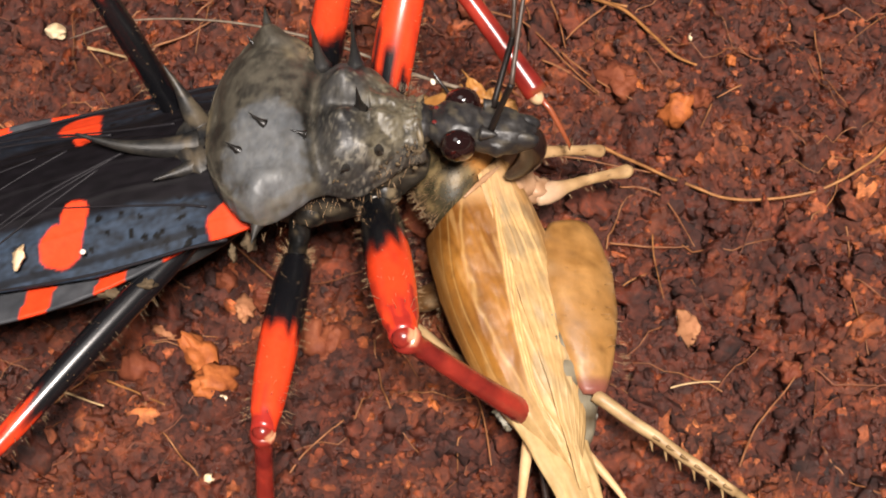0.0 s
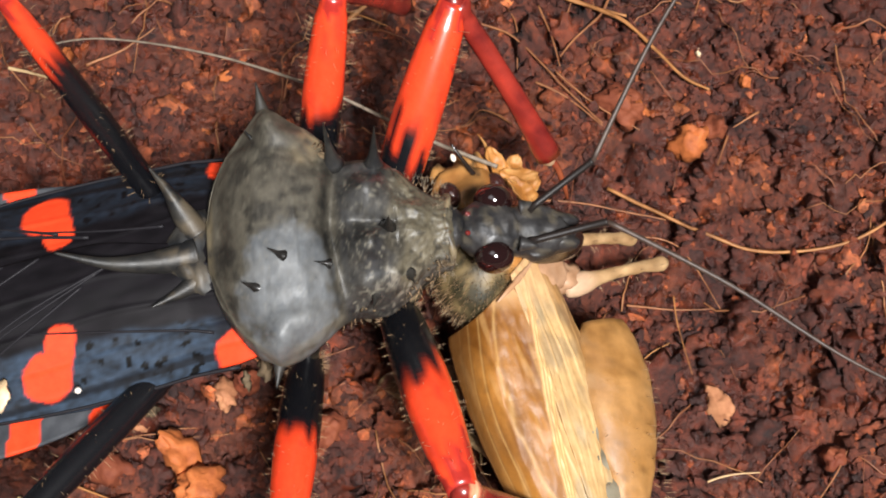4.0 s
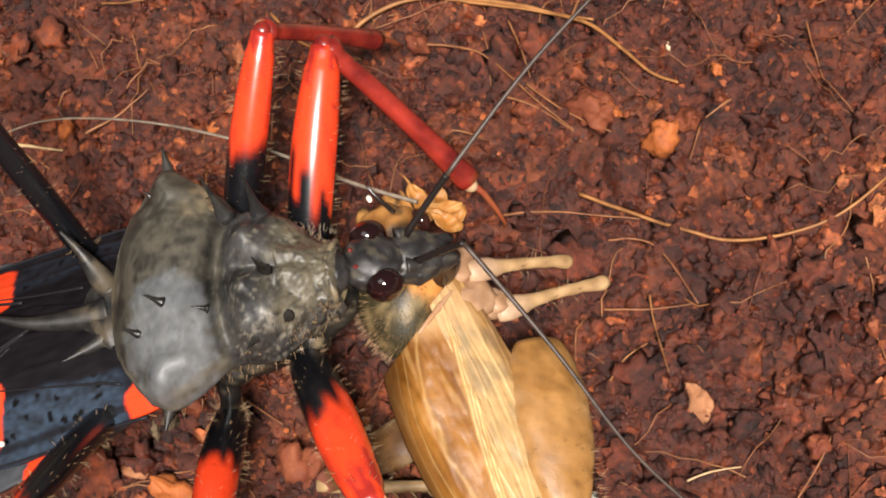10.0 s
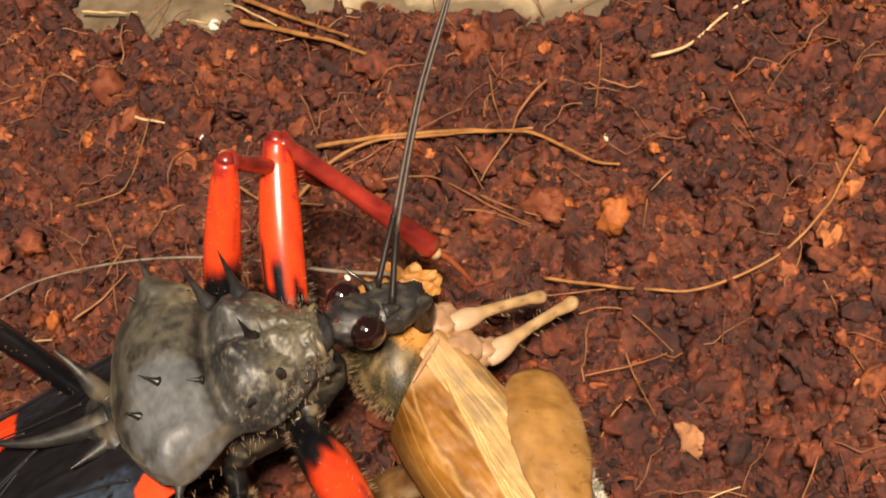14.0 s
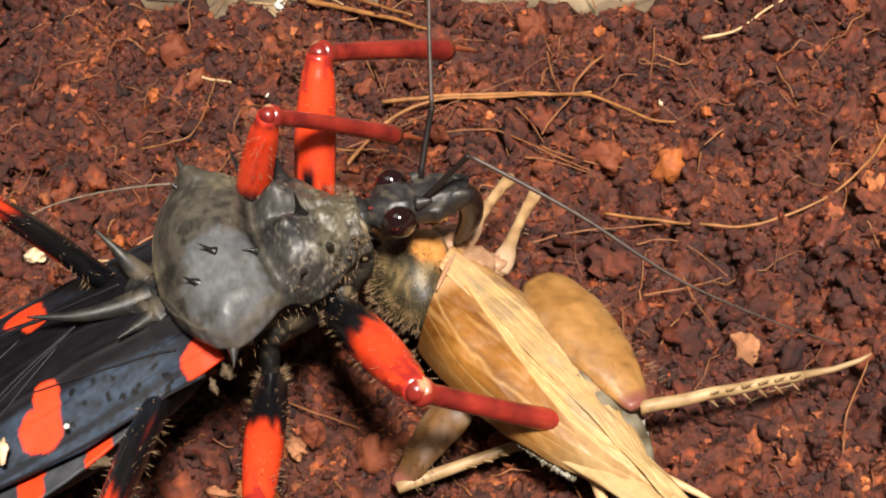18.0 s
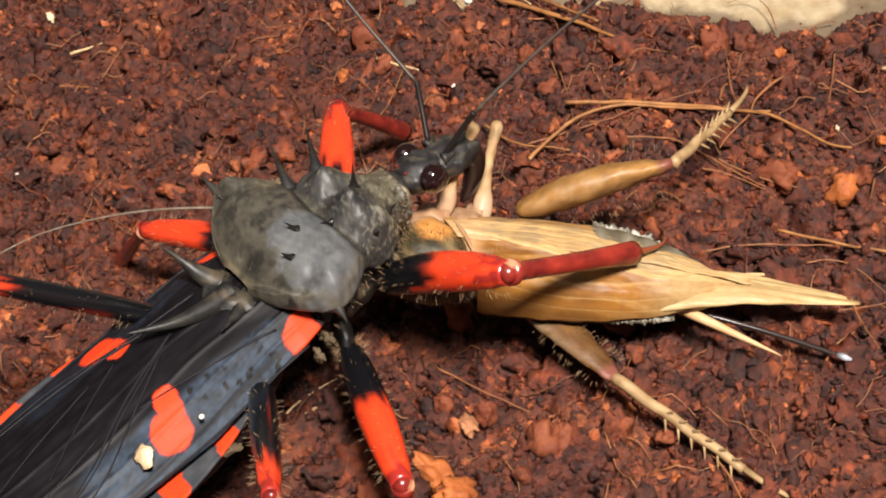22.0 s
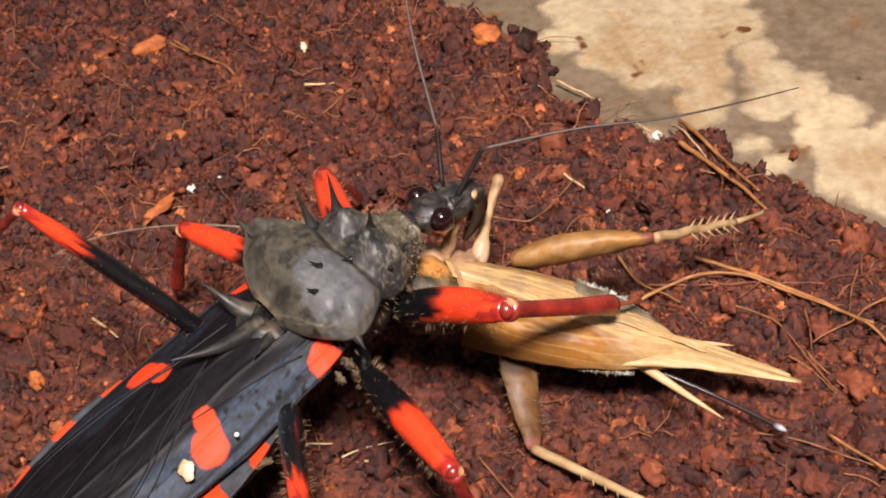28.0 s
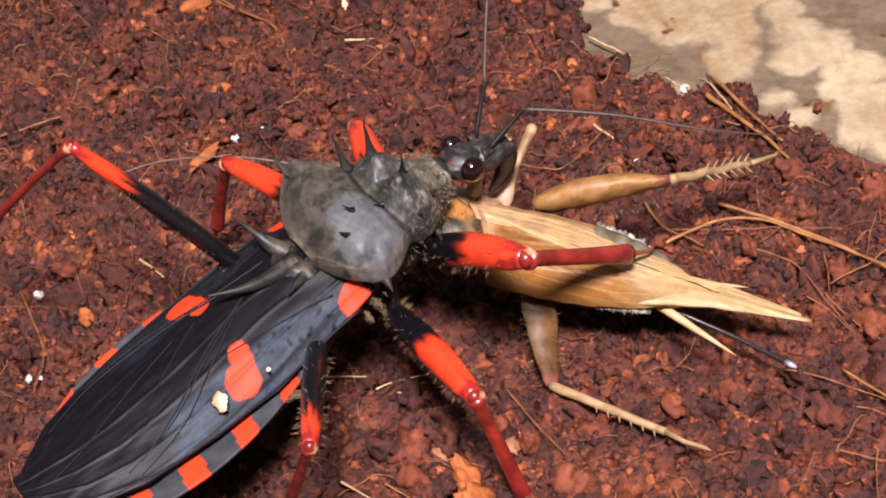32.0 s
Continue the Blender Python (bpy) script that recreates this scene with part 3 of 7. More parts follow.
chip(0.0, 3.9, 0.42, ORANGE, 'orange brown crumb of bark on the soil')
chip(-9.6, 16.7, 1.27, RUST, 'rust red crumb of coconut husk')
chip(-5.1, 14.5, 0.47, ORANGE, 'orange brown crumb of bark on the soil')
chip(-21.0, 13.5, 0.86, RUST, 'rust red crumb of coconut husk')
chip(-22.5, 17.4, 0.81, RUST, 'rust red crumb of coconut husk')
chip(-6.3, 1.8, 1.12, RUST, 'rust red crumb of coconut husk')
chip(-16.6, 7.7, 0.81, RUST, 'rust red crumb of coconut husk')
chip(-34.4, 22.7, 1.35, RUST, 'rust red crumb of coconut husk')
chip(-43.5, 5.0, 0.78, PALE, 'pale tan grain on the soil', name='grit')
chip(-28.6, -18.3, 1.39, ORANGE, 'orange brown crumb of bark on the soil', squash=0.4, stretch=1.2, turn=-15)
chip(-32.2, -19.1, 1.27, RUST, 'rust red crumb of coconut husk')
chip(-28.2, -13.2, 0.88, RUST, 'rust red crumb of coconut husk')
chip(6.9, -11.5, 0.55, RUST, 'rust red crumb of coconut husk')
chip(3.9, -17.3, 0.77, RUST, 'rust red crumb of coconut husk')
chip(-1.7, -14.5, 0.06, WHITE, 'small white grain of grit', name='grit')
chip(-26.8, -20.9, 0.29, PALE, 'pale tan grain on the soil', name='grit')
chip(-26.7, -25.6, 0.38, PALE, 'pale tan grain on the soil', name='grit')
chip(-15.5, -17.4, 0.76, RUST, 'rust red crumb of coconut husk')
chip(-5.7, 2.2, 0.48, ORANGE, 'orange brown crumb of bark on the soil')
chip(-2.5, 5.6, 0.24, PALE, 'pale tan grain on the soil', name='grit')
chip(-38.0, 4.7, 0.69, ORANGE, 'orange brown crumb of bark on the soil')
chip(-28.7, 3.8, 0.46, ORANGE, 'orange brown crumb of bark on the soil')
chip(-6.8, 2.5, 1.19, RUST, 'rust red crumb of coconut husk')
chip(-63.1, 8.3, 0.5, ORANGE, 'orange sliver of bark standing on the soil', name='bark_sliver', squash=0.6, stretch=3.4, turn=72, lift=0.6)
chip(-75.2, 29.2, 0.85, ORANGE, 'orange sliver of bark on the soil', name='bark_sliver', squash=0.5, stretch=2.2, turn=40)
chip(-63.2, -10.9, 0.79, ORANGE, 'orange brown crumb of bark on the soil')
chip(-66.3, 17.4, 0.86, ORANGE, 'orange brown crumb of bark on the soil')
chip(-27.8, 15.8, 0.28, WHITE, 'small white grain of grit', name='grit')
chip(-62.1, 11.6, 0.32, WHITE, 'small white grain of grit', name='grit')
chip(-60.3, 13.4, 0.27, WHITE, 'small white grain of grit', name='grit')
chip(-34.1, 18.8, 0.67, RUST, 'rust red crumb of coconut husk', stretch=2, turn=75)
chip(-14.0, -6.2, 0.97, RUST, 'rust red flake of husk', name='bark_sliver', squash=0.4, stretch=2.4, turn=32)
chip(-17.6, -8.4, 0.98, RUST, 'rust red flake of husk', name='bark_sliver', squash=0.4, stretch=2, turn=-8)
chip(-9.2, 16.7, 1.07, RUST, 'rust red crumb of coconut husk')
chip(-31.2, -16.6, 0.62, TANCHIP, 'tan crumb of husk with a rough surface')
chip(-68.3, -9.7, 0.43, WHITE, 'small white grain of grit', name='grit')
chip(-64.0, -17.8, 0.31, WHITE, 'small white grain of grit', name='grit')
chip(-63.2, -17.4, 0.22, WHITE, 'small white grain of grit', name='grit')
chip(-26.7, 25.4, 0.5, WHITE, 'whitish pebble on the slab edge', name='grit')
chip(-16.1, 27.0, 0.40, RUST, 'dark crumb lying on the slab', squash=0.7, lift=0.6)
chip(-36.1, 18.9, 0.56, ORANGE, 'orange brown crumb of bark on the soil')
chip(-61.9, 11.7, 0.35, WHITE, 'small white grain of grit', name='grit')
chip(-26.8, -14.9, 0.84, TANCHIP, 'tan crumb of husk with a rough surface')
chip(-21.2, -16.6, 1.03, RUST, 'rust red crumb of coconut husk')
chip(-22.4, -16.7, 1.25, RUST, 'rust red crumb of coconut husk')
chip(-27.2, -6.3, 1.24, RUST, 'rust red crumb of coconut husk')
chip(-25.7, -14.3, 0.88, RUST, 'rust red crumb of coconut husk')
chip(-27.5, -19.8, 1.31, ORANGE, 'orange brown crumb of bark on the soil')
chip(-45.1, 36.1, 1.35, ORANGE, 'orange brown crumb of bark on the soil')
chip(-32.9, 19.4, 0.91, RUST, 'rust red crumb of coconut husk', stretch=1.6, turn=60)
chip(-95.5, 28.7, 0.55, WHITE, 'small white grain of grit', name='grit')
chip(-61.0, 31.9, 0.38, PALE, 'pale tan grain on the soil', name='grit')
chip(-56.9, 13.3, 0.69, RUST, 'rust red crumb of coconut husk')


# ---- assassin bug; its own space: x ahead, y to its left, z up, under the pronotum
BLACK, GREY, RED, DEEP = (0.004, 0.004, 0.005), (0.022, 0.023, 0.025), (0.62, 0.045, 0.012), (0.27, 0.018, 0.012)
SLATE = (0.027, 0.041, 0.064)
bug = tagged(new("assassin_bug"), "black and red spiny assassin bug feeding on a cricket", "insect")


def table_at(table, x):
    for (a, p), (c, q) in zip(table, table[1:]):
        if x <= c:
            return p + (q - p) * max(0.0, (x - a) / (c - a))
    return table[-1][1]


def pronotum_shape():
    """A broad diamond hind disc drawn out into corner spines, a deep groove, and a front lobe of two smooth knobs with a collar."""
    half = ((-2.95, 0.9), (-2.8, 2.0), (-2.4, 3.2), (-1.7, 4.4), (-0.9, 5.4), (-0.35, 6.0), (0.0, 6.3), (0.35, 6.05), (0.9, 5.6), (1.8, 5.0), (2.7, 4.2), (3.2, 3.75), (3.6, 3.6), (4.2, 3.65), (5.0, 3.5), (6.0, 2.75), (6.7, 2.1), (7.2, 1.75), (7.7, 1.65), (8.0, 1.6), (8.05, 1.2))
    crest = ((-2.95, 13.0), (-2.7, 13.5), (-1.9, 14.4), (-0.7, 15.1), (0.4, 15.3), (1.4, 15.15), (2.2, 14.8), (2.6, 14.3), (2.85, 13.9), (3.1, 14.15), (3.7, 14.6), (4.6, 14.85), (5.4, 14.6), (6.3, 14.0), (7.1, 13.55), (7.6, 13.5), (7.85, 13.65), (8.05, 13.2))

    def soft(table, x):
        return (table_at(table, max(x - 0.14, -2.95)) + table_at(table, x) * 2 + table_at(table, min(x + 0.14, 8.05))) / 4

    def at(u, v):
        x = -2.95 + 11.0 * u
        a = math.pi * (v * 1.36 - 0.18)
        w, low = soft(half, x), 12.5 - 1.1 * step(2.4, 4.0, x)
        c = math.cos(a)
        w -= 0.45 * math.exp(-(x / 0.7) ** 2) * (c < 0)
        # the groove bows back in the middle, so the crest is read a little ahead of there
        top = soft(crest, x + 0.55 * (1 - abs(c)) - 0.25 if 1.2 < x < 5.5 else x)
        y = w * c
        rise = math.sin(a)
        bow = 0.66 + 0.2 * math.exp(-(x / 1.3) ** 2)
        z = low + (top - low) * rise ** bow if rise > 0 else low + 2.4 * rise
        y *= 1 if rise > 0 else 1 + 0.85 * rise
        on = step(0.0, 0.3, rise)
        knob = math.exp(-((abs(y) - 1.35) / 0.75) ** 2) * math.exp(-((x - 4.2) / 0.8) ** 2)
        z += (0.8 * knob - 0.55 * math.exp(-(y / 0.35) ** 2) * math.exp(-((x - 4.7) / 1.5) ** 2)) * on
        for cx, cy, sx, sy, h in ((3.9, 2.8, 0.55, 0.45, 0.35), (5.9, 1.2, 0.6, 0.5, -0.3), (5.5, 2.5, 0.6, 0.35, 0.3), (6.6, 0.4, 0.5, 0.6, 0.2), (1.0, 4.3, 0.9, 0.5, 0.28), (-1.1, 4.3, 0.7, 0.35, -0.22), (0.2, 5.1, 0.8, 0.8, 0.65)):
            z += h * math.exp(-((abs(y) - cy) / sy) ** 2) * math.exp(-((x - cx) / sx) ** 2) * on
        lip = math.exp(-((abs(y) / max(w, 0.1) - 0.955) / 0.04) ** 2) * (1 - step(2.4, 3.2, x))
        z += 0.16 * lip * on - 0.3 * math.exp(-(y / 2.2) ** 2) * math.exp(-((x + 2.3) / 0.5) ** 2)
        q = Vector((x, y, z))
        rough = 0.35 + 1.0 * step(4.6, 6.0, x) + 0.8 * step(2.0, 3.4, -y) * step(3.4, 5.0, x)
        z += (0.07 * noise.noise(q * 0.6) + rough * 0.06 * noise.noise(q * 1.7) + rough * 0.05 * noise.noise(q * 4.6)) * (0.4 + 0.6 * on)
        y += 0.08 * noise.noise(Vector((y, z, x)) * 1.7)
        return (x, y, z)

    verts, faces = sheet(150, 120, at)
    return verts, [f[::-1] for f in faces]


def dark_paint(verts):
    out = []
    for p in verts:
        n = noise.noise(Vector(p) * 0.8)
        out.append(blend(BLACK, GREY, 0.5 + 0.5 * n))
    return out


shape = pronotum_shape()
paint = []
for p in shape[0]:
    q = Vector(p)
    x, y, z = p
    front = step(2.7, 3.2, x)
    n = 0.5 + 0.45 * noise.noise(q * 0.7) + 0.3 * noise.noise(q * 2.2) + 0.3 * noise.noise(q * 6)
    n = min(1, max(0, n))
    # dull brown-grey disc, a cleaner slate patch on its right half, a darker front lobe
    c = blend((0.015, 0.0135, 0.011), (0.074, 0.066, 0.05), n)
    edge = ((x - 0.55) / 2.15) ** 2 + ((y + 2.9) / 3.1) ** 2 + 0.6 * noise.noise(q * 0.9 + Vector((3, 0, 0))) + 0.35 * noise.noise(q * 2.6)
    c = blend(c, blend((0.06, 0.066, 0.073), (0.125, 0.132, 0.14), n), 0.85 * (1 - step(0.65, 1.15, edge)))
    c = blend(c, blend((0.01, 0.01, 0.011), (0.042, 0.042, 0.042), n), front)
    olive = step(4.9, 6.0, x + 0.5 * noise.noise(q * 1.2)) * step(12.4, 13.2, z)
    c = blend(c, blend((0.035, 0.03, 0.02), (0.13, 0.108, 0.066), n), 0.8 * olive)
    fluff = step(0.05, 0.4, noise.noise(q * 2.6) + 0.5 * noise.noise(q * 7)) * step(1.6, 2.6, -y) * step(3.6, 5.2, x)
    c = blend(c, (0.19, 0.17, 0.135), 0.75 * fluff)
    smudge = step(0.05, 0.55, noise.noise(q * 0.8 + Vector((0, 0, 50))) + 0.6 * noise.noise(q * 2.4) + 0.35 * noise.noise(q * 6))
    c = blend(c, (0.007, 0.007, 0.007), 0.78 * smudge * (0.4 + 0.6 * (edge > 1)) * (1 - olive))
    crust = step(0.12, 0.4, noise.noise(q * 3.4 + Vector((0, 7, 0))) * 0.6 + noise.noise(q * 7.5) * 0.6) * (0.35 + 0.65 * step(-0.1, 0.3, noise.noise(q * 0.9 + Vector((5, 5, 5)))))
    c = blend(c, (0.17, 0.155, 0.12), 0.6 * crust * (0.3 + 0.7 * front))
    pock = step(0.1, 0.35, noise.noise(q * 4.1 + Vector((0, 0, 31))) * 0.7 + noise.noise(q * 1.6) * 0.5)
    c = blend(c, (0.006, 0.006, 0.006), 0.6 * pock * (0.25 + 0.75 * front))
    ridge = math.exp(-((x - 1.9 - 0.2 * y + 0.75) / 0.55) ** 2) * step(2.4, 3.6, y) * (1 - step(5.3, 6.0, y))
    hind = 1 - step(-2.85, -2.5, x)
    c = blend(c, (0.22, 0.175, 0.1), min(0.8, 1.1 * ridge + 0.6 * hind) * max(0, 0.4 + 0.9 * noise.noise(q * 2)))
    w = max(table_at(((-2.95, 0.9), (-1.7, 4.4), (0, 6.1), (1.8, 5.0), (3.2, 3.75)), x), 0.1)
    line = math.exp(-((abs(y) / w - 0.97) / 0.025) ** 2) * (1 - front)
    # shade of the groove behind the front lobe, painted as a dark line
    groove_shade = math.exp(-((x - 2.75 + 0.5 * (1 - min(1, abs(y) / 3.6))) / 0.16) ** 2) * (abs(y) < 3.7)
    paint.append(blend(blend(c, (0.13, 0.115, 0.085), 0.5 * line), (0.004, 0.004, 0.004), 0.7 * groove_shade))
part("pronotum", shape, CUTICLE, bug, "domed grey-black dusty pronotum", paint)

ring = [(7.8 + 0.12 * math.sin(3 * a), 1.55 * math.cos(a), 12.3 + 1.1 * math.sin(a)) for a in [math.tau * i / 40 for i in range(41)]]
shape = tube(ring, [0.15 + 0.1 * noise.noise(Vector(p) * 2) for p in ring], 10)
part("collar", shape, CUTICLE, bug, "dusty tan collar rim", [blend((0.02, 0.016, 0.012), (0.2, 0.155, 0.09), min(1, max(0, 0.5 + 0.9 * noise.noise(Vector(p) * 2.5)))) for p in shape[0]])
for x, y, z, size in ((2.0, 3.75, 14.0, 0.36), (2.5, 3.35, 13.95, 0.3), (1.4, 4.2, 13.9, 0.26)):
    shape = lump_shape(random.Random(round(90 * x)), size, 0.4, 0.6, 12, 16)
    part("dust_clump", ([(x + p[0], y + p[1], z + p[2]) for p in shape[0]], shape[1]), DUST, bug, "clump of tan dust")

_rnd = random.Random(44)
crust = []
for k in range(130):
    if k < 80:
        x = _rnd.uniform(3.6, 7.6)
        y, z = -table_at(((3.6, 3.55), (5.0, 3.4), (6.0, 2.7), (7.6, 1.7)), x) + _rnd.uniform(-0.05, 0.5), _rnd.uniform(11.2, 12.9)
    elif k < 105:
        a = _rnd.uniform(-0.4, 3.5)
        x, y, z = 7.7 + _rnd.uniform(-0.3, 0.2), 1.6 * math.cos(a), 12.3 + 1.15 * math.sin(a)
    else:
        x = _rnd.uniform(1.2, 2.5)
        y, z = 5.6 - 0.85 * x + _rnd.uniform(-0.4, 0.4), 13.9 + _rnd.uniform(-0.15, 0.1)
    v, f = lump_shape(_rnd, _rnd.uniform(0.05, 0.16), 0.7, 0.6, 5, 7)
    crust.append(([(x + a, y + b, z + c) for a, b, c in v], f))
part("dust_crust", joined(*crust), DUST, bug, "crumbs of pale tan dust")
# spines: pairs on the hind corners, the disc and the front lobe
SPINES = (((0.0, 5.2, 12.9), (-0.3, 7.3, 13.9), 0.8, 0), ((0.0, -5.2, 12.5), (-0.3, -6.7, 12.4), 0.6, 0),
          ((0.5, -1.5, 15.1), (-0.1, -1.4, 16.0), 0.24, 1), ((2.5, -1.9, 14.6), (1.8, -1.85, 15.0), 0.2, 1),
          ((-0.7, -2.7, 14.6), (-1.3, -2.65, 15.4), 0.3, 1), ((5.1, -0.4, 14.4), (5.2, -0.55, 16.4), 0.34, 1),
          ((-0.4, 4.2, 13.9), (-0.9, 4.7, 14.6), 0.3, 1),
          ((2.9, 3.1, 13.6), (2.7, 3.9, 16.6), 0.46, 0), ((4.4, -3.0, 13.3), (4.2, -4.0, 14.2), 0.32, 0),
          ((4.7, 2.7, 13.9), (4.9, 3.4, 16.9), 0.46, 0), ((5.9, -2.3, 13.5), (6.1, -3.1, 14.5), 0.26, 0))
for base, tip, radius, black in SPINES:
    base, tip = Vector(base), Vector(tip)
    pts = [base.lerp(tip, i / 12) for i in range(13)]
    shape = tube(pts, [radius * (0.1 + 0.45 * (1 - i / 12) + 0.65 * (1 - i / 12) ** 5) * (1 - 0.8 * (i / 12) ** 6) for i in range(13)], 10)
    tone = (0.004, 0.004, 0.004) if black else (0.014, 0.014, 0.015)
    part("spine", shape, SHELL if black else CUTICLE, bug, "", [blend(tone, (0.004, 0.004, 0.004), (Vector(p) - base).length / (tip - base).length) for p in shape[0]])


def thorax_shape():
    return blob((2.4, 0, 9.5), (5.6, 3.2, 2.6), 34, 40, lambda x, y, z: (x, y * (1 - 0.3 * max(x, 0)) + 0.07 * noise.noise(Vector((x, y, z)) * 7), z + 0.07 * noise.noise(Vector((x, y, z)) * 5)))


shape = thorax_shape()
part("thorax", shape, CUTICLE, bug, "dusty black underside of the thorax", [blend((0.004, 0.004, 0.004), (0.12, 0.095, 0.06), 0.8 * step(0.1, 0.6, noise.noise(Vector(p) * 1.3) + 0.5 * noise.noise(Vector(p) * 4))) for p in shape[0]])
for side in (1, -1):
    for x, y in ((5.6, 2.6), (1.8, 3.6), (-4.8, 3.2)):
        shape = blob((x, (y - 0.9) * side, 9.2), (0.9, 0.8, 0.85), 18, 22, lambda x, y, z: (x + 0.12 * noise.noise(Vector((y, z, x)) * 3), y, z + 0.15 * noise.noise(Vector((x, y, z)) * 3)))
        part("leg_socket", shape, CUTICLE, bug, "", [blend((0.003, 0.003, 0.003), (0.14, 0.105, 0.06), 0.8 * step(0.05, 0.5, noise.noise(Vector(p) * 1.8))) for p in shape[0]])

for hip, base in (((0.8, -4.3, 7.0), (1.6, -1.8, 9.4)), ((1.8, 3.6, 9.0), (1.8, 1.8, 9.4)), ((5.3, -2.7, 8.8), (5.0, -1.2, 9.4)), ((5.3, 2.7, 8.8), (5.0, 1.2, 9.4))):
    line = smooth_line([base, [(a + b) / 2 + (0.25 if i == 2 else 0) for i, (a, b) in enumerate(zip(base, hip))], hip], 10)
    shape = joined(tube(line, [0.8 - 0.3 * math.sin(0.5 * math.pi * i / 20) for i in range(21)], 16), blob(hip, (0.6, 0.6, 0.6), 12, 16))
    shape = ([tuple(c + 0.1 * noise.noise(Vector(p) * 1.8 + Vector((0, 0, 9 * i))) for i, c in enumerate(p)) for p in shape[0]], shape[1])
    part("coxa", shape, SHELL, bug, "dark dusty leg base", [blend((0.003, 0.003, 0.003), (0.08, 0.058, 0.033), 0.6 * step(0.15, 0.5, noise.noise(Vector(p) * 1.9))) for p in shape[0]])
    _rnd = random.Random(17)
    part("coxa_fuzz", hairs([((hip[0] + 0.6 * math.cos(a), hip[1] + 0.6 * math.sin(a), hip[2] + _rnd.uniform(-0.2, 0.7)), (math.cos(a), math.sin(a), 0.3)) for a in [_rnd.uniform(0, 6.28) for _ in range(130)]], 0.6, 0.013, 9), HAIR, bug)
_rnd = random.Random(31)
roots = []
for _ in range(240):
    side, x = _rnd.choice((1, -1)), _rnd.uniform(-2.5, 7.6)
    w = table_at(((-2.9, 2.4), (0, 5.2), (3, 3.4), (6, 2.8), (8, 1.5)), x)
    roots.append(((x, side * (w - _rnd.uniform(0, 0.5)), _rnd.uniform(10.2, 12.6)), (_rnd.uniform(-0.5, 0.5), side, _rnd.uniform(-0.8, 0.5))))
part("thorax_fuzz", hairs(roots, 0.45, 0.016, 5), HAIR, bug, "dusty tan fringe of hairs")
roots = []
for _ in range(170):
    a, x = _rnd.uniform(-0.2, 3.3), _rnd.choice((_rnd.uniform(6.8, 8.0), _rnd.uniform(-2.5, 7.0)))
    w = table_at(((-2.9, 2.4), (0, 5.6), (3, 3.4), (6, 2.9), (8, 1.9)), x)
    roots.append(((x, w * math.cos(a), 12.3 + 1.1 * math.sin(a)), (_rnd.uniform(-0.3, 0.8), math.cos(a), 0.6 * math.sin(a) - 0.2)))
part("collar_fuzz", hairs(roots, 0.4, 0.009, 15), FUZZ, bug, "fine pale dusty fuzz")
# scutellum with a long hind spine and two side spines
def thorn(points, radius, power=1.6):
    pts = smooth_line(points, 8)
    n = len(pts) - 1
    return tube(pts, [radius * (0.06 + 0.94 * (1 - i / n) ** power) for i in range(n + 1)], 14)


plate = lambda x, y, z: (x, y * (1 + 0.35 * x), z + 0.16 * noise.noise(Vector((x, y, z)) * 3) + 0.08 * noise.noise(Vector((x, y, z)) * 8) + 0.45 * abs(y) - 0.25)
shape = joined(blob((-3.6, 0, 11.6), (1.6, 2.0, 0.95), 30, 36, plate),
               thorn([(-3.6, 0, 11.8), (-5.2, -0.3, 12.1), (-7.4, -0.35, 12.6), (-9.7, 0.2, 13.1)], 0.85, 1.1),
               thorn([(-3.5, 1.0, 11.8), (-4.1, 1.9, 12.4), (-4.6, 2.7, 13.2), (-5.2, 3.4, 14.2)], 0.8, 1.2),
               thorn([(-3.6, -1.3, 11.8), (-4.5, -1.9, 12.1), (-5.6, -2.5, 12.4)], 0.6, 1.3))
part("scutellum", shape, CUTICLE, bug, "spined grey scutellum dusted with tan soil", [blend((0.006, 0.0065, 0.0075), (0.08, 0.061, 0.038), 0.7 * step(-0.05, 0.4, noise.noise(Vector(p) * 1.3) + 0.4 * noise.noise(Vector(p) * 3)) * step(-5.6, -4.0, p[0])) for p in shape[0]])


# abdomen and wings
def abdomen_half(x):
    t = (x + 24.5) / 24.5
    return 6.7 * max(0.0, math.sin(math.pi * min(1, max(0, t)) ** 0.8)) ** 0.55 if 0 < t < 1 else 0.0


def slant(x):
    return 0.12 * (x + 4) if x < -4 else 0.0


def wing_top(x, y):
    t = min(1, max(0, (x + 25.5) / 23.5))
    return 8.9 + 3.5 * t - 0.08 * y * y * (0.6 + 0.4 * t)


def spot(x, y, cx, cy, a, b, turn=0.0):
    """How far inside a soft-edged spot a point lies, 0 to 1."""
    c, s = math.cos(radians(turn)), math.sin(radians(turn))
    u, v = (x - cx) * c + (y - cy) * s, -(x - cx) * s + (y - cy) * c
    d = (abs(u) / a) ** 2.6 + (abs(v) / b) ** 2.6 + 0.3 * noise.noise(Vector((x * 1.6, y * 1.6, 4))) + 0.2 * noise.noise(Vector((x * 5, y * 5, 9)))
    return 1 - step(0.8, 1.25, d)


def wing_half(x):
    """Outer edge of the folded wing."""
    knots = ((-25.5, 0.6), (-24.5, 1.9), (-22, 3.7), (-19, 4.7), (-14, 5.25), (-9, 5.5), (-5, 5.2), (-2, 4.9), (0, 4.4))
    for (a, p), (b, q) in zip(knots, knots[1:]):
        if x <= b:
            return p + (q - p) * (x - a) / (b - a)
    return 4.4


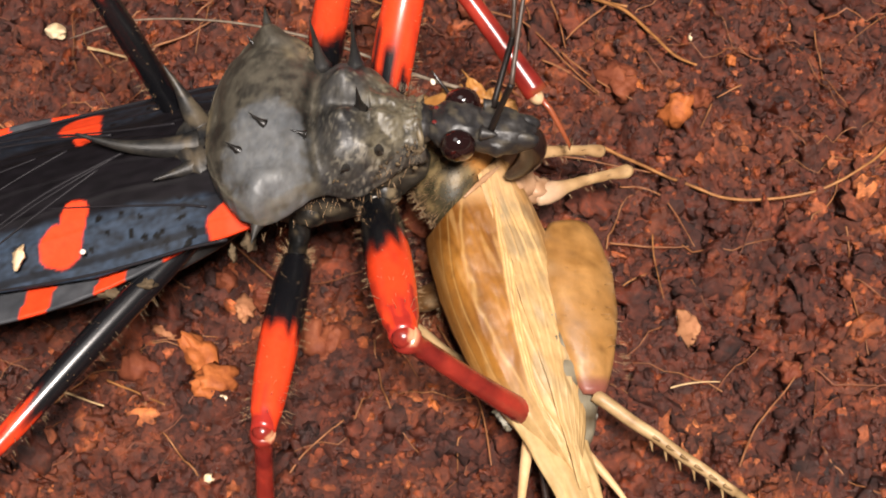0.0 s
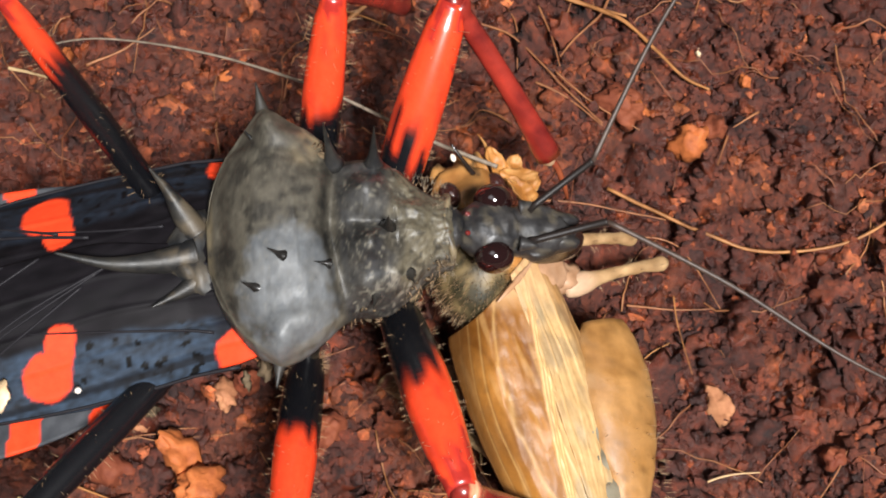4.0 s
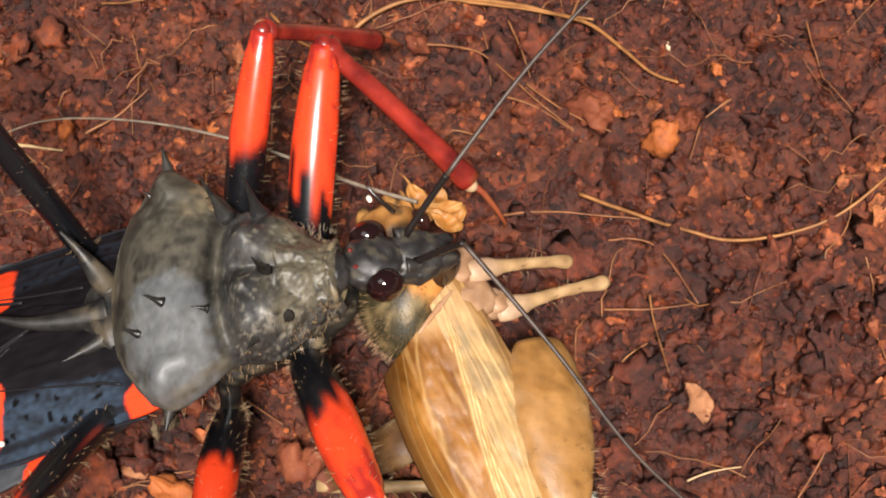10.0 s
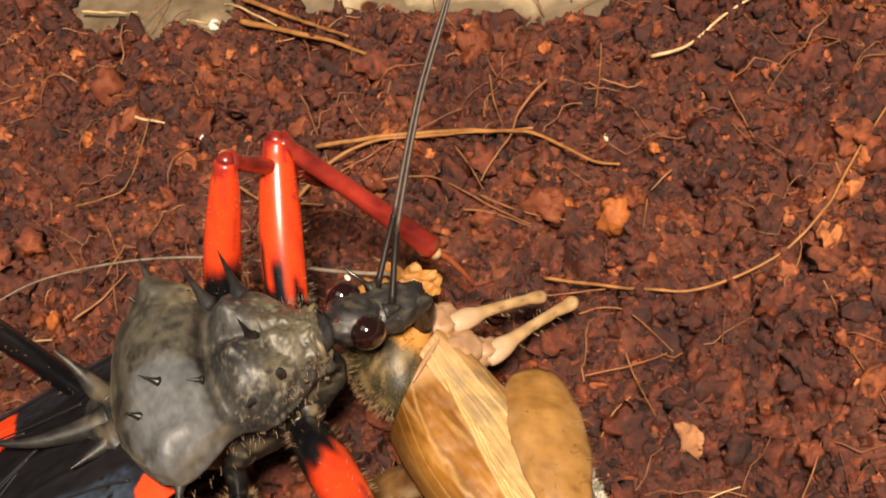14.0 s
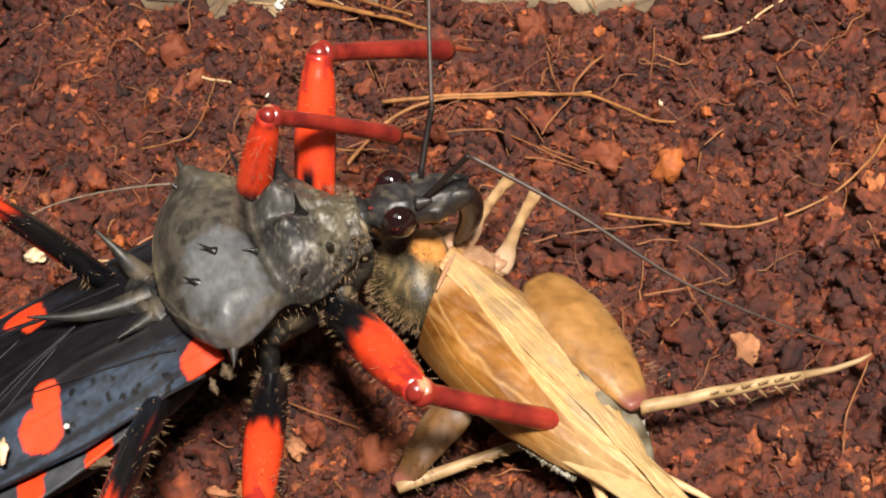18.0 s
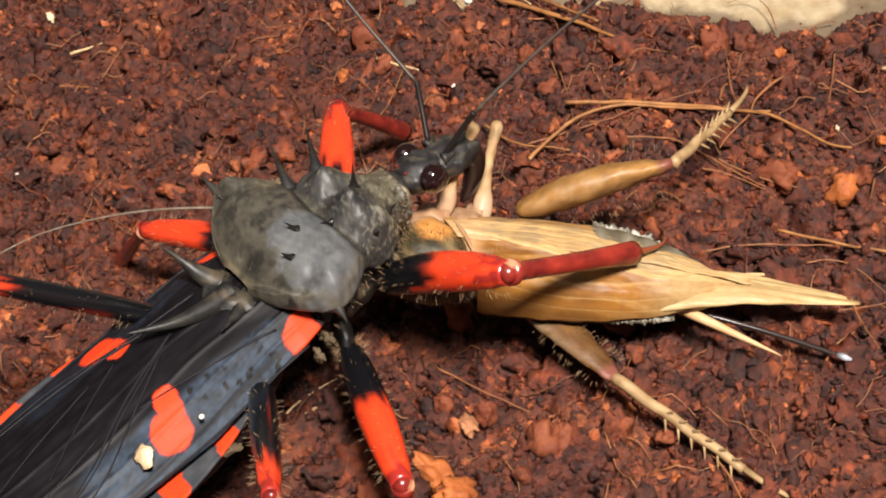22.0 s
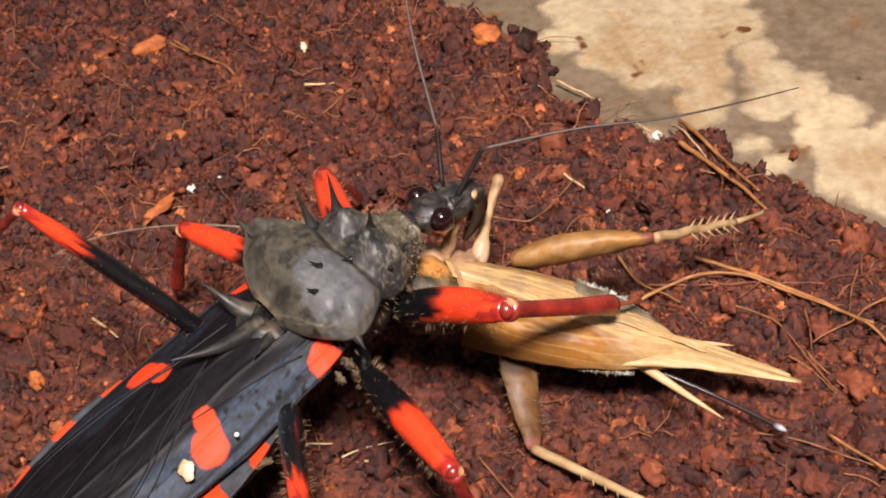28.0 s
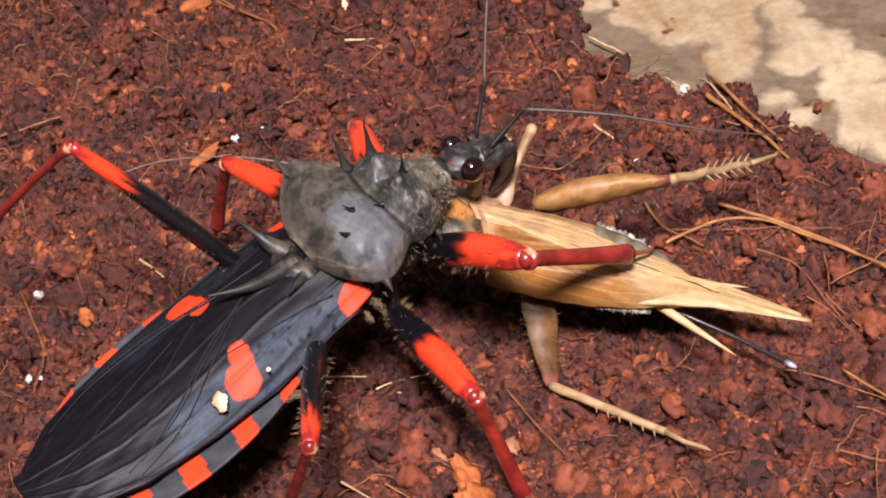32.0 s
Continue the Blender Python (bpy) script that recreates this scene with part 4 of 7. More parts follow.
def wing_shape(side, inner):
    def at(u, v):
        x = -25.4 + 25.0 * u
        y0, y1 = inner(x), wing_half(x)
        y = (y0 + (y1 - y0) * v)
        z = wing_top(x, y) + (0.12 if side < 0 else 0.0)
        for off, depth in ((0.25, 0.07), (0.5, 0.06), (0.72, 0.06), (0.9, 0.05)):
            z += depth * math.exp(-((v - off - 0.06 * math.sin(u * 5)) / 0.018) ** 2)
        z += 0.06 * noise.noise(Vector((x * 0.4, y * 1.2, side * 3)))
        z += 0.02 * noise.noise(Vector((x * 0.5 + 1.6 * y, (y - 0.25 * x) * 2.6, side * 5))) * (1 - step(-17, -12, x))
        return (x, side * y + slant(x), z)

    verts, faces = solid_sheet(200, 76, at, 0.16)
    return verts, (faces if side > 0 else [f[::-1] for f in faces])


def wing_paint(verts, side):
    out = []
    rnd = random.Random(12)
    dots = [(-3.6 - 5.6 * rnd.random(), 2.9 + 2.2 * rnd.random(), rnd.uniform(0.1, 0.19)) for _ in range(22)]
    for x, y, z in verts:
        y = (y - slant(x)) * side
        c = blend((0.0022, 0.0019, 0.0024), (0.0075, 0.0062, 0.0078), 0.5 + 0.5 * noise.noise(Vector((x, y * 3, 1))))
        # the leathery fore part carries bluish bloom and painted-in sheen between two dark borders
        inner = 2.55 + 0.05 * (x + 9)
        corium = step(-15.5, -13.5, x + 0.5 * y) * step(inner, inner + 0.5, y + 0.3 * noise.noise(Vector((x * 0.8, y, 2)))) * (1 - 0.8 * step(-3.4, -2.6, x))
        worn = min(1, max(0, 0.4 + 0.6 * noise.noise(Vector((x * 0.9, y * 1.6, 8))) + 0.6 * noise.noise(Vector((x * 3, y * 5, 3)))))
        bloom_sheen = blend(SLATE, (0.009, 0.01, 0.012), worn)
        if corium:
            for dx, dy, r in dots:
                if abs(x - dx) < r and abs(y - dy) < r and math.hypot(x - dx, y - dy) < r:
                    bloom_sheen = (0.002, 0.002, 0.002)
        bloom_sheen = blend(bloom_sheen, (0.006, 0.006, 0.007), 0.8 * step(0.2, 0.1, abs(y - 4.75 + 0.04 * (x + 8))))
        # stronger on the right wing, where the painted sheen belongs
        c = blend(c, bloom_sheen, 0.95 * corium * (1 if side < 0 else 0.3))
        c = blend(c, RED, max(spot(x, y, -1.9, 4.5, 1.05, 0.95, -22), spot(x, y, -10.0, 2.75, 0.7, 0.9, 10), spot(x, y, -10.7, 3.9, 1.1, 0.95, 18)))
        out.append(c)
    return out


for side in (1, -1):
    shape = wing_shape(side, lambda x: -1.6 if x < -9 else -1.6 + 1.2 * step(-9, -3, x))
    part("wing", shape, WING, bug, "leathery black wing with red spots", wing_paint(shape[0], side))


def wing_vein(side, line, radius):
    """A raised vein over the wing, from points along and across it."""
    pts = []
    for x, y, _ in smooth_line([(a, b, 0) for a, b in line], 8):
        pts.append((x, side * y + slant(x), wing_top(x, y) + (0.12 if side < 0 else 0) + 0.05))
    n = len(pts) - 1
    shape = tube(pts, [radius * (1 - 0.6 * i / n) for i in range(n + 1)], 6)
    part("wing_vein", shape, WING, bug, "", [(0.012, 0.011, 0.013)] * len(shape[0]))


for line, radius in (([(-7.5, -0.3), (-11.5, 1.0), (-15, 2.6), (-18.5, 3.6)], 0.09), ([(-8.0, -0.1), (-12, 1.5), (-15.5, 3.0), (-19.5, 3.6)], 0.07), ([(-8.8, 0.4), (-12, 2.1), (-15.2, 3.6), (-19, 4.2)], 0.08),
                     ([(-10.8, -1.5), (-14, 0.0), (-17.2, 1.6)], 0.07), ([(-12.5, -1.5), (-17, -0.6), (-21, 0.4), (-24, 0.7)], 0.06), ([(-13.8, 1.6), (-18.5, 2.2), (-22.5, 1.8)], 0.05), ([(-3.0, 3.6), (-7, 2.8), (-11.5, 1.9)], 0.08), ([(-2.0, 5.05), (-9, 5.4), (-16, 5.0), (-21.5, 3.8)], 0.1)):
    wing_vein(-1, line, radius)
for line, radius in (([(-8.5, 2.0), (-13, 3.2), (-18, 3.8), (-22, 2.8)], 0.09), ([(-10, 2.6), (-14, 4.0), (-19, 4.2)], 0.07), ([(-5.0, 1.6), (-8, 2.2), (-11, 3.0)], 0.08), ([(-2.0, 5.05), (-9, 5.4), (-16, 5.0), (-21.5, 3.8)], 0.1)):
    wing_vein(1, line, radius)


def belly_at(x, y):
    w = max(abdomen_half(x), 0.05)
    return 7.5 + 1.9 * (x + 25) / 24 - 0.35 * abs(y) / w


def edge_band(side):
    """The flat banded rim of the abdomen beside the wing."""
    def at(u, v):
        x = -24.3 + 21.0 * u
        y = abdomen_half(x) * (0.7 + (0.3 if side < 0 else 0.22) * v)
        return (x, side * y + slant(x), belly_at(x, y) + 0.35 * v + 0.05 * noise.noise(Vector((x, y, 2)) * 2))

    verts, faces = solid_sheet(120, 12, at, 0.25)
    return verts, (faces if side > 0 else [f[::-1] for f in faces])


for side in (1, -1):
    shape = edge_band(side)
    paint = []
    for x, y, z in shape[0]:
        red = any(abs(x - c + 0.15 * (abs(y - slant(x)) - 6)) < w for c, w in ((-5.2, 0.6), (-8.4, 0.75), (-12.2, 0.75), (-16.2, 0.8), (-20.0, 0.8)))
        paint.append(RED if red else blend((0.02, 0.022, 0.026), (0.06, 0.062, 0.068), 0.5 + 0.5 * noise.noise(Vector((x, y, z)))))
    part("abdomen_rim", shape, WING, bug, "grey abdomen rim with orange-red bands", paint)
shape = blob((-12.6, 0, 7.2), (11.4, 5.6, 1.7), 22, 24)
shape = ([(x, y + slant(x), z) for x, y, z in shape[0]], shape[1])
part("abdomen", shape, CUTICLE, bug, "", dark_paint(shape[0]))
shape = lump_shape(random.Random(4), 0.8, 0.25, 0.3, 8, 12)
part("soil_flake", ([(x - 12.7, y - 5.4, z + 10.45) for x, y, z in shape[0]], shape[1]), PALE, bug, "pale tan flake stuck to the wing")
shape = blob((-9.2, -5.6, 10.95), (0.16, 0.16, 0.14), 6, 8)
part("water_drop", shape, WHITE, bug, "tiny white bead on the wing")


for x, y, z, size in ((-0.9, -5.2, 10.4, 0.5), (-1.8, -5.6, 10.0, 0.36), (-6.4, -6.2, 8.6, 0.4), (-8.4, -6.5, 8.4, 0.36)):
    shape = lump_shape(random.Random(round(10 * x)), size, 0.7, 0.6, 10, 14)
    part("dust_clump", ([(x + p[0], y + p[1], z + p[2]) for p in shape[0]], shape[1]), DUST, bug, "clump of tan dust")


# head: its own space has x ahead from the neck
NECK = (7.4, 0.0, 12.6)
rough = lambda x, y, z: (x + 0.06 * noise.noise(Vector((y, z, x)) * 3), y * (1 - 0.15 * max(0, x)) + 0.12 * noise.noise(Vector((x, y, z)) * 2.6), (0.72 * z if z > 0 else z) + 0.13 * noise.noise(Vector((z, x, y)) * 3) + 0.07 * noise.noise(Vector((x, z, y)) * 8))
shape = joined(blob((0.35, 0, 0), (0.9, 0.95, 0.95), 20, 28, rough), blob((2.2, 0, 0.1), (1.5, 1.25, 1.15), 26, 34, rough), blob((4.3, 0, -0.05), (2.0, 1.15, 1.1), 30, 36, rough), blob((5.4, 0.45, 0.0), (1.1, 0.4, 0.7), 10, 12, rough), blob((5.4, -0.45, 0.0), (1.1, 0.4, 0.7), 10, 12, rough),
               cone((3.4, 0.75, 0.6), (4.3, 0.9, 0.75), 0.34, 8), cone((3.4, -0.75, 0.6), (4.3, -0.9, 0.75), 0.34, 8))
shape = ([(1.08 * (x if x < 2.6 else 2.6 + 0.86 * (x - 2.6)), 1.12 * y, 1.15 * z) for x, y, z in shape[0]], shape[1])
bug_head = part("head", shape, SHELL, bug, "narrow black head", [blend(blend((0.004, 0.004, 0.0045), (0.018, 0.018, 0.02), 0.5 + 0.5 * noise.noise(Vector(p) * 1.4)), (0.09, 0.075, 0.05), 0.5 * step(0.1, 0.5, noise.noise(Vector(p) * 2.2 + Vector((4, 0, 0))))) for p in shape[0]])
for side in (1, -1):
    shape = blob((2.45, 1.32 * side, 0.18), (0.9, 0.78, 0.88), 18, 24)
    part("eye", shape, EYE, bug_head, "large dark maroon compound eye", [(0.009, 0.003, 0.003)] * len(shape[0]))
    shape = blob((1.2, 0.45 * side, 0.78), (0.13, 0.12, 0.1), 8, 10)
    part("ocellus", shape, EYE, bug_head, "red simple eye", [(0.1, 0.012, 0.01)] * len(shape[0]))
shape = tube(smooth_line([(5.5, 0, -0.2), (6.05, 0, -0.8), (6.1, 0, -1.9), (5.6, 0, -3.1), (4.9, 0, -4.0)]), [0.66 * math.sin(math.pi * (0.32 + 0.66 * i / 32)) ** 0.7 + 0.06 for i in range(33)], 12)
part("beak", shape, LEG, bug_head, "thick curved dark brown beak", [(0.012, 0.006, 0.005)] * len(shape[0]))


# legs: femur along x from the hip, tibia along x from the knee
def leg_hairs(length, radius, seed, count):
    rnd = random.Random(seed)
    rows = []
    for _ in range(count):
        x, a = rnd.uniform(0.15, 0.95) * length, rnd.uniform(0, 6.28)
        rows.append(((x, radius * math.cos(a), radius * math.sin(a)), (0.25, math.cos(a), math.sin(a))))
    return hairs(rows, 0.46, 0.013, seed)


def bug_leg(name, hip, femur, tibia, thick, band, seed):
    rnd = random.Random(seed)
    n = 40
    radii = [thick * (0.55 + 0.45 * math.sin(math.pi * min(1, 0.16 + 0.8 * i / n)) ** 0.8) * (1.0 if i < n - 3 else 0.92) for i in range(n + 1)]
    shape = tube([(femur * i / n, 0, 0.25 * thick * math.sin(math.pi * i / n)) for i in range(n + 1)], radii, 20)
    paint = []
    for x, y, z in shape[0]:
        a = math.atan2(z, y)
        t = x / femur + (0.14 if thick > 1.05 else 0.05) * noise.noise(Vector((2.2 * math.cos(a), 2.2 * math.sin(a), seed + 0.05 * x))) + (0.3 if thick > 1.05 else 0.1) * noise.noise(Vector((9 * math.cos(a), 9 * math.sin(a), seed + 0.12 * x)))
        c = blend(BLACK, RED, step(band[0] - 0.06, band[0] + 0.05, t)) if t < band[1] else blend(RED, BLACK, step(band[1], band[1] + 0.04, t))
        c = blend(c, blend(DEEP, c, 0.4), 0.8 * step(0.1, 0.5, noise.noise(Vector((x * 0.5, 2.2 * math.cos(a), 2.2 * math.sin(a) + seed)))) * (c == RED))
        if t > 0.94:
            c = DEEP
        paint.append(c)
    leg = part("femur", shape, LEG, bug, "glossy black thigh with an orange-red band" if band[0] > 0.45 else "glossy orange-red thigh, black at its base", paint)
    leg.matrix_basis = aimed(hip, (hip[0], hip[1] * 3, hip[2] + 2))
    part("thigh_bristles", leg_hairs(femur, thick * 0.9, seed, 120), HAIR, leg)
    n = 26
    radii = [thick * (0.62 if i < 2 else 0.44 + 0.16 * (i / n) ** 3) for i in range(n + 1)]
    shape = tube([(tibia * i / n, 0, 0.1 * math.sin(math.pi * i / n)) for i in range(n + 1)], radii, 16)
    foot = tube([(tibia - 0.1, 0, 0), (tibia + 1.1, 0.05, 0.06), (tibia + 2.2, 0.1, -0.08), (tibia + 3.2, 0.3, -0.25), (tibia + 3.5, 0.7, -0.45)], [0.2, 0.17, 0.15, 0.1, 0.03], 8)
    shape = joined(shape, foot, blob((0, 0, 0), (thick * 0.52, thick * 0.52, thick * 0.5), 10, 14))
    bare = len(shape[0])
    shape = joined(shape, blob((tibia + 0.05, 0, -0.12), (0.55, thick * 0.42, thick * 0.36), 10, 14))
    paint = []
    for k, p in enumerate(shape[0]):
        if k >= bare:
            paint.append(blend((0.3, 0.1, 0.045), (0.55, 0.38, 0.22), step(-0.2, 0.4, p[0] - tibia)))
            continue
        c = blend((0.1, 0.008, 0.007), (0.3, 0.028, 0.016), min(1, max(0, 0.45 + 0.6 * noise.noise(Vector(p) * 0.7) + 0.4 * noise.noise(Vector(p) * 2.2))))
        if p[0] > tibia:
            c = (0.2, 0.05, 0.02)
        paint.append(blend(c, (0.55, 0.3, 0.16), 0.7) if -0.25 < p[0] < 0.3 and p[1] > 0.25 else c)
    shin = part("tibia", shape, LEG, leg, "glossy deep red shin with a thin foot", paint)
    shin.location = (femur * MM, 0, 0)
    return leg, shin, hip, femur


bug_legs = {
    "fore_left": bug_leg("fore", (5.3, 2.7, 8.8), 10.3, 10.3, 1.14, (0.4, 0.97), 1),
    "fore_right": bug_leg("fore", (5.3, -2.7, 8.8), 10.3, 10.3, 1.18, (0.4, 0.97), 2),
    "mid_left": bug_leg("mid", (1.8, 3.6, 9.0), 11, 10, 0.95, (0.5, 0.97), 3),
    "mid_right": bug_leg("mid", (0.8, -4.3, 7.0), 10.5, 9.5, 1.02, (0.5, 0.97), 4),
    "hind_left": bug_leg("hind", (-5.0, 3.0, 8.2), 16.5, 15, 0.66, (0.77, 0.97), 5),
    "hind_right": bug_leg("hind", (-4.4, -3.2, 8.3), 15, 12, 0.76, (0.83, 0.97), 6),
}


def feeler(name):
    base = part("antenna", tube([(0, 0, 0), (0.5, 0, 0), (2.0, 0, 0.03), (3.5, 0, 0), (3.6, 0, 0)], [0.2, 0.17, 0.16, 0.17, 0.2], 9), BRISTLE, bug, "thin black jointed antenna")
    pts = smooth_line([(0, 0, 0), (6, 0.1, 0.2), (12, -0.25, 0.1), (17, 0.2, -0.6), (21, 0.9, -1.6)])
    tip = part("feeler_thread", tube(pts, [0.13 - 0.09 * i / (len(pts) - 1) for i in range(len(pts))], 7), FEELER, base)
    tip.location = (3.6 * MM, 0, 0)
    return base, tip


feelers = {name: feeler(name) for name in ("antenna_left", "antenna_right")}


# ---- cricket; its own space: x towards its tail from the wing base, z up
TAN, OCHRE, CREAM = (0.42, 0.2, 0.065), (0.34, 0.135, 0.028), (0.6, 0.4, 0.2)
cricket = tagged(new("cricket"), "limp tan brown cricket held by an assassin bug", "insect")


def tan_paint(verts, a=OCHRE, b=CREAM, scale=0.8, bias=0.5):
    return [blend(a, b, min(1, max(0, bias + 0.6 * noise.noise(Vector(p) * scale)))) for p in verts]


def forewing_half(x):
    u = (x + 0.4) / 17.0
    return 3.3 * (max(0.0, math.sin(math.pi * (0.2 + 0.66 * u))) ** 0.75) * (1 - 0.9 * u ** 4)


def fold_at(x):
    """Where the back of the wing folds down to its flank, as a share of its width."""
    return 0.05 + 0.058 * max(0.0, x)


def vein_fan(x, back, side):
    """Branching veins: lines that fan out from the wing base."""
    return back * (4.6 + 0.1 * x) + 0.1 * x + 0.5 * noise.noise(Vector((x * 0.25, back * 2, side * 4)))


def forewing(side):
    """The roof-like folded forewing: a veined back, a fold of three strong veins and a steep smooth flank."""
    def at(u, v):
        x = -0.4 + 17.0 * u
        w = forewing_half(x) * (1.08 if side > 0 else 1)
        back = min(v / 0.55, 1)
        drop = max(0.0, v - 0.55) / 0.45
        y = w * back * 0.9 - 0.3 + 0.8 * math.sin(drop * math.pi / 2) * (1 - 0.6 * u)
        z = 0.2 - 0.5 * back ** 2.4 - 2.8 * drop ** 1.35 * (1 - 0.7 * u) - 1.3 * u ** 2
        fold = back - fold_at(x)
        if side < 0:
            z += 0.16 * math.exp(-(fold / 0.12) ** 2) + 0.06 * sum(math.exp(-((fold + k) / 0.018) ** 2) for k in (0.0, 0.075, 0.14)) * (1 - drop)
            z -= 0.25 * max(0.0, fold)
        k = vein_fan(x, back, side) % 1
        z += 0.032 * math.exp(-((k - 0.5) / 0.09) ** 2) * (1 - drop) * (0.15 if side < 0 and fold > 0 else 1) + (0.1 if side > 0 else 0)
        z += 0.14 * noise.noise(Vector((x * 0.5, y * 0.9, side))) + 0.05 * noise.noise(Vector((x * 1.5, y * 3, side)))
        return (x + 0.55 * (y + 0.3) * (-side) * (1 - u) ** 5, side * y, z)

    verts, faces = solid_sheet(120, 110, at, 0.14)
    return verts, (faces if side > 0 else [f[::-1] for f in faces])


def forewing_paint(verts, side):
    out = []
    for x, y, z in verts:
        back = (y * side + 0.3) / max(0.3, 0.9 * forewing_half(x) * (1.08 if side > 0 else 1))
        fold = back - fold_at(x)
        n = noise.noise(Vector((x * 0.35, y * 0.8, side * 5)))
        fine = noise.noise(Vector((x * 0.3, y * 6 - 0.3 * x, side * 2)))
        speck = noise.noise(Vector((x * 2.2, y * 3.5, side + 3)))
        amber = blend((0.115, 0.04, 0.005), (0.27, 0.112, 0.019), min(1, max(0, 0.5 + 0.9 * n + 0.35 * fine)))
        amber = blend(amber, (0.4, 0.23, 0.085), 0.42 * step(0.1, 0.6, noise.noise(Vector((x * 0.35, y * 3.0 + 1.2 * z, 17)))))
        membrane = blend((0.28, 0.165, 0.062), (0.47, 0.315, 0.145), min(1, max(0, 0.5 + 0.5 * fine + 0.4 * n)))
        membrane = blend(membrane, (0.22, 0.185, 0.125), 0.55 * step(0.0, 0.45, noise.noise(Vector((x * 0.4, y * 1.1, 30)))))
        c = blend(membrane, amber, step(-0.02, 0.03, fold) if side < 0 else 0.7 * step(0.6, 0.9, back))
        k = vein_fan(x, min(back, 1), side) % 1
        vein = math.exp(-((k - 0.5) / 0.08) ** 2) * (1 - step(0.0, 0.05, fold) if side < 0 else 1)
        c = blend(c, (0.42, 0.25, 0.1), 0.55 * vein * (1 - step(10, 13, x)))
        dark = step(-0.05, 0.3, noise.noise(Vector((x * 0.7, y * 1.1, 6)))) * step(0.8, 1.6, x) * (1 - step(5.0, 8.0, x)) * (1 - step(-0.15, 0.0, fold) if side < 0 else 1)
        c = blend(c, (0.13, 0.1, 0.07), 0.4 * dark * (1 - vein))
        if side < 0:
            k = (1.5 * z + 0.05 * x + 0.12 * noise.noise(Vector((x * 0.3, 2, 0)))) % 1
            c = blend(c, (0.43, 0.27, 0.1), 0.4 * math.exp(-((k - 0.5) / 0.07) ** 2) * step(0.03, 0.1, fold))
            c = blend(c, (0.1, 0.042, 0.01), 0.35 * math.exp(-((k - 0.62) / 0.06) ** 2) * step(0.03, 0.1, fold))
            strong = sum(math.exp(-((fold + o) / 0.022) ** 2) for o in (0.0, 0.075, 0.14))
            c = blend(c, (0.5, 0.3, 0.12), min(0.9, strong) * (1 - step(11, 14, x)))
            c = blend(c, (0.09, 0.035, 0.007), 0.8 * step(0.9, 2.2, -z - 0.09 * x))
        c = blend(c, (0.085, 0.04, 0.015), 0.18 * step(0.15, 0.5, speck) * step(-0.2, 0.4, n))
        c = blend(c, (0.45, 0.27, 0.13), 0.7 * (1 - step(0.2, 1.8 + 1.5 * n, x)) * (1 - step(0.7, 1.0, back)))
        tail = blend((0.29, 0.175, 0.068), (0.45, 0.31, 0.145), min(1, max(0, 0.5 + 0.6 * fine)))
        out.append(blend(c, tail, 0.85 * step(9.5, 13.5, x)))
    return out


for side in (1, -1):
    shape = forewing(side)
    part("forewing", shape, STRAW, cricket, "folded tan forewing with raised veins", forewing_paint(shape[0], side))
for side in (1, -1):
    length = 14.4 if side < 0 else 13.7
    pts = [(8.5 + length * i / 36, -0.15 + side * (0.6 * (1 - i / 36) ** 0.6 + 0.2 * (i / 36) ** 3) + 0.1 * noise.noise(Vector((i * 0.2, side, 0))), -2.5 + 1.15 * min(1, i / 20) - 0.2 * (i / 36) - 0.1 * (side > 0)) for i in range(37)]
    shape = tube(pts, [0.13 + 1.75 * (1 - i / 36) ** 0.95 for i in range(37)], 40, 0.34)
    shape = ([(x, y, z + 0.05 * math.sin(9 * y + 0.5 * math.sin(x)) * (z > -1.5)) for x, y, z in shape[0]], shape[1])
    part("hind_wing", shape, STRAW, cricket, "pale rolled hind wing", [blend((0.25, 0.15, 0.055), (0.47, 0.33, 0.16), min(1, max(0, 0.55 + 0.6 * noise.noise(Vector((p[0] * 0.2, p[1] * 5, side))) + 0.3 * noise.noise(Vector(p) * 1.5)))) for p in shape[0]])
shape = blob((7.2, 1.1, -2.4), (7.4, 3.1, 2.3), 40, 30, lambda x, y, z: (x, y * (1 - 0.25 * max(0, x)), z * (1 + 0.03 * math.sin(x * 30))))
part("abdomen", shape, STRAW, cricket, "ringed cream-grey abdomen", [blend((0.05, 0.038, 0.022), (0.2, 0.18, 0.13), max(0, 0.5 + 0.4 * math.sin(p[0] * 4.2) + 0.5 * noise.noise(Vector(p) * 1.5))) for p in shape[0]])


def skin_fold(start, end, bow, count, size, seed):
    """A row of small waxy white folds along the side of the abdomen."""
    rnd = random.Random(seed)
    start, end, bow, out = Vector(start), Vector(end), Vector(bow), []
    for i in range(count):
        t = i / (count - 1)
        p = start.lerp(end, t) + bow * math.sin(math.pi * t)
        v, f = lump_shape(rnd, size * rnd.uniform(0.7, 1.2), 0.7, 0.5, 8, 10)
        out.append(([(p.x + 0.8 * a, p.y + 1.2 * b, p.z + c) for a, b, c in v], f))
    shape = joined(*out)
    part("skin_fold", shape, STRAW, cricket, "crumpled waxy white fold of skin", [blend((0.09, 0.08, 0.055), (0.4, 0.385, 0.33), min(1, max(0, 0.45 + 1.3 * noise.noise(Vector(p) * 1.9)))) for p in shape[0]])


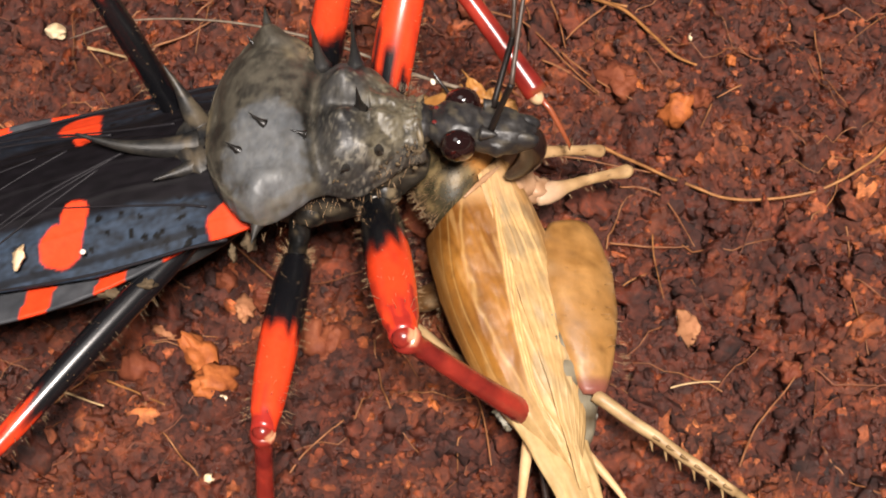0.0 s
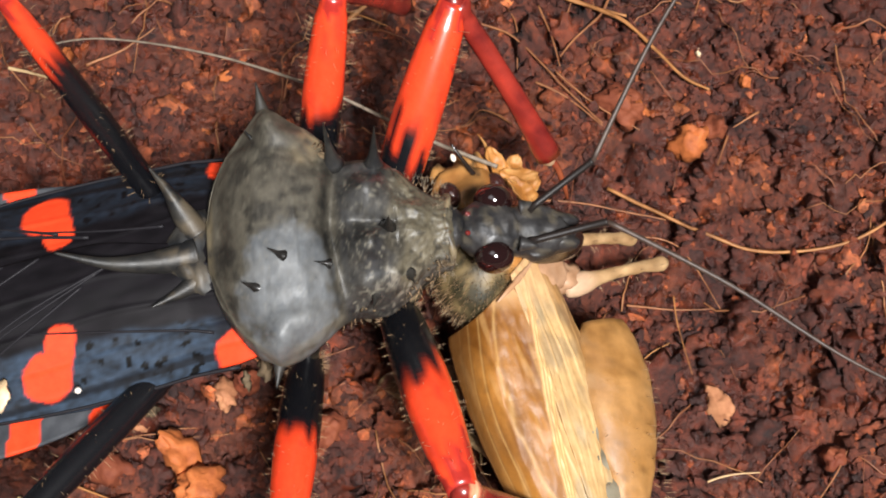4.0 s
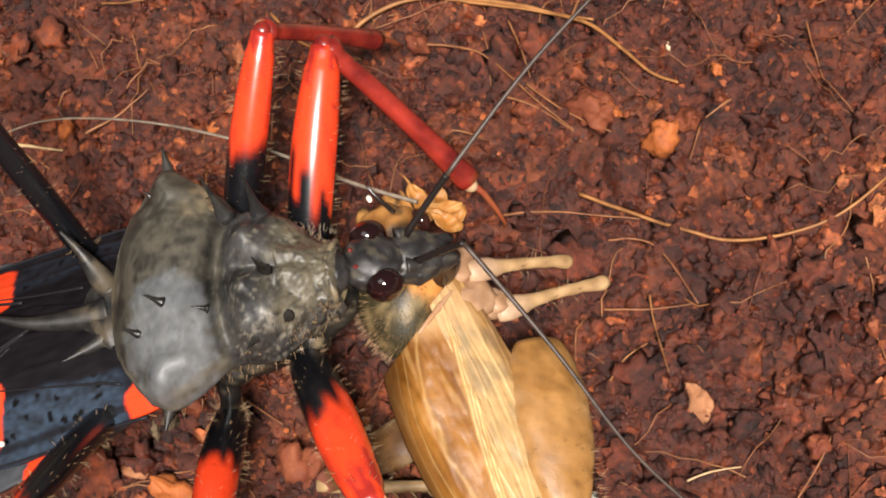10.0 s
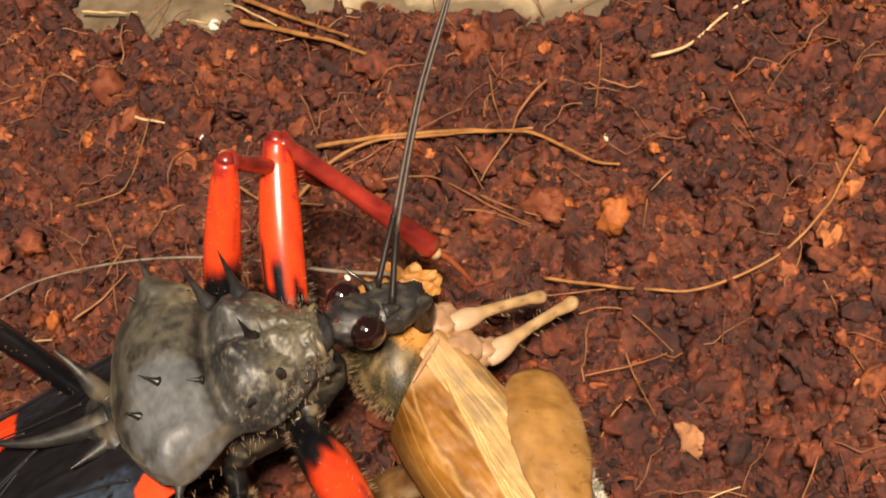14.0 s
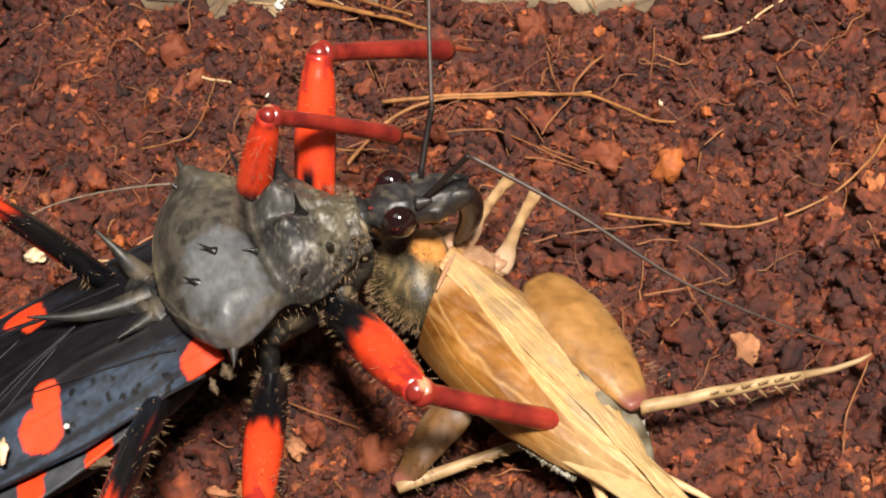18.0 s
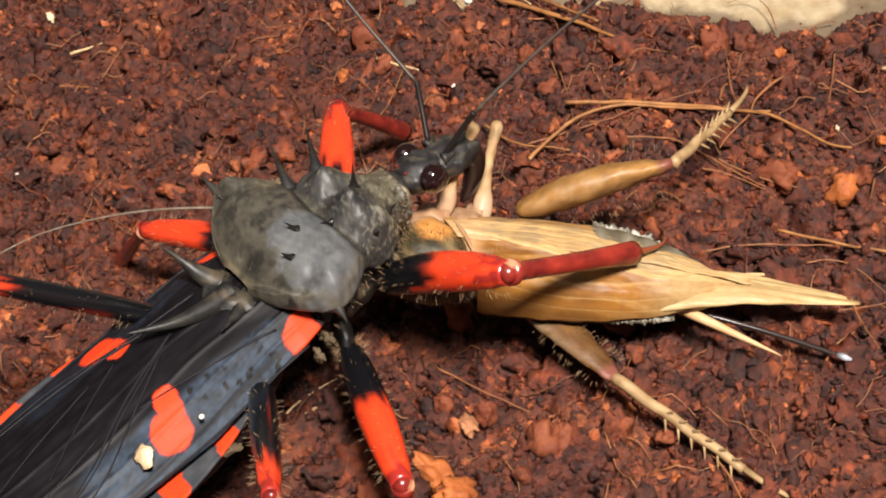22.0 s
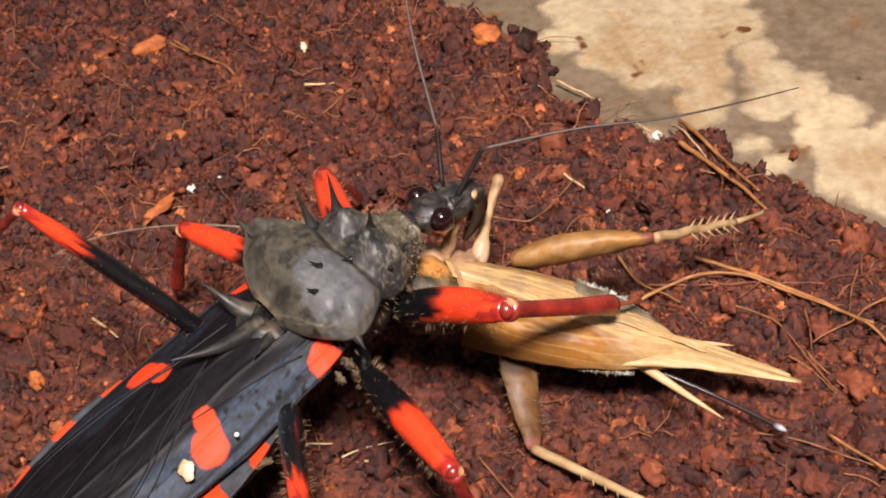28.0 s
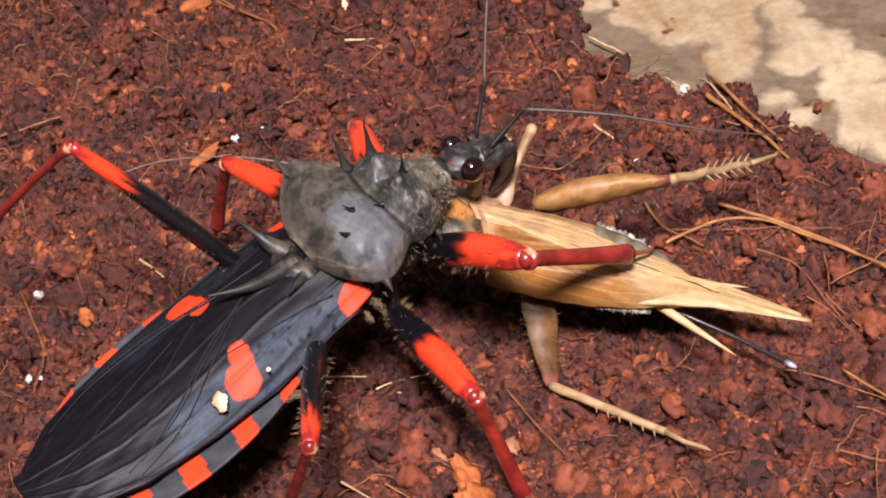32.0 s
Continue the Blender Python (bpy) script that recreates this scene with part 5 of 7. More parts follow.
skin_fold((7.0, -2.6, -2.95), (12.4, -2.0, -2.8), (0, -0.25, 0), 40, 0.17, 3)
skin_fold((7.6, 4.2, -1.5), (13.4, 1.8, -1.8), (0, 0.5, 0), 22, 0.3, 4)
slope = lambda x, y: x - 0.55 * y * step(-3.2, 0.2, x)
shape = blob((-2.0, 0, -2.0), (2.6, 2.75, 2.5), 40, 48, lambda x, y, z: (x * (1 if abs(x) < 0.8 else 0.97), y, z + 0.04 * noise.noise(Vector((x, y, z)) * 3)))
shape = ([(slope(x, y), y, z) for x, y, z in shape[0]], shape[1])
paint = []
for p in shape[0]:
    x, y, z = p[0], p[1], p[2]
    q = Vector(p)
    c = blend((0.02, 0.018, 0.009), (0.14, 0.1, 0.045), step(-0.05, 0.45, noise.noise(q * 1.3) + 0.4 * noise.noise(q * 4)))
    pink = step(0.2, 1.4, y + 0.5 * noise.noise(q * 0.8) - 0.25 * (x + 2))
    c = blend(c, blend((0.36, 0.19, 0.085), (0.52, 0.33, 0.2), 0.5 + 0.5 * noise.noise(q * 1.5)), pink)
    tan = 1 - step(0.7, 1.25, math.hypot((x + 1.7) / 1.2, (y - 0.15) / 1.0) + 0.3 * noise.noise(q * 1.6))
    c = blend(c, blend((0.34, 0.125, 0.02), (0.5, 0.24, 0.07), 0.5 + 0.6 * noise.noise(q * 2)), tan)
    d = abs((x + 2.2) * 0.55 + (y - 1.6) * 0.84 - 0.12 * math.sin(2 * y)) if -3.6 < x < -0.6 else 9
    c = blend(c, (0.012, 0.008, 0.006), 0.9 * (1 - step(0.08, 0.16, d)) * step(0.6, 0.9, y))
    paint.append(c)
part("pronotum", shape, STRAW, cricket, "dark mottled saddle with a tan spot and pinkish edge", paint)
rim = [(-0.1 - 0.55 * 2.75 * math.cos(a), 2.75 * math.cos(a), -1.95 + 2.35 * math.sin(a)) for a in [1.15 + 0.95 * i / 48 for i in range(49)]]
shape = tube(rim, [0.04 + 0.1 * math.sin(math.pi * i / 48) * (1 + 0.5 * noise.noise(Vector((i * 0.2, 3, 0)))) for i in range(49)], 12, 0.5)
part("pronotum_rim", shape, STRAW, cricket, "pink-cream rim", tan_paint(shape[0], (0.26, 0.13, 0.06), (0.4, 0.24, 0.14), 1.2))
roots = []
_rnd = random.Random(12)
for _ in range(800):
    a, u = _rnd.uniform(1.5, 3.6), _rnd.uniform(-0.85, 0.75)
    d = Vector((u, math.cos(a) * math.sqrt(1 - u * u), math.sin(a) * math.sqrt(1 - u * u)))
    roots.append(((slope(-2.0 + 2.6 * d.x, 2.75 * d.y), 2.75 * d.y, -2.0 + 2.5 * d.z), d))
part("saddle_hairs", hairs(roots, 0.4, 0.012, 7), HAIR, cricket)
ragged = lambda x, y, z: tuple(q * (1 + 0.22 * noise.noise(Vector((x, y, z)) * 1.8)) + 0.05 * noise.noise(Vector((z, x, y)) * 6) for q in (x, y, z))
shape = joined(blob((-5.2, 0.9, -2.9), (1.7, 1.7, 1.6), 22, 28, ragged), blob((-6.6, 1.6, -3.0), (0.9, 0.6, 0.7), 10, 12, ragged), blob((-6.5, 0.2, -3.3), (0.8, 0.5, 0.6), 10, 12, ragged),
               cone((-6.3, 2.0, -2.4), (-8.2, 2.6, -2.4), 0.16, 7, (0, 0.5, 0)), blob((-6.4, 2.2, -2.6), (0.9, 0.25, 0.6), 10, 12, ragged), blob((-5.6, 2.6, -2.3), (0.5, 0.7, 0.3), 10, 12, ragged))
cricket_head = part("head", shape, STRAW, cricket, "tan cricket head with pale mouthparts", [blend(c, (0.03, 0.02, 0.012), 0.85 * step(0.1, 0.35, noise.noise(Vector(p) * 1.3))) for c, p in zip(tan_paint(shape[0], (0.17, 0.06, 0.012), (0.4, 0.2, 0.06), 1.4), shape[0])])
for k, (x, y, z, a, b, turn) in enumerate(((-6.2, 2.6, -1.9, 1.0, 0.5, 20), (-5.3, 3.4, -1.7, 1.1, 0.45, 75), (-4.8, 4.0, -1.9, 0.9, 0.4, 120), (-5.9, 3.6, -2.2, 0.8, 0.5, -20), (-4.6, 3.2, -1.6, 0.9, 0.5, 40))):
    c, s = math.cos(radians(turn)), math.sin(radians(turn))
    shape = blob((0, 0, 0), (a, b, 0.16), 20, 22, lambda x, y, z: (x, y + 0.35 * x * x, z + 2.0 * y * y + 1.2 * x * x + 1.6 * noise.noise(Vector((x, y, k)) * 2.2)))
    shape = ([(x + c * p[0] - s * p[1], y + s * p[0] + c * p[1], z + p[2]) for p in shape[0]], shape[1])
    part("mouthpart", shape, STRAW, cricket_head, "crumpled orange-tan mouthpart", [blend((0.27, 0.095, 0.014), (0.42, 0.22, 0.07), min(1, max(0, 0.8 * (p[2] - z) + 0.2 + 0.6 * noise.noise(Vector(p) * 2)))) for p in shape[0]])
shape = joined(thorn([(-6.0, 1.0, -1.6), (-6.8, 0.4, -1.2), (-7.6, 0.0, -1.0)], 0.14, 0.5))
part("palp", shape, LEG, cricket_head, "dark thin palp", [(0.012, 0.008, 0.006)] * len(shape[0]))
shape = blob((-6.9, -0.1, -1.1), (0.2, 0.14, 0.13), 10, 12)
part("palp_tip", shape, STRAW, cricket_head, "white palp tip", [(0.75, 0.68, 0.55)] * len(shape[0]))
for side in (1, -1):
    shape = blob((-5.3, 0.9 + 1.35 * side, -2.1), (0.72, 0.5, 0.75), 12, 14)
    part("eye", shape, EYE, cricket_head, "dark brown eye", [(0.03, 0.01, 0.008)] * len(shape[0]))
for side in (1, -1):
    shape = cone((12.8, 0.9 * side, -2.9), (18.6, 3.6 * side, -3.3), 0.34, 8, (0.3, 0.3 * side, 0.1), 10)
    part("cercus", shape, STRAW, cricket, "", tan_paint(shape[0], (0.4, 0.22, 0.09), (0.6, 0.4, 0.22)))
shape = tube(smooth_line([(13.4, -0.4, -3.4), (18, -1.4, -3.6), (22.6, -3.2, -3.4)]), [0.17] * 14 + [0.19, 0.21, 0.08], 9)
part("ovipositor", shape, LEG, cricket, "thin black egg tube with a pale tip", [(0.3, 0.3, 0.34) if p[0] > 22.0 else (0.02, 0.012, 0.01) for p in shape[0]])


def cricket_leg(hip, femur, tibia, thick, tones):
    n = 30
    radii = [thick * (0.26 + 0.74 * max(0.0, math.sin(math.pi * (0.12 + 0.87 * (i / n) ** 0.85))) ** 0.8) for i in range(n + 1)]
    shape = tube([(-0.8 + (femur + 0.8) * i / n, 0, 0.3 * math.sin(math.pi * i / n)) for i in range(n + 1)], radii, 24, 0.5)
    shape = ([(x, y + 0.12 * noise.noise(Vector((x, y, z)) * 0.9), z + 0.1 * noise.noise(Vector((x, y, z + 9)) * 1.1) + 0.035 * noise.noise(Vector((x, y, z)) * 4)) for x, y, z in shape[0]], shape[1])
    paint = []
    for p in shape[0]:
        q = Vector(p)
        c = blend(*tones, min(1, max(0, 0.5 + 0.7 * noise.noise(q * 0.7) + 0.35 * noise.noise(Vector((q.x * 1.2, q.y * 5, q.z * 5))))))
        c = blend(c, tuple(1.35 * a for a in tones[1]), 0.3 * step(0.05, 0.4, noise.noise(Vector((q.x * 0.5, q.y * 1.6, 4)))))
        c = blend(c, tuple(0.45 * a for a in tones[0]), 0.5 * step(0.25, 0.5, noise.noise(q * 3.1)) + 0.25 * step(0.2, 0.5, noise.noise(q * 1.4 + Vector((9, 0, 0)))))
        c = blend(c, (0.42, 0.33, 0.21), 0.2 * step(0.55, 0.95, abs(q.y) / thick) * step(-0.3, 0.2, noise.noise(q * 1.7 + Vector((0, 5, 0)))))
        paint.append(blend(c, (0.16, 0.05, 0.035), step(femur - 1.0, femur - 0.4, p[0])))
    leg = part("hind_thigh", shape, STRAW, cricket, "swollen ochre jumping thigh", paint)
    leg.matrix_basis = aimed(hip, (hip[0] + 5, hip[1] * 2, hip[2]))
    part("thigh_down", leg_hairs(femur, thick * 0.86, 77, 120), HAIR, leg)
    m = 18
    shape = tube([(tibia * i / m, 0.05 * math.sin(i), 0) for i in range(m + 1)], [0.36 - 0.1 * i / m for i in range(m + 1)], 10)
    spikes = [cone((tibia * t, 0.2 * s, 0.15), (tibia * t + 0.45, 0.75 * s, 0.4), 0.09, 5) for t in (0.42, 0.52, 0.62, 0.72, 0.82, 0.92) for s in (1, -1)]
    foot = tube([(tibia, 0, 0), (tibia + 1.6, 0.1, 0.1), (tibia + 3.0, 0.2, -0.05), (tibia + 3.6, 0.5, -0.1)], [0.22, 0.16, 0.14, 0.04], 8)
    shape = joined(shape, foot, *spikes)
    shin = part("hind_shin", shape, STRAW, leg, "pale spiny shin and foot", tan_paint(shape[0], (0.17, 0.1, 0.04), (0.43, 0.29, 0.15), 1.8))
    shin.location = (femur * MM, 0, 0)
    return leg, shin, hip, femur


def limb(hip, length, radius, label, rows):
    """A stiff front leg along x from its hip, turned towards its foot over time."""
    pts = [(length * i / 26, 0.12 * math.sin(3 * i / 26), 0.1 * math.sin(5 * i / 26)) for i in range(27)]
    radii = [radius * (0.62 + 0.62 * math.exp(-((i / 26 - 0.12) / 0.16) ** 2) + 0.14 * math.exp(-((i / 26 - 0.93) / 0.08) ** 2)) * (0.75 if i == 26 else 1) for i in range(27)]
    shape = tube(pts, radii, 14, 0.8)
    shape = ([tuple(c + 0.06 * noise.noise(Vector(p) * 1.9 + Vector((9 * i, 0, 0))) for i, c in enumerate(p)) for p in shape[0]], shape[1])
    leg = part("front_leg", shape, STRAW, cricket, label, [blend(c, (0.46, 0.3, 0.2), 0.7 * (1 - step(0.8, 2.2, p[0]))) for c, p in zip(tan_paint(shape[0], (0.17, 0.09, 0.035), (0.46, 0.3, 0.15), 1.5), shape[0])])
    part("leg_down", leg_hairs(length, radius * 0.62, 55, 34), HAIR, leg)
    return leg, hip, rows


soft_lump = lambda x, y, z: tuple(q * (1 + 0.35 * noise.noise(Vector((x, y, z)) * 1.6) + 0.1 * noise.noise(Vector((x, y, z)) * 5)) for q in (x, y, z))
shape = joined(blob((-0.2, 2.0, -1.1), (1.2, 1.5, 1.1), 16, 20, soft_lump), blob((-2.0, 2.2, -1.0), (1.3, 1.3, 1.1), 16, 20, soft_lump), blob((0.3, 3.6, -1.3), (0.8, 0.9, 0.7), 12, 14, soft_lump))
part("neck_skin", shape, STRAW, cricket, "pink-cream soft skin at the leg bases", tan_paint(shape[0], (0.2, 0.09, 0.035), (0.42, 0.26, 0.16), 1.6))
front_legs = (
    limb((-1.5, 2.6, -0.5), 5.8, 0.5, "pale stiff front leg", ((0, -1.3, 9.0, -0.9), (9, -0.3, 8.4, -0.9), (13, -0.9, 8, -0.8), (17, -1.8, 8.6, -0.4), (18, -3.7, 8.4, 0.3), (20, -0.6, 6.6, 3.0), (21, -0.1, 5.9, 3.8), (23, -0.7, 3.0, 3.8), (26, -0.8, 2.5, 3.8), (30, -0.3, 2.8, 3.8))),
    limb((0.7, 3.4, -1.3), 6.2, 0.5, "pale stiff middle leg", ((0, 0.1, 9.6, -0.8), (9, 1.3, 8.8, -0.9), (13, 0.4, 8.4, -0.8), (17, -0.8, 9.4, -0.4), (18, -2.8, 9.9, 0.0), (20, 0.5, 9.8, 2.2), (21, 0.7, 9.1, 2.6), (23, 1.3, 8.2, 2.6), (26, 0.5, 7.6, 2.6), (30, 1.0, 7.2, 2.6))),
)
shape = tube(smooth_line([(0, 0, 0), (4, 0.15, 0.2), (10, -0.1, 0.5), (17, 0.2, 0.2), (24, 1.2, -0.9), (28, 3.2, -2.0)]), [0.12 - 0.002 * i for i in range(41)], 6)
cricket_feeler = part("antenna", shape, GREY_FEELER, cricket, "long thin brown cricket antenna")
cricket_legs = {"hind_up": cricket_leg((3.7, 4.0, -0.5), 8.7, 8.5, 1.95, ((0.19, 0.085, 0.02), (0.31, 0.158, 0.05))), "hind_low": cricket_leg((4.2, -0.8, -4.0), 7.0, 9.0, 1.15, ((0.05, 0.02, 0.006), (0.13, 0.06, 0.019)))}


def walk_leg(limbs, rows, turns=((0, 0), (32, 0))):
    """Knee and foot by time: the thigh turns at the hip, and about itself by the turns, the shin at the knee."""
    leg, shin, hip, femur = limbs
    poses, bends = [], []
    for r in rows:
        m = aimed(hip, r[1:4]) @ Matrix.Rotation(radians(table_at(turns, r[0])), 4, "X")
        poses.append((r[0], m))
        d = m.to_3x3().inverted() @ (Vector(r[4:7]) - Vector(r[1:4])).normalized()
        bends.append((r[0], aimed((femur, 0, 0), Vector((femur, 0, 0)) + d, (1, 0, 0.02))))
    walk(leg, poses)
    walk(shin, bends)


def walk_feeler(pieces, rows):
    base, tip = pieces
    walk(base, [(r[0], aimed(r[1:4], r[4:7])) for r in rows])
    bends = []
    for r in rows:
        m = aimed(r[1:4], r[4:7]).to_3x3().inverted()
        d = m @ (Vector(r[7:10]) - Vector(r[4:7])).normalized()
        bends.append((r[0], aimed((3.6, 0, 0), Vector((3.6, 0, 0)) + d, (0.1, 0, 1))))
    walk(tip, bends)


def motions():
    bug_rows = [
        (0, -22.86, -13.21, 2.31, -0.73, 1.11, 7.11),
        (0.5, -22.84, -13.03, 2.22, -0.53, 0.94, 7.28),
        (1, -22.88, -12.99, 2.16, -0.22, 1.21, 7.55),
        (1.5, -22.76, -12.62, 2.06, 0.88, 1.39, 7.77),
        (2, -22.92, -12.18, 1.94, 2.46, 1.62, 7.99),
        (2.5, -22.94, -11.84, 1.71, 3.28, 1.39, 7.93),
        (3, -23.14, -11.47, 1.35, 3.73, 1.09, 7.81),
        (3.5, -23.15, -10.98, 1.19, 5.43, 1.65, 8.08),
        (5.5, -24.24, -11.28, -0.34, 3.05, 4.83, 7.28),
        (6, -24.12, -10.8, -0.31, 3.2, 3.77, 6.38),
        (6.5, -24.18, -11.19, -0.75, 1.16, 2.31, 6.79),
        (7, -23.28, -11.44, -1.08, 1.79, -0.12, 5.68),
        (7.5, -23.78, -11.73, -0.8, 0.19, 0.1, 5.68),
        (8, -23.72, -11.73, -0.61, 1.63, -0.81, 5.53),
        (8.5, -23.96, -12.18, -0.56, -0.12, -0.31, 5.35),
        (9, -24.21, -12.32, -0.05, -0.03, -0.01, 4.6),
        (9.5, -24.37, -12.21, -0.28, -0.09, -0.14, 4.3),
        (10, -24.47, -12.15, -0.41, 0.09, -0.05, 3.99),
        (10.5, -24.62, -12.12, -0.37, -0.26, 0.27, 4.56),
        (11, -24.62, -12.04, -0.39, -0.3, 0.16, 4.74),
        (11.5, -24.59, -11.96, -0.41, -0.23, 0.29, 5.05),
        (12, -24.6, -11.75, -0.38, -0.11, 0.28, 5.1),
        (12.5, -24.48, -11.6, -0.5, 0.7, 0.17, 5.26),
        (13, -24.36, -11.44, -0.41, 0.97, 0.09, 5.66),
        (13.5, -24.36, -11.52, -0.34, 0.21, 0.24, 5.4),
        (14, -24.39, -11.53, -0.38, -0.12, 0.43, 5.38),
        (14.5, -24.5, -11.41, -0.28, 0.08, 0.58, 5.2),
        (16.5, -24.17, -11.81, 0.09, 2.49, 0.66, 9.78),
        (17, -25.69, -10.81, 0.48, 2.49, 0.8, 7.85),
        (17.5, -26.59, -11.47, 0.24, 3.55, -1.59, 7.21),
        (18, -27.96, -11.05, 0.12, 4.93, 1.91, 10.21),
        (18.5, -29.86, -11.67, -0.47, 3, 1.93, 14.24),
        (19, -31.18, -10.87, -0.37, 2.82, 3.72, 20.09),
        (19.5, -33.69, -10.48, 0.13, 2.39, 5.01, 27.97),
        (20, -33.74, -10.68, -0.13, 1.28, 4.07, 29.54),
        (20.5, -33.73, -10.52, -0.26, 1.25, 3.91, 29.81),
        (21, -33.69, -10.47, -0.28, 1.55, 3.85, 30.18),
        (21.5, -33.74, -10.57, -0.31, 1.27, 3.86, 30.58),
        (22, -36.34, -11.53, 0.05, 2.48, 6.05, 39.55),
        (22.5, -38.02, -11.32, 0.19, 3.04, 2.22, 48.85),
        (23, -38.38, -9.17, 0.47, 3.41, -0.6, 53.43),
        (23.5, -39.57, -9.68, 0.6, 4.2, 1.75, 58.11),
        (24, -39.69, -9.84, 0.48, 4.54, 1.77, 59.83),
        (24.5, -39.94, -9.95, 0.5, 4.44, 2.26, 60.69),
        (25, -39.91, -10.1, 0.48, 3.98, 2.51, 60.62),
        (25.5, -39.78, -10, 0.56, 4.57, 1.82, 60.02),
        (26, -39.67, -10.12, 0.69, 3.97, 1.73, 60.02),
        (26.5, -39.51, -10.43, 0.98, 3.76, 1.72, 59.95),
        (28.5, -38.92, -10.34, 2.26, 4.95, -1.8, 58.58),
        (29, -39.25, -10.24, 2.41, 6.39, -2.45, 58.2),
        (29.5, -39.09, -10.54, 2.28, 6.67, -1.93, 57.15),
        (30, -39.15, -10.53, 2.26, 6.75, -1.8, 57.31),
        (30.5, -39.18, -10.52, 2.25, 6.96, -1.9, 57.29),
        (31, -39.21, -10.53, 2.21, 6.97, -2.1, 57.21),
        (31.5, -39.16, -10.49, 2.2, 6.73, -1.83, 57.3),
        (32, -39.25, -10.54, 2.23, 6.78, -1.77, 57.35),
    ]
    walk(bug, [(r[0], pose(r[1] * MM, r[2] * MM, r[3] * MM, *r[4:])) for r in bug_rows])
    cricket_rows = [
        (0, -12.18, -12.29, 9.88, -24, 13, -65.25),
        (1, -12.03, -12.24, 9.7, -24.67, 13, -67.25),
        (2, -11.92, -12.09, 9.39, -25.33, 13, -66.75),
        (3, -12.05, -11.75, 8.85, -26, 13, -64.75),
        (3.5, -11.85, -11.69, 8.6, -26.33, 13, -66.25),
        (6, -12.18, -11.3, 7.3, -28, 13, -68),
        (8, -12.68, -11.67, 7.26, -28, 13, -63.25),
        (9, -12.83, -12.32, 7.73, -28, 13, -65.25),
        (10, -13.05, -12.04, 7.46, -27.6, 13, -65.25),
        (11, -13, -11.3, 7.49, -27.2, 13, -64.75),
        (12, -12.89, -11.71, 7.5, -26.8, 13, -67),
        (13, -12.79, -10.89, 7.46, -26.4, 13, -65),
        (14, -12.57, -10.97, 7.52, -26, 13, -63.75),
        (16.5, -12.69, -11.93, 7.9, -22.67, 13, -61.25),
        (17, -14.13, -11.38, 8.23, -22, 13, -56.35),
        (17.5, -15.25, -12.34, 8.2, -20, 13, -58.45),
        (18, -16.03, -11.98, 8.08, -18, 13, -55.8),
        (18.5, -17.8, -11.9, 7.86, -15, 13, -49.15),
        (19, -19.14, -10.75, 8.01, -12, 13, -36),
        (19.5, -21.99, -8.57, 8.41, -11, 13, -25),
        (20, -22.43, -8.31, 8.32, -10, 13, -18.5),
        (20.5, -22.51, -8.06, 8.22, -9.5, 13, -18.5),
        (21, -22.55, -7.94, 8.2, -9, 13, -18),
        (21.5, -22.62, -7.9, 8.18, -8.5, 13, -17.5),
        (22, -25.41, -7.6, 8.33, -8, 13, -6.5),
        (22.5, -28.82, -5.66, 8.59, -7, 13, -0.75),
        (23, -30.22, -2.64, 8.88, -6, 13, 4.25),
        (23.5, -31.92, -2.23, 8.89, -5, 13, 5.25),
        (24, -32.36, -2.14, 8.78, -5, 13, 5),
        (24.5, -32.34, -2.14, 8.78, -5, 13, 5.25),
        (25, -32.32, -2.12, 8.78, -5, 13, 5),
        (25.5, -32.14, -2.35, 8.83, -5, 13, 5),
        (26, -32.13, -2.42, 8.97, -5, 13, 5.25),
        (26.5, -31.97, -2.59, 9.21, -5, 13, 4.5),
        (28.5, -31.36, -3.79, 10.28, -5, 13, 7.5),
        (29, -31.84, -3.67, 10.36, -5, 13, 6.75),
        (29.5, -31.62, -4.04, 10.23, -5, 13, 7.25),
        (30, -31.65, -4.03, 10.2, -5, 13, 7.25),
        (30.5, -31.61, -4.1, 10.19, -5, 13, 7.5),
        (31, -31.69, -4.12, 10.16, -5, 13, 7.25),
        (31.5, -31.64, -4.05, 10.16, -5, 13, 7.25),
        (32, -31.69, -4.09, 10.18, -5, 13, 7.25),
    ]
    walk(cricket, [(r[0], pose(r[1] * MM, r[2] * MM, r[3] * MM, *r[4:])) for r in cricket_rows])
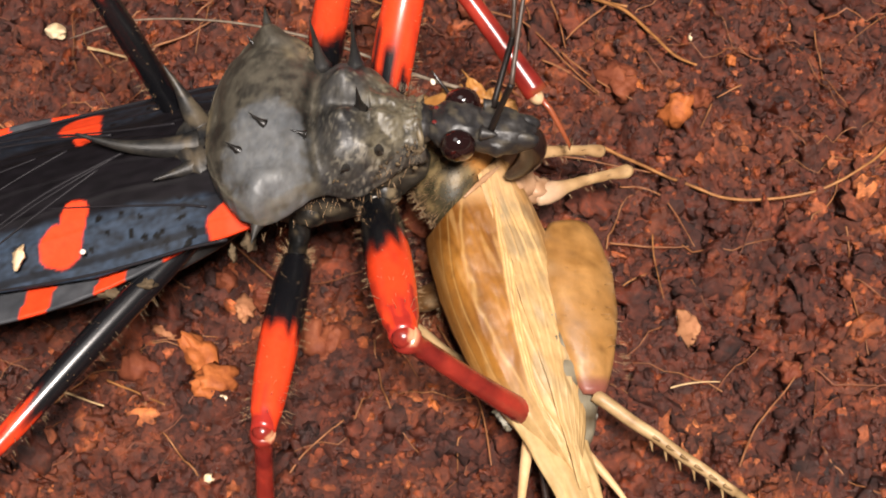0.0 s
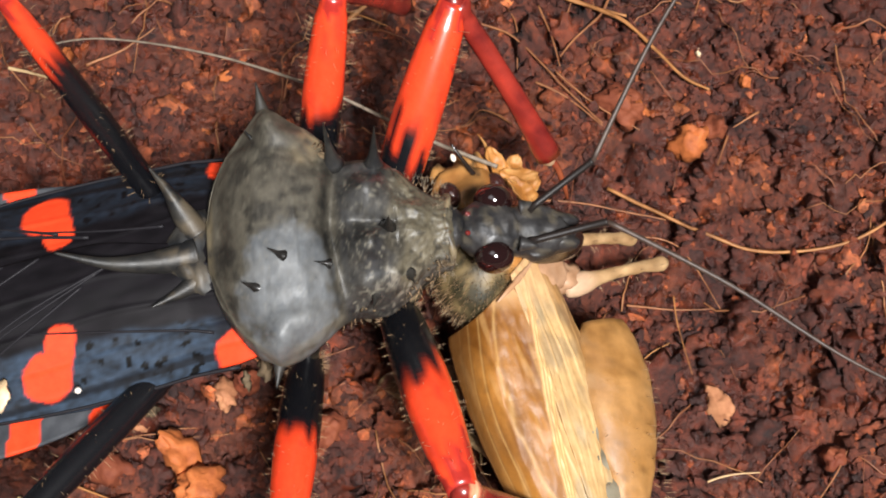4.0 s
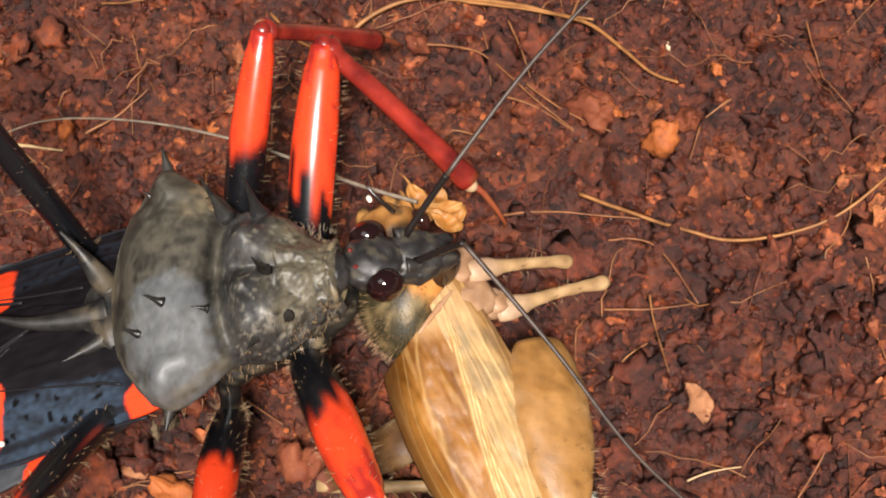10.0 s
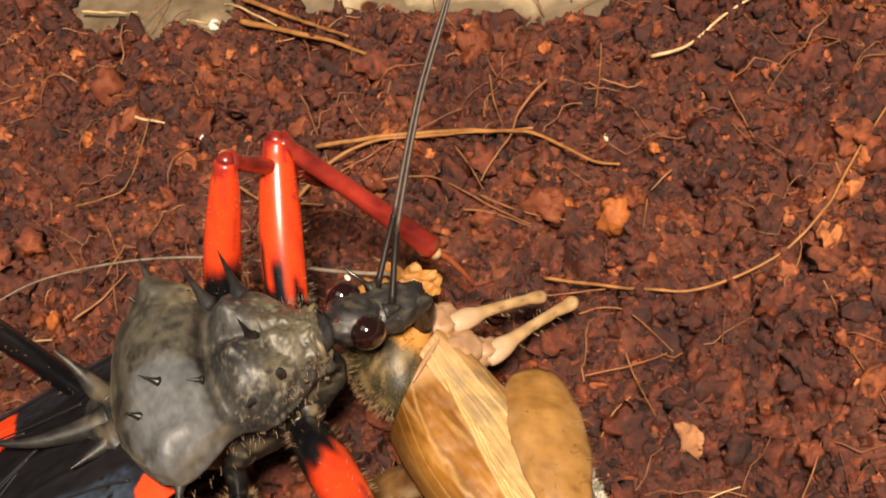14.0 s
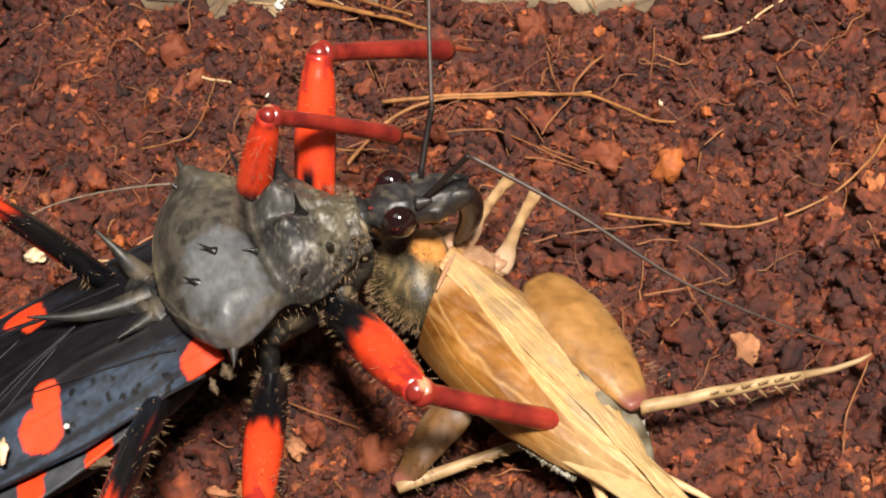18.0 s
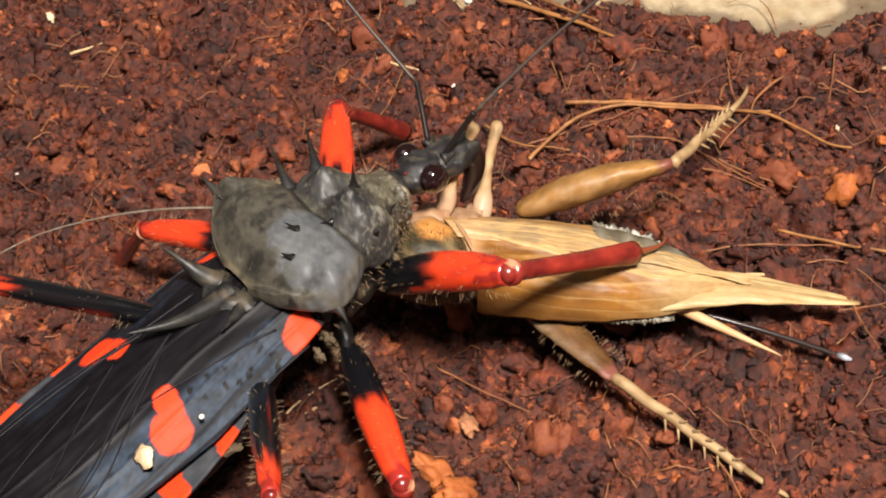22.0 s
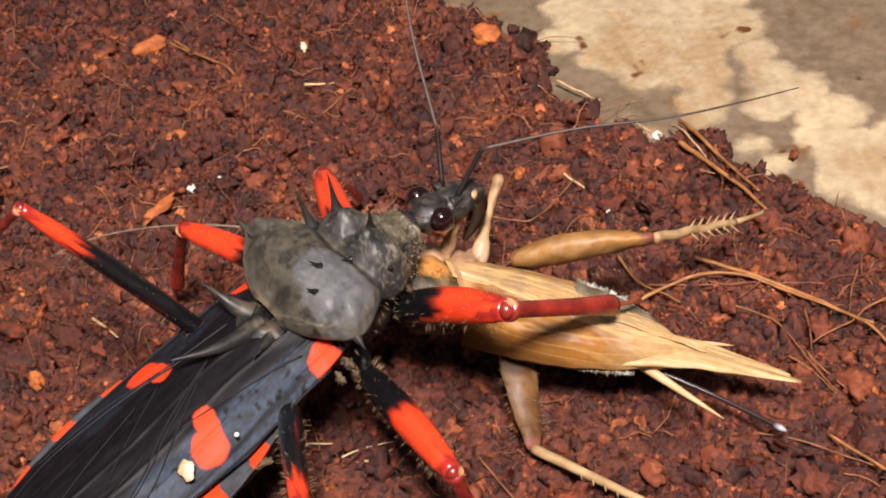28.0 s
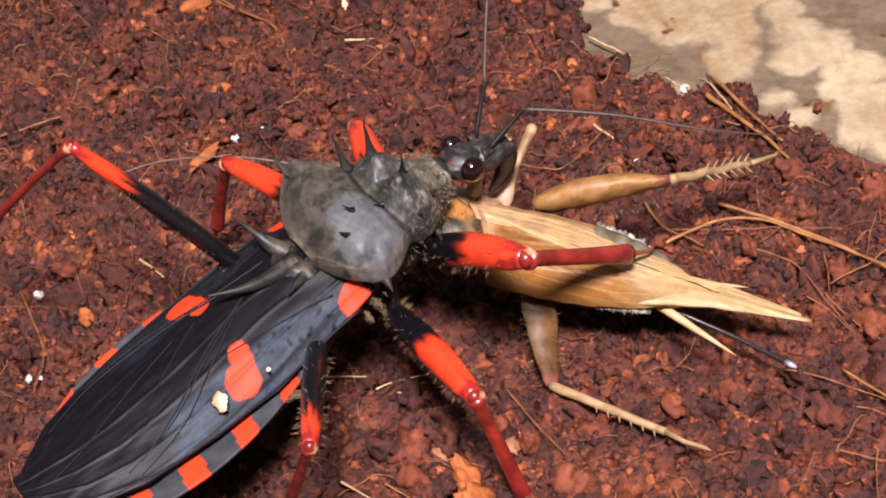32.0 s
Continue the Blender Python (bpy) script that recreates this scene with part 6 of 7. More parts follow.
    fore_left_rows = [
        (0, 7.93, 10, 15.58, 13.55, 3.76, 9.62),
        (1, 7.84, 10.27, 15.31, 13.01, 7.15, 6.97),
        (3, 9.12, 9.6, 15.43, 13.15, 5.57, 6.85),
        (6, 8.1, 10.37, 15.08, 13.55, 5.07, 8.13),
        (7, 7.88, 10.45, 15.08, 13.1, 5.64, 7.61),
        (8, 7.81, 11.02, 14.33, 13.37, 5.83, 7.38),
        (9, 7.95, 11.46, 13.52, 13.12, 7.09, 5.76),
        (10, 7.9, 11.33, 13.79, 12.84, 7.24, 5.73),
        (11, 8.1, 10.85, 14.44, 13.18, 6.77, 6.46),
        (12, 8.26, 10.53, 14.8, 13.28, 7.14, 6.48),
        (13, 8.35, 10.44, 14.87, 13.33, 6.63, 6.7),
        (14, 8.26, 10.12, 15.3, 13.09, 7.09, 6.73),
        (14.5, 8.17, 10.1, 15.36, 12.76, 7.65, 6.47),
        (16.5, 8.64, 4.3, 18.41, 12.11, 6.47, 8.96),
        (17, 8.7, 6.73, 17.65, 12.38, 7.71, 8.08),
        (17.5, 7.76, 6.99, 17.83, 15.16, 9.08, 10.98),
        (18, 8.65, 7.07, 17.5, 15.64, 11.06, 11.07),
        (18.5, 9.25, 6.41, 17.56, 15.37, 12, 11.45),
        (19, 10.72, 11.39, 9.85, 16.7, 16.32, 3.07),
        (20, 13.09, 9.4, 9.55, 18.03, 15.16, 2.58),
        (20.6, 12.26, 10.26, 9.49, 17.05, 15.55, 2.06),
        (21.4, 12.08, 10.45, 9.11, 17.41, 15.08, 1.61),
        (21.8, 13.17, 9.33, 9.22, 18.75, 13.65, 1.72),
        (22.2, 9.26, 12.12, 10.08, 17.25, 14.27, 3.94),
        (22.6, 12.77, 9.78, 8.45, 17.92, 14.16, 0.68),
        (23, 12.75, 9.68, 7.41, 17.23, 13.79, -0.9),
        (24, 9.43, 12.09, 9.71, 15.67, 15.31, 2.17),
        (25, 10.09, 11.75, 9.87, 16.33, 14.51, 2.16),
        (26, 10.18, 11.77, 9.05, 15.91, 15.3, 1.26),
        (29, 8.79, 12.33, 7.69, 13.14, 16.88, -0.47),
        (32, 8.77, 12.23, 6.98, 12.77, 17.15, -1.13),
    ]
    walk_leg(bug_legs['fore_left'], fore_left_rows)
    mid_left_rows = [
        (0, 4.89, 7.12, 18.95, 8.04, 13.33, 11.77),
        (3, 3.85, 7.56, 19.06, 6.7, 11.98, 10.55),
        (6, 3.37, 11.89, 16.06, 6.6, 15.07, 7.15),
        (7, 3.64, 11.82, 16.08, 6.56, 15.54, 7.27),
        (8, 4.31, 12.38, 15.13, 7.36, 15.98, 6.31),
        (9, 4.39, 12.94, 14.2, 8.12, 16.84, 5.79),
        (10, 5.48, 11.45, 15.76, 8.6, 15.54, 7.18),
        (11, 6.06, 10.26, 16.65, 5.77, 16.38, 8.74),
        (12, 6.49, 8.86, 17.45, 6.4, 15.11, 9.65),
        (13, 6.64, 8.27, 17.7, 6.99, 13.9, 9.44),
        (14, 6.5, 7.17, 18.28, 9.33, 11.41, 9.68),
        (16.5, 6.3, 2.77, 19, 9.2, 8.36, 11.23),
        (17, 6.1, 3.29, 19.12, 8.37, 8.19, 10.7),
        (18, 5.23, 2, 19.33, 11.15, 5.15, 11.91),
        (18.5, 3.91, 14.38, 8.41, 8.69, 17.46, 0.19),
        (19, 0.95, 14.39, 7.03, 5.23, 17.63, -1.4),
        (19.8, -3, 13.47, 8.24, 0.43, 17.08, -0.44),
        (20.6, -3.45, 13.26, 8.73, 0.34, 17.1, 0.31),
        (21.4, -3.07, 13.4, 7.84, 0.7, 17.06, -0.67),
        (22.2, -0.89, 13.92, 6.3, -1.08, 20.74, -1.01),
        (22.6, 1.73, 14.55, 7.98, 1.59, 21.32, 0.62),
        (23, -3.11, 13.23, 11.03, -4.86, 19.75, 3.65),
        (24, -2.37, 13.67, 10.47, -1.75, 17.84, 1.4),
        (25, -0.83, 14.28, 9.28, -0.57, 18.37, 0.16),
        (26, -0.89, 14.27, 8.89, -0.33, 18.97, 0.08),
        (29, -1.12, 14.18, 8.3, -1.5, 18.51, -0.71),
        (32, -0.91, 14.24, 8.32, -1.69, 17.96, -0.93),
    ]
    walk_leg(bug_legs['mid_left'], mid_left_rows)
    hind_left_rows = [
        (0, -8.26, 4.51, 24.3, -14.68, 16.25, 17.54),
        (3, -9.67, 8.02, 23.21, -16.56, 15.21, 12),
        (6, -9.5, 7.6, 23.39, -15.62, 10.2, 9.95),
        (8, -11.25, 12.23, 20.36, -20.57, 15.41, 9.05),
        (9, -9.19, 10.05, 22.52, -19.09, 13.35, 11.74),
        (13, -8.38, 7.07, 23.83, -19.55, 12.11, 15.18),
        (17, -6.73, -0.65, 24.2, -14.82, 5.85, 13.37),
        (18, -9.86, 0.93, 23.83, -17.72, 8.91, 13.85),
        (19, -10.17, 4.97, 23.74, -15.68, 15.32, 14.39),
        (19.8, -9.27, 6.24, 23.81, -12.15, 17.69, 14.55),
        (20.6, -9.58, 6.56, 23.65, -11.86, 17.91, 14.11),
        (21.4, -9.42, 6.32, 23.75, -12.08, 17.37, 13.96),
        (21.8, -8.58, 7.04, 23.79, -10.04, 18.53, 14.25),
        (22, -17.15, 5.71, 19.03, -20.87, 17.06, 9.95),
        (22.2, -17.42, 10.14, 16.38, -21.12, 21.72, 7.59),
        (22.6, -13.97, 8.4, 20.95, -15.87, 19.82, 11.42),
        (23, -14.08, 13.65, 16.94, -17.5, 26.03, 9.19),
        (24, -12.43, 14.99, 16.76, -12.86, 26.13, 6.73),
        (25, -13.48, 10.19, 20.39, -13.64, 21.12, 10.12),
        (26, -13.18, 9.65, 20.89, -14.26, 20.06, 10.15),
        (29, -12.34, 8.68, 21.84, -15.84, 18.3, 10.88),
        (32, -12.36, 8.82, 21.77, -17.45, 17.68, 10.78),
    ]
    walk_leg(bug_legs['hind_left'], hind_left_rows)
    fore_right_rows = [
        (0, 7.23, -12.21, 12.24, 12.52, -11.96, 3.41),
        (1, 7.2, -12.22, 12.25, 12.46, -11.46, 3.43),
        (2, 7.26, -12.12, 12.47, 12.36, -11.9, 3.52),
        (3, 7.34, -12.18, 12.27, 12.45, -12.26, 3.32),
        (6, 7.63, -11.1, 14.29, 13.05, -12.17, 5.6),
        (8, 8.69, -11.22, 13.48, 12.47, -11.58, 3.91),
        (9, 8.9, -11.62, 12.5, 12.24, -11.49, 2.76),
        (10, 9.37, -11.37, 12.58, 12, -10.92, 2.64),
        (12, 9.08, -12.02, 11.03, 11.35, -10.16, 1.15),
        (13, 8.69, -11.23, 13.48, 11.2, -9.02, 3.73),
        (14, 8.59, -11.68, 12.63, 11.77, -9.73, 3.03),
        (16.5, 7.18, -12.2, 12.32, 12.99, -11.16, 3.88),
        (17, 7.95, -12.09, 12.11, 14.13, -11.23, 3.91),
        (17.5, 8.12, -12.14, 11.8, 14.62, -11.68, 3.82),
        (18, 7.72, -11.88, 12.8, 14.86, -11.89, 5.37),
        (18.5, 7.44, -11.72, 13.28, 15.33, -12.01, 6.66),
        (19, 7.37, -11.57, 13.61, 15.84, -11.64, 7.76),
        (19.5, 7.45, -11.43, 13.83, 16.17, -11.33, 8.36),
        (20, 7.92, -11.39, 13.66, 16.7, -10.85, 8.31),
        (20.5, 7.84, -11.41, 13.68, 16.63, -10.89, 8.34),
        (21, 7.97, -11.38, 13.66, 16.74, -10.74, 8.29),
        (21.5, 7.95, -11.41, 13.61, 16.67, -10.71, 8.18),
        (22, 7.17, -11.26, 14.21, 16.21, -10.99, 9.28),
        (22.5, 7.78, -11.33, 13.84, 16.34, -10.7, 8.15),
        (23, 7.44, -11.26, 14.12, 15.99, -10.92, 8.37),
        (23.5, 7.03, -11.23, 14.3, 15.68, -10.77, 8.72),
        (24, 6.91, -11.21, 14.37, 15.47, -10.67, 8.67),
        (24.5, 6.94, -11.3, 14.22, 15.66, -11.09, 8.74),
        (25, 6.96, -11.3, 14.22, 15.67, -10.99, 8.74),
        (25.5, 6.96, -11.26, 14.29, 15.62, -10.96, 8.73),
        (26, 6.93, -11.29, 14.24, 15.59, -10.93, 8.68),
        (26.5, 6.93, -11.32, 14.2, 15.64, -11.01, 8.7),
        (28.5, 6.98, -11.39, 14.08, 15.2, -11.01, 7.88),
        (29, 6.74, -11.33, 14.23, 14.96, -10.95, 8.03),
        (29.5, 6.85, -11.32, 14.23, 15.07, -10.71, 8.06),
        (30, 6.8, -11.28, 14.29, 14.99, -10.74, 8.08),
        (31, 6.78, -11.27, 14.32, 14.97, -10.72, 8.1),
        (32, 6.76, -11.31, 14.26, 15.01, -10.87, 8.12),
    ]
    walk_leg(bug_legs['fore_right'], fore_right_rows)
    mid_right_rows = [
        (0, -0.02, -14.7, 8.23, -1.49, -16.23, -1.03),
        (3, -0.3, -14.29, 10.03, -1.25, -16.86, 0.94),
        (6, -0.06, -11.73, 14.37, -0.17, -14.63, 5.33),
        (9, 2.13, -12.63, 13.26, -0.03, -14.43, 4.18),
        (13, 1.72, -12.55, 13.43, -1.56, -11.61, 4.56),
        (17, 0.65, -13.94, 11.16, -1.43, -11.99, 2.1),
        (18, -1.15, -13.92, 10.74, -2.92, -12.65, 1.5),
        (19, -2.33, -14.06, 9.29, -3.2, -12.54, -0.04),
        (19.8, -1.88, -14.45, 7.06, -1.87, -12.47, -2.23),
        (20.6, -2.93, -14.09, 7.77, -3.2, -12.29, -1.55),
        (21.4, -2.82, -14.11, 7.93, -2.68, -12.49, -1.43),
        (22, -2.95, -14.07, 7.8, -2.17, -13.45, -1.65),
        (22.6, 1.9, -12.2, 13.83, 0.67, -17.4, 5.98),
        (23, 0.37, -14.78, 7.49, 0.75, -15.09, -2),
        (24, -0.26, -14.71, 7.9, 1.84, -15.02, -1.36),
        (25, -0.42, -14.66, 8.23, 1.59, -14.82, -1.05),
        (26, 0.2, -14.77, 7.44, 2.2, -15.28, -1.83),
        (29, -0.69, -14.5, 8.99, 0.39, -16.09, -0.32),
        (30, -0.4, -14.41, 9.56, 0.5, -16.38, 0.31),
        (32, -0.09, -14.49, 9.37, 0.96, -17.12, 0.3),
    ]
    walk_leg(bug_legs['mid_right'], mid_right_rows)
    hind_right_rows = [
        (0, -14.03, -14.61, 6.81, -22.24, -16.38, -1.76),
        (3, -14.68, -14.09, 9.18, -21.55, -15.31, -0.58),
        (6, -8.68, -12.59, 19.18, -12.15, -13.02, 7.7),
        (9, -4.6, -13.36, 19.33, -11.77, -14.23, 9.76),
        (13, -5.9, -13.39, 19.2, -13.89, -11.26, 10.5),
        (17, -6.66, -15.89, 15.97, -12.74, -11.72, 6.51),
        (18, -7.66, -15.91, 15.58, -12.74, -12.49, 5.26),
        (19, -11.55, -15.46, 13.16, -15.66, -11.09, 2.76),
        (20.6, -11.78, -15.41, 12.94, -13.81, -10.71, 2.08),
        (21.8, -11.87, -15.2, 13.31, -12.69, -10.09, 2.49),
        (22.2, -9.36, -15.04, 16.06, -9.65, -8.75, 5.85),
        (22.6, -10.93, -15.2, 14.5, -11.17, -11.1, 3.22),
        (23, -11.76, -15.11, 13.7, -11.57, -10.71, 2.53),
        (24, -11.99, -14.11, 15.26, -10.71, -9.75, 4.15),
        (26, -11.07, -15.28, 14.18, -10.45, -10.48, 3.2),
        (29, -10.58, -15.22, 14.81, -11.31, -10.16, 3.95),
        (32, -11.35, -14.79, 14.82, -12.15, -10.23, 3.74),
    ]
    walk_leg(bug_legs['hind_right'], hind_right_rows)
    cricket_hind_up_rows = [
        (0, 11.3, 2.32, -0.65, 18.04, 7.42, 0.29),
        (1, 11.33, 2.44, -0.33, 15.72, 9.66, 0.66),
        (3, 11.24, 2.37, -1.25, 17.42, 7.63, 1.27),
        (6, 11.31, 2.3, 0.32, 16.15, 8.68, 3.17),
        (9, 11.21, 1.91, -0.93, 16.88, 7.23, 2.49),
        (13, 10.79, 0.84, 1.82, 15.03, 8.17, 1.1),
        (14, 10.9, 0.58, -0.01, 16.76, 6.66, 0.97),
        (16.5, 11.09, 1.7, -1.46, 16.78, 7.19, 1.67),
        (17, 11.09, 2.13, -1.88, 17.88, 6.17, 1.24),
        (17.5, 11.2, 3.37, -1.86, 18.03, 7.26, 1.37),
        (18, 11.32, 2.41, -0.36, 15.43, 9.63, 1.44),
        (18.5, 11.25, 2.26, 1.01, 15.19, 9.77, 1.51),
        (19, 11.18, 3.99, 1.89, 14.12, 11.96, 1.92),
        (19.5, 10.91, 6.03, 1.42, 13.76, 14.03, 1.57),
        (20, 10.9, 5.52, 2.09, 13.99, 13.44, 1.8),
        (20.6, 10.74, 5.76, 2.48, 13.66, 13.72, 1.91),
        (21.4, 10.92, 5.35, 2.18, 14.26, 13.15, 1.63),
        (22, 10.85, 4.77, 2.79, 14.41, 12.4, 1.62),
        (22.5, 10.82, 4.47, 2.99, 15.13, 11.64, 1.49),
        (23, 10.81, 4.06, 3.13, 16.11, 10.51, 1.54),
        (24, 10.87, 4.14, 2.93, 16.37, 10.43, 1.39),
        (25, 10.89, 4.47, 2.79, 16.14, 10.95, 1.11),
        (26, 10.91, 4.74, 2.6, 16.26, 11.17, 1.06),
        (29, 10.9, 5.34, 2.26, 16.04, 11.8, 0.21),
        (32, 10.85, 5.35, 2.45, 15.96, 11.9, 0.64),
    ]
    walk_leg(cricket_legs['hind_up'], cricket_hind_up_rows, ((0, 0), (18, 0), (19.3, -24), (20.6, -30), (23, -45), (32, -45)))
    cricket_hind_low_rows = [
        (0, 2.1, -2.4, -10.48, 9.67, 0.85, -6.85),
        (3, 1.93, -2.62, -10.37, 9.34, 0.13, -6.05),
        (6, 0.22, -3.87, -8.87, 7.04, 0.52, -4.98),
        (9, 1.84, -4.87, -9.18, 7.7, 0.76, -5.31),
        (10, 3.95, -6.13, -8.54, 8.04, 1.01, -4.88),
        (13, 0.44, -4.62, -8.5, 6.72, 0.93, -5.21),
        (17, 1.76, -3.7, -9.88, 8.22, 0.61, -5.34),
        (18, 5.24, -6.56, -7.84, 8.75, 1.23, -4.99),
        (19, 6.89, -6.91, -6.1, 11.2, 0.86, -4.68),
        (19.3, 7.73, -6.28, -6.55, 13.19, 0.48, -4.19),
        (19.8, 9.18, -5.55, -5.28, 17.99, -7.39, -5.05),
        (20.6, 9.23, -5.6, -4.84, 16.89, -10.28, -5.41),
        (21.4, 9.32, -5.53, -4.6, 17.11, -9.99, -5.32),
        (22, 9.34, -5.51, -4.59, 16.67, -10.66, -5.45),
        (22.6, 8.98, -5.81, -5.01, 16.75, -10.35, -5.31),
        (23, 8.25, -6.37, -5.25, 15.51, -11.67, -5.58),
        (24, 8.21, -6.41, -5.21, 16.07, -10.8, -5.34),
        (25, 8.04, -6.51, -5.28, 15.85, -10.98, -5.4),
        (26, 7.87, -6.55, -5.59, 15.89, -10.62, -5.55),
        (29, 7.1, -5.47, -8.33, 15.11, -9.25, -6.73),
        (30, 7.3, -5.54, -8.12, 15.21, -9.54, -6.58),
        (31, 7.39, -5.65, -7.92, 15.25, -9.8, -6.55),
        (32, 7.14, -5.49, -8.29, 15.23, -8.98, -6.45),
    ]
    walk_leg(cricket_legs['hind_low'], cricket_hind_low_rows)
    cricket_antenna_rows = [
        (0, -0.68, -0.5, -0.54),
        (3, -0.7, -0.44, -0.56),
        (6, -0.67, -0.52, -0.54),
        (8, -0.72, -0.46, -0.52),
        (9, -0.71, -0.46, -0.53),
        (10, -0.72, -0.46, -0.53),
        (11, -0.71, -0.47, -0.53),
        (13, -0.7, -0.49, -0.51),
        (17, -0.87, -0.25, -0.42),
        (18, -0.84, -0.34, -0.41),
        (19, -0.94, 0.24, -0.25),
        (19.8, -0.89, 0.39, -0.24),
        (20.6, -0.9, 0.36, -0.25),
        (21.4, -0.91, 0.29, -0.29),
        (22.2, -0.92, 0.26, -0.3),
        (22.6, -0.85, 0.46, -0.26),
        (23, -0.89, 0.32, -0.31),
        (24, -0.92, 0.2, -0.34),
        (25, -0.92, 0.18, -0.34),
        (26, -0.92, 0.2, -0.34),
        (29, -0.89, 0.29, -0.34),
        (32, -0.88, 0.36, -0.32),
    ]
    walk(cricket_feeler, [(r[0], aimed((-6.0, 2.2, -1.2), (-6.0 + r[1], 2.2 + r[2], -1.2 + r[3]))) for r in cricket_antenna_rows])
    for leg, hip, rows in front_legs:
        walk(leg, [(r[0], aimed(hip, r[1:])) for r in rows])
    head_rows = [
        (0, 0.99, -0.09, -0.11),
        (3, 0.97, -0.08, -0.21),
        (6, 0.99, -0.07, 0.14),
        (8, 1, -0.01, -0.05),
        (9, 0.91, 0.17, -0.37),
        (10, 0.86, 0.25, -0.44),
        (11, 0.91, 0.22, -0.36),
        (13, 0.93, 0.16, -0.32),
        (14, 0.86, 0.3, -0.41),
        (17, 0.99, -0.1, -0.08),
        (18, 0.99, -0.11, 0.01),
        (19, 0.97, -0.13, 0.19),
        (19.8, 0.94, -0.17, 0.29),
        (20.6, 0.99, 0, 0.16),
        (21.4, 0.94, -0.22, 0.27),
        (21.8, 0.91, -0.31, 0.27),
        (22.2, 0.94, 0.25, -0.25),
        (22.6, 0.87, -0.32, 0.37),
        (23, 0.99, -0.09, -0.07),
        (24, 1, 0.01, -0.01),
        (25, 0.99, -0.06, 0.11),
        (26, 1, -0.03, -0.05),
        (29, 1, -0.04, -0.05),
        (32, 0.99, -0.06, -0.14),
    ]
    walk(bug_head, [(r[0], aimed(NECK, [n + 6 * v for n, v in zip(NECK, r[1:])])) for r in head_rows])
    antenna_left_rows = [
        (0, 11.51, 0.38, 12.9, 12.7, 2.97, 15.09, 13.38, 7.13, 17.79),
        (3, 11.52, 0.4, 12.5, 14.54, 2.06, 13.54, 17.74, 5.65, 14.92),
        (6, 11.31, 0.46, 13.89, 14.2, 2.31, 14.96, 15.68, 6.86, 16.41),
        (8, 11.44, 0.71, 13.16, 14.22, 2.86, 13.92, 15.8, 7.34, 15.5),
        (9, 11.18, 1.47, 11.8, 13.77, 3.55, 13.2, 17.1, 7.15, 14.18),
        (10, 10.96, 1.82, 11.53, 13.48, 3.53, 13.45, 17.08, 6.9, 14.26),
        (11, 11.12, 1.66, 11.85, 13.25, 3.63, 13.98, 16.19, 7.36, 15.53),
        (12, 11.18, 1.54, 11.93, 12.89, 4.25, 13.59, 15.54, 8.02, 15.52),
        (13, 11.24, 1.42, 12.02, 12.99, 4.09, 13.7, 15.72, 7.69, 15.83),
        (14, 10.89, 2, 11.65, 12.88, 4.46, 13.38, 15.61, 7.93, 15.72),
        (17, 11.51, 0.32, 13.01, 13.24, 2.53, 15.27, 14.54, 6.1, 18.52),
        (18, 11.45, 0.32, 13.37, 13.15, 2.49, 15.69, 14.8, 6.06, 18.79),
        (19, 11.25, 0.25, 14.1, 13.97, 1.34, 16.19, 16.14, 4.39, 19.49),
        (19.3, 11.19, 0.19, 14.25, 13.96, 0.97, 16.41, 17.01, 3.33, 19.59),
        (19.8, 11.08, 0.09, 14.49, 13.38, 1.21, 17.02, 15.03, 4.31, 20.59),
        (20.6, 11.23, 0.75, 13.98, 13.49, 1.91, 16.53, 14.91, 5.1, 20.1),
        (21.4, 11.13, -0.09, 14.39, 13.75, 0.74, 16.71, 14.97, 4.01, 20.29),
        (21.8, 11.1, -0.45, 14.4, 13.26, 0.7, 17.04, 13.69, 4.29, 20.49),
        (22.2, 11.13, 1.76, 12.33, 11.28, 4.21, 14.96, 9.81, 8.28, 17.47),
        (22.6, 10.88, -0.48, 14.78, 11.81, 1.62, 17.56, 10.79, 5.78, 20.14),
        (23, 11.5, 0.37, 13.06, 13.44, 1.72, 15.78, 14.97, 5.07, 19.15),
        (24, 11.39, 0.8, 13.33, 13.15, 2.27, 16.11, 12.41, 6.55, 18.57),
        (25, 11.33, 0.53, 13.78, 13.14, 1.9, 16.57, 15.77, 4.22, 20.13),
        (26, 11.45, 0.64, 13.15, 12.77, 2.51, 15.93, 12.76, 6.4, 19.07),
        (29, 11.46, 0.59, 13.17, 13.03, 2.48, 15.79, 15.18, 5.43, 19.22),
        (32, 11.5, 0.51, 12.8, 13.58, 1.97, 15.35, 16.29, 4.61, 18.62),
    ]
    walk_feeler(feelers['antenna_left'], antenna_left_rows)
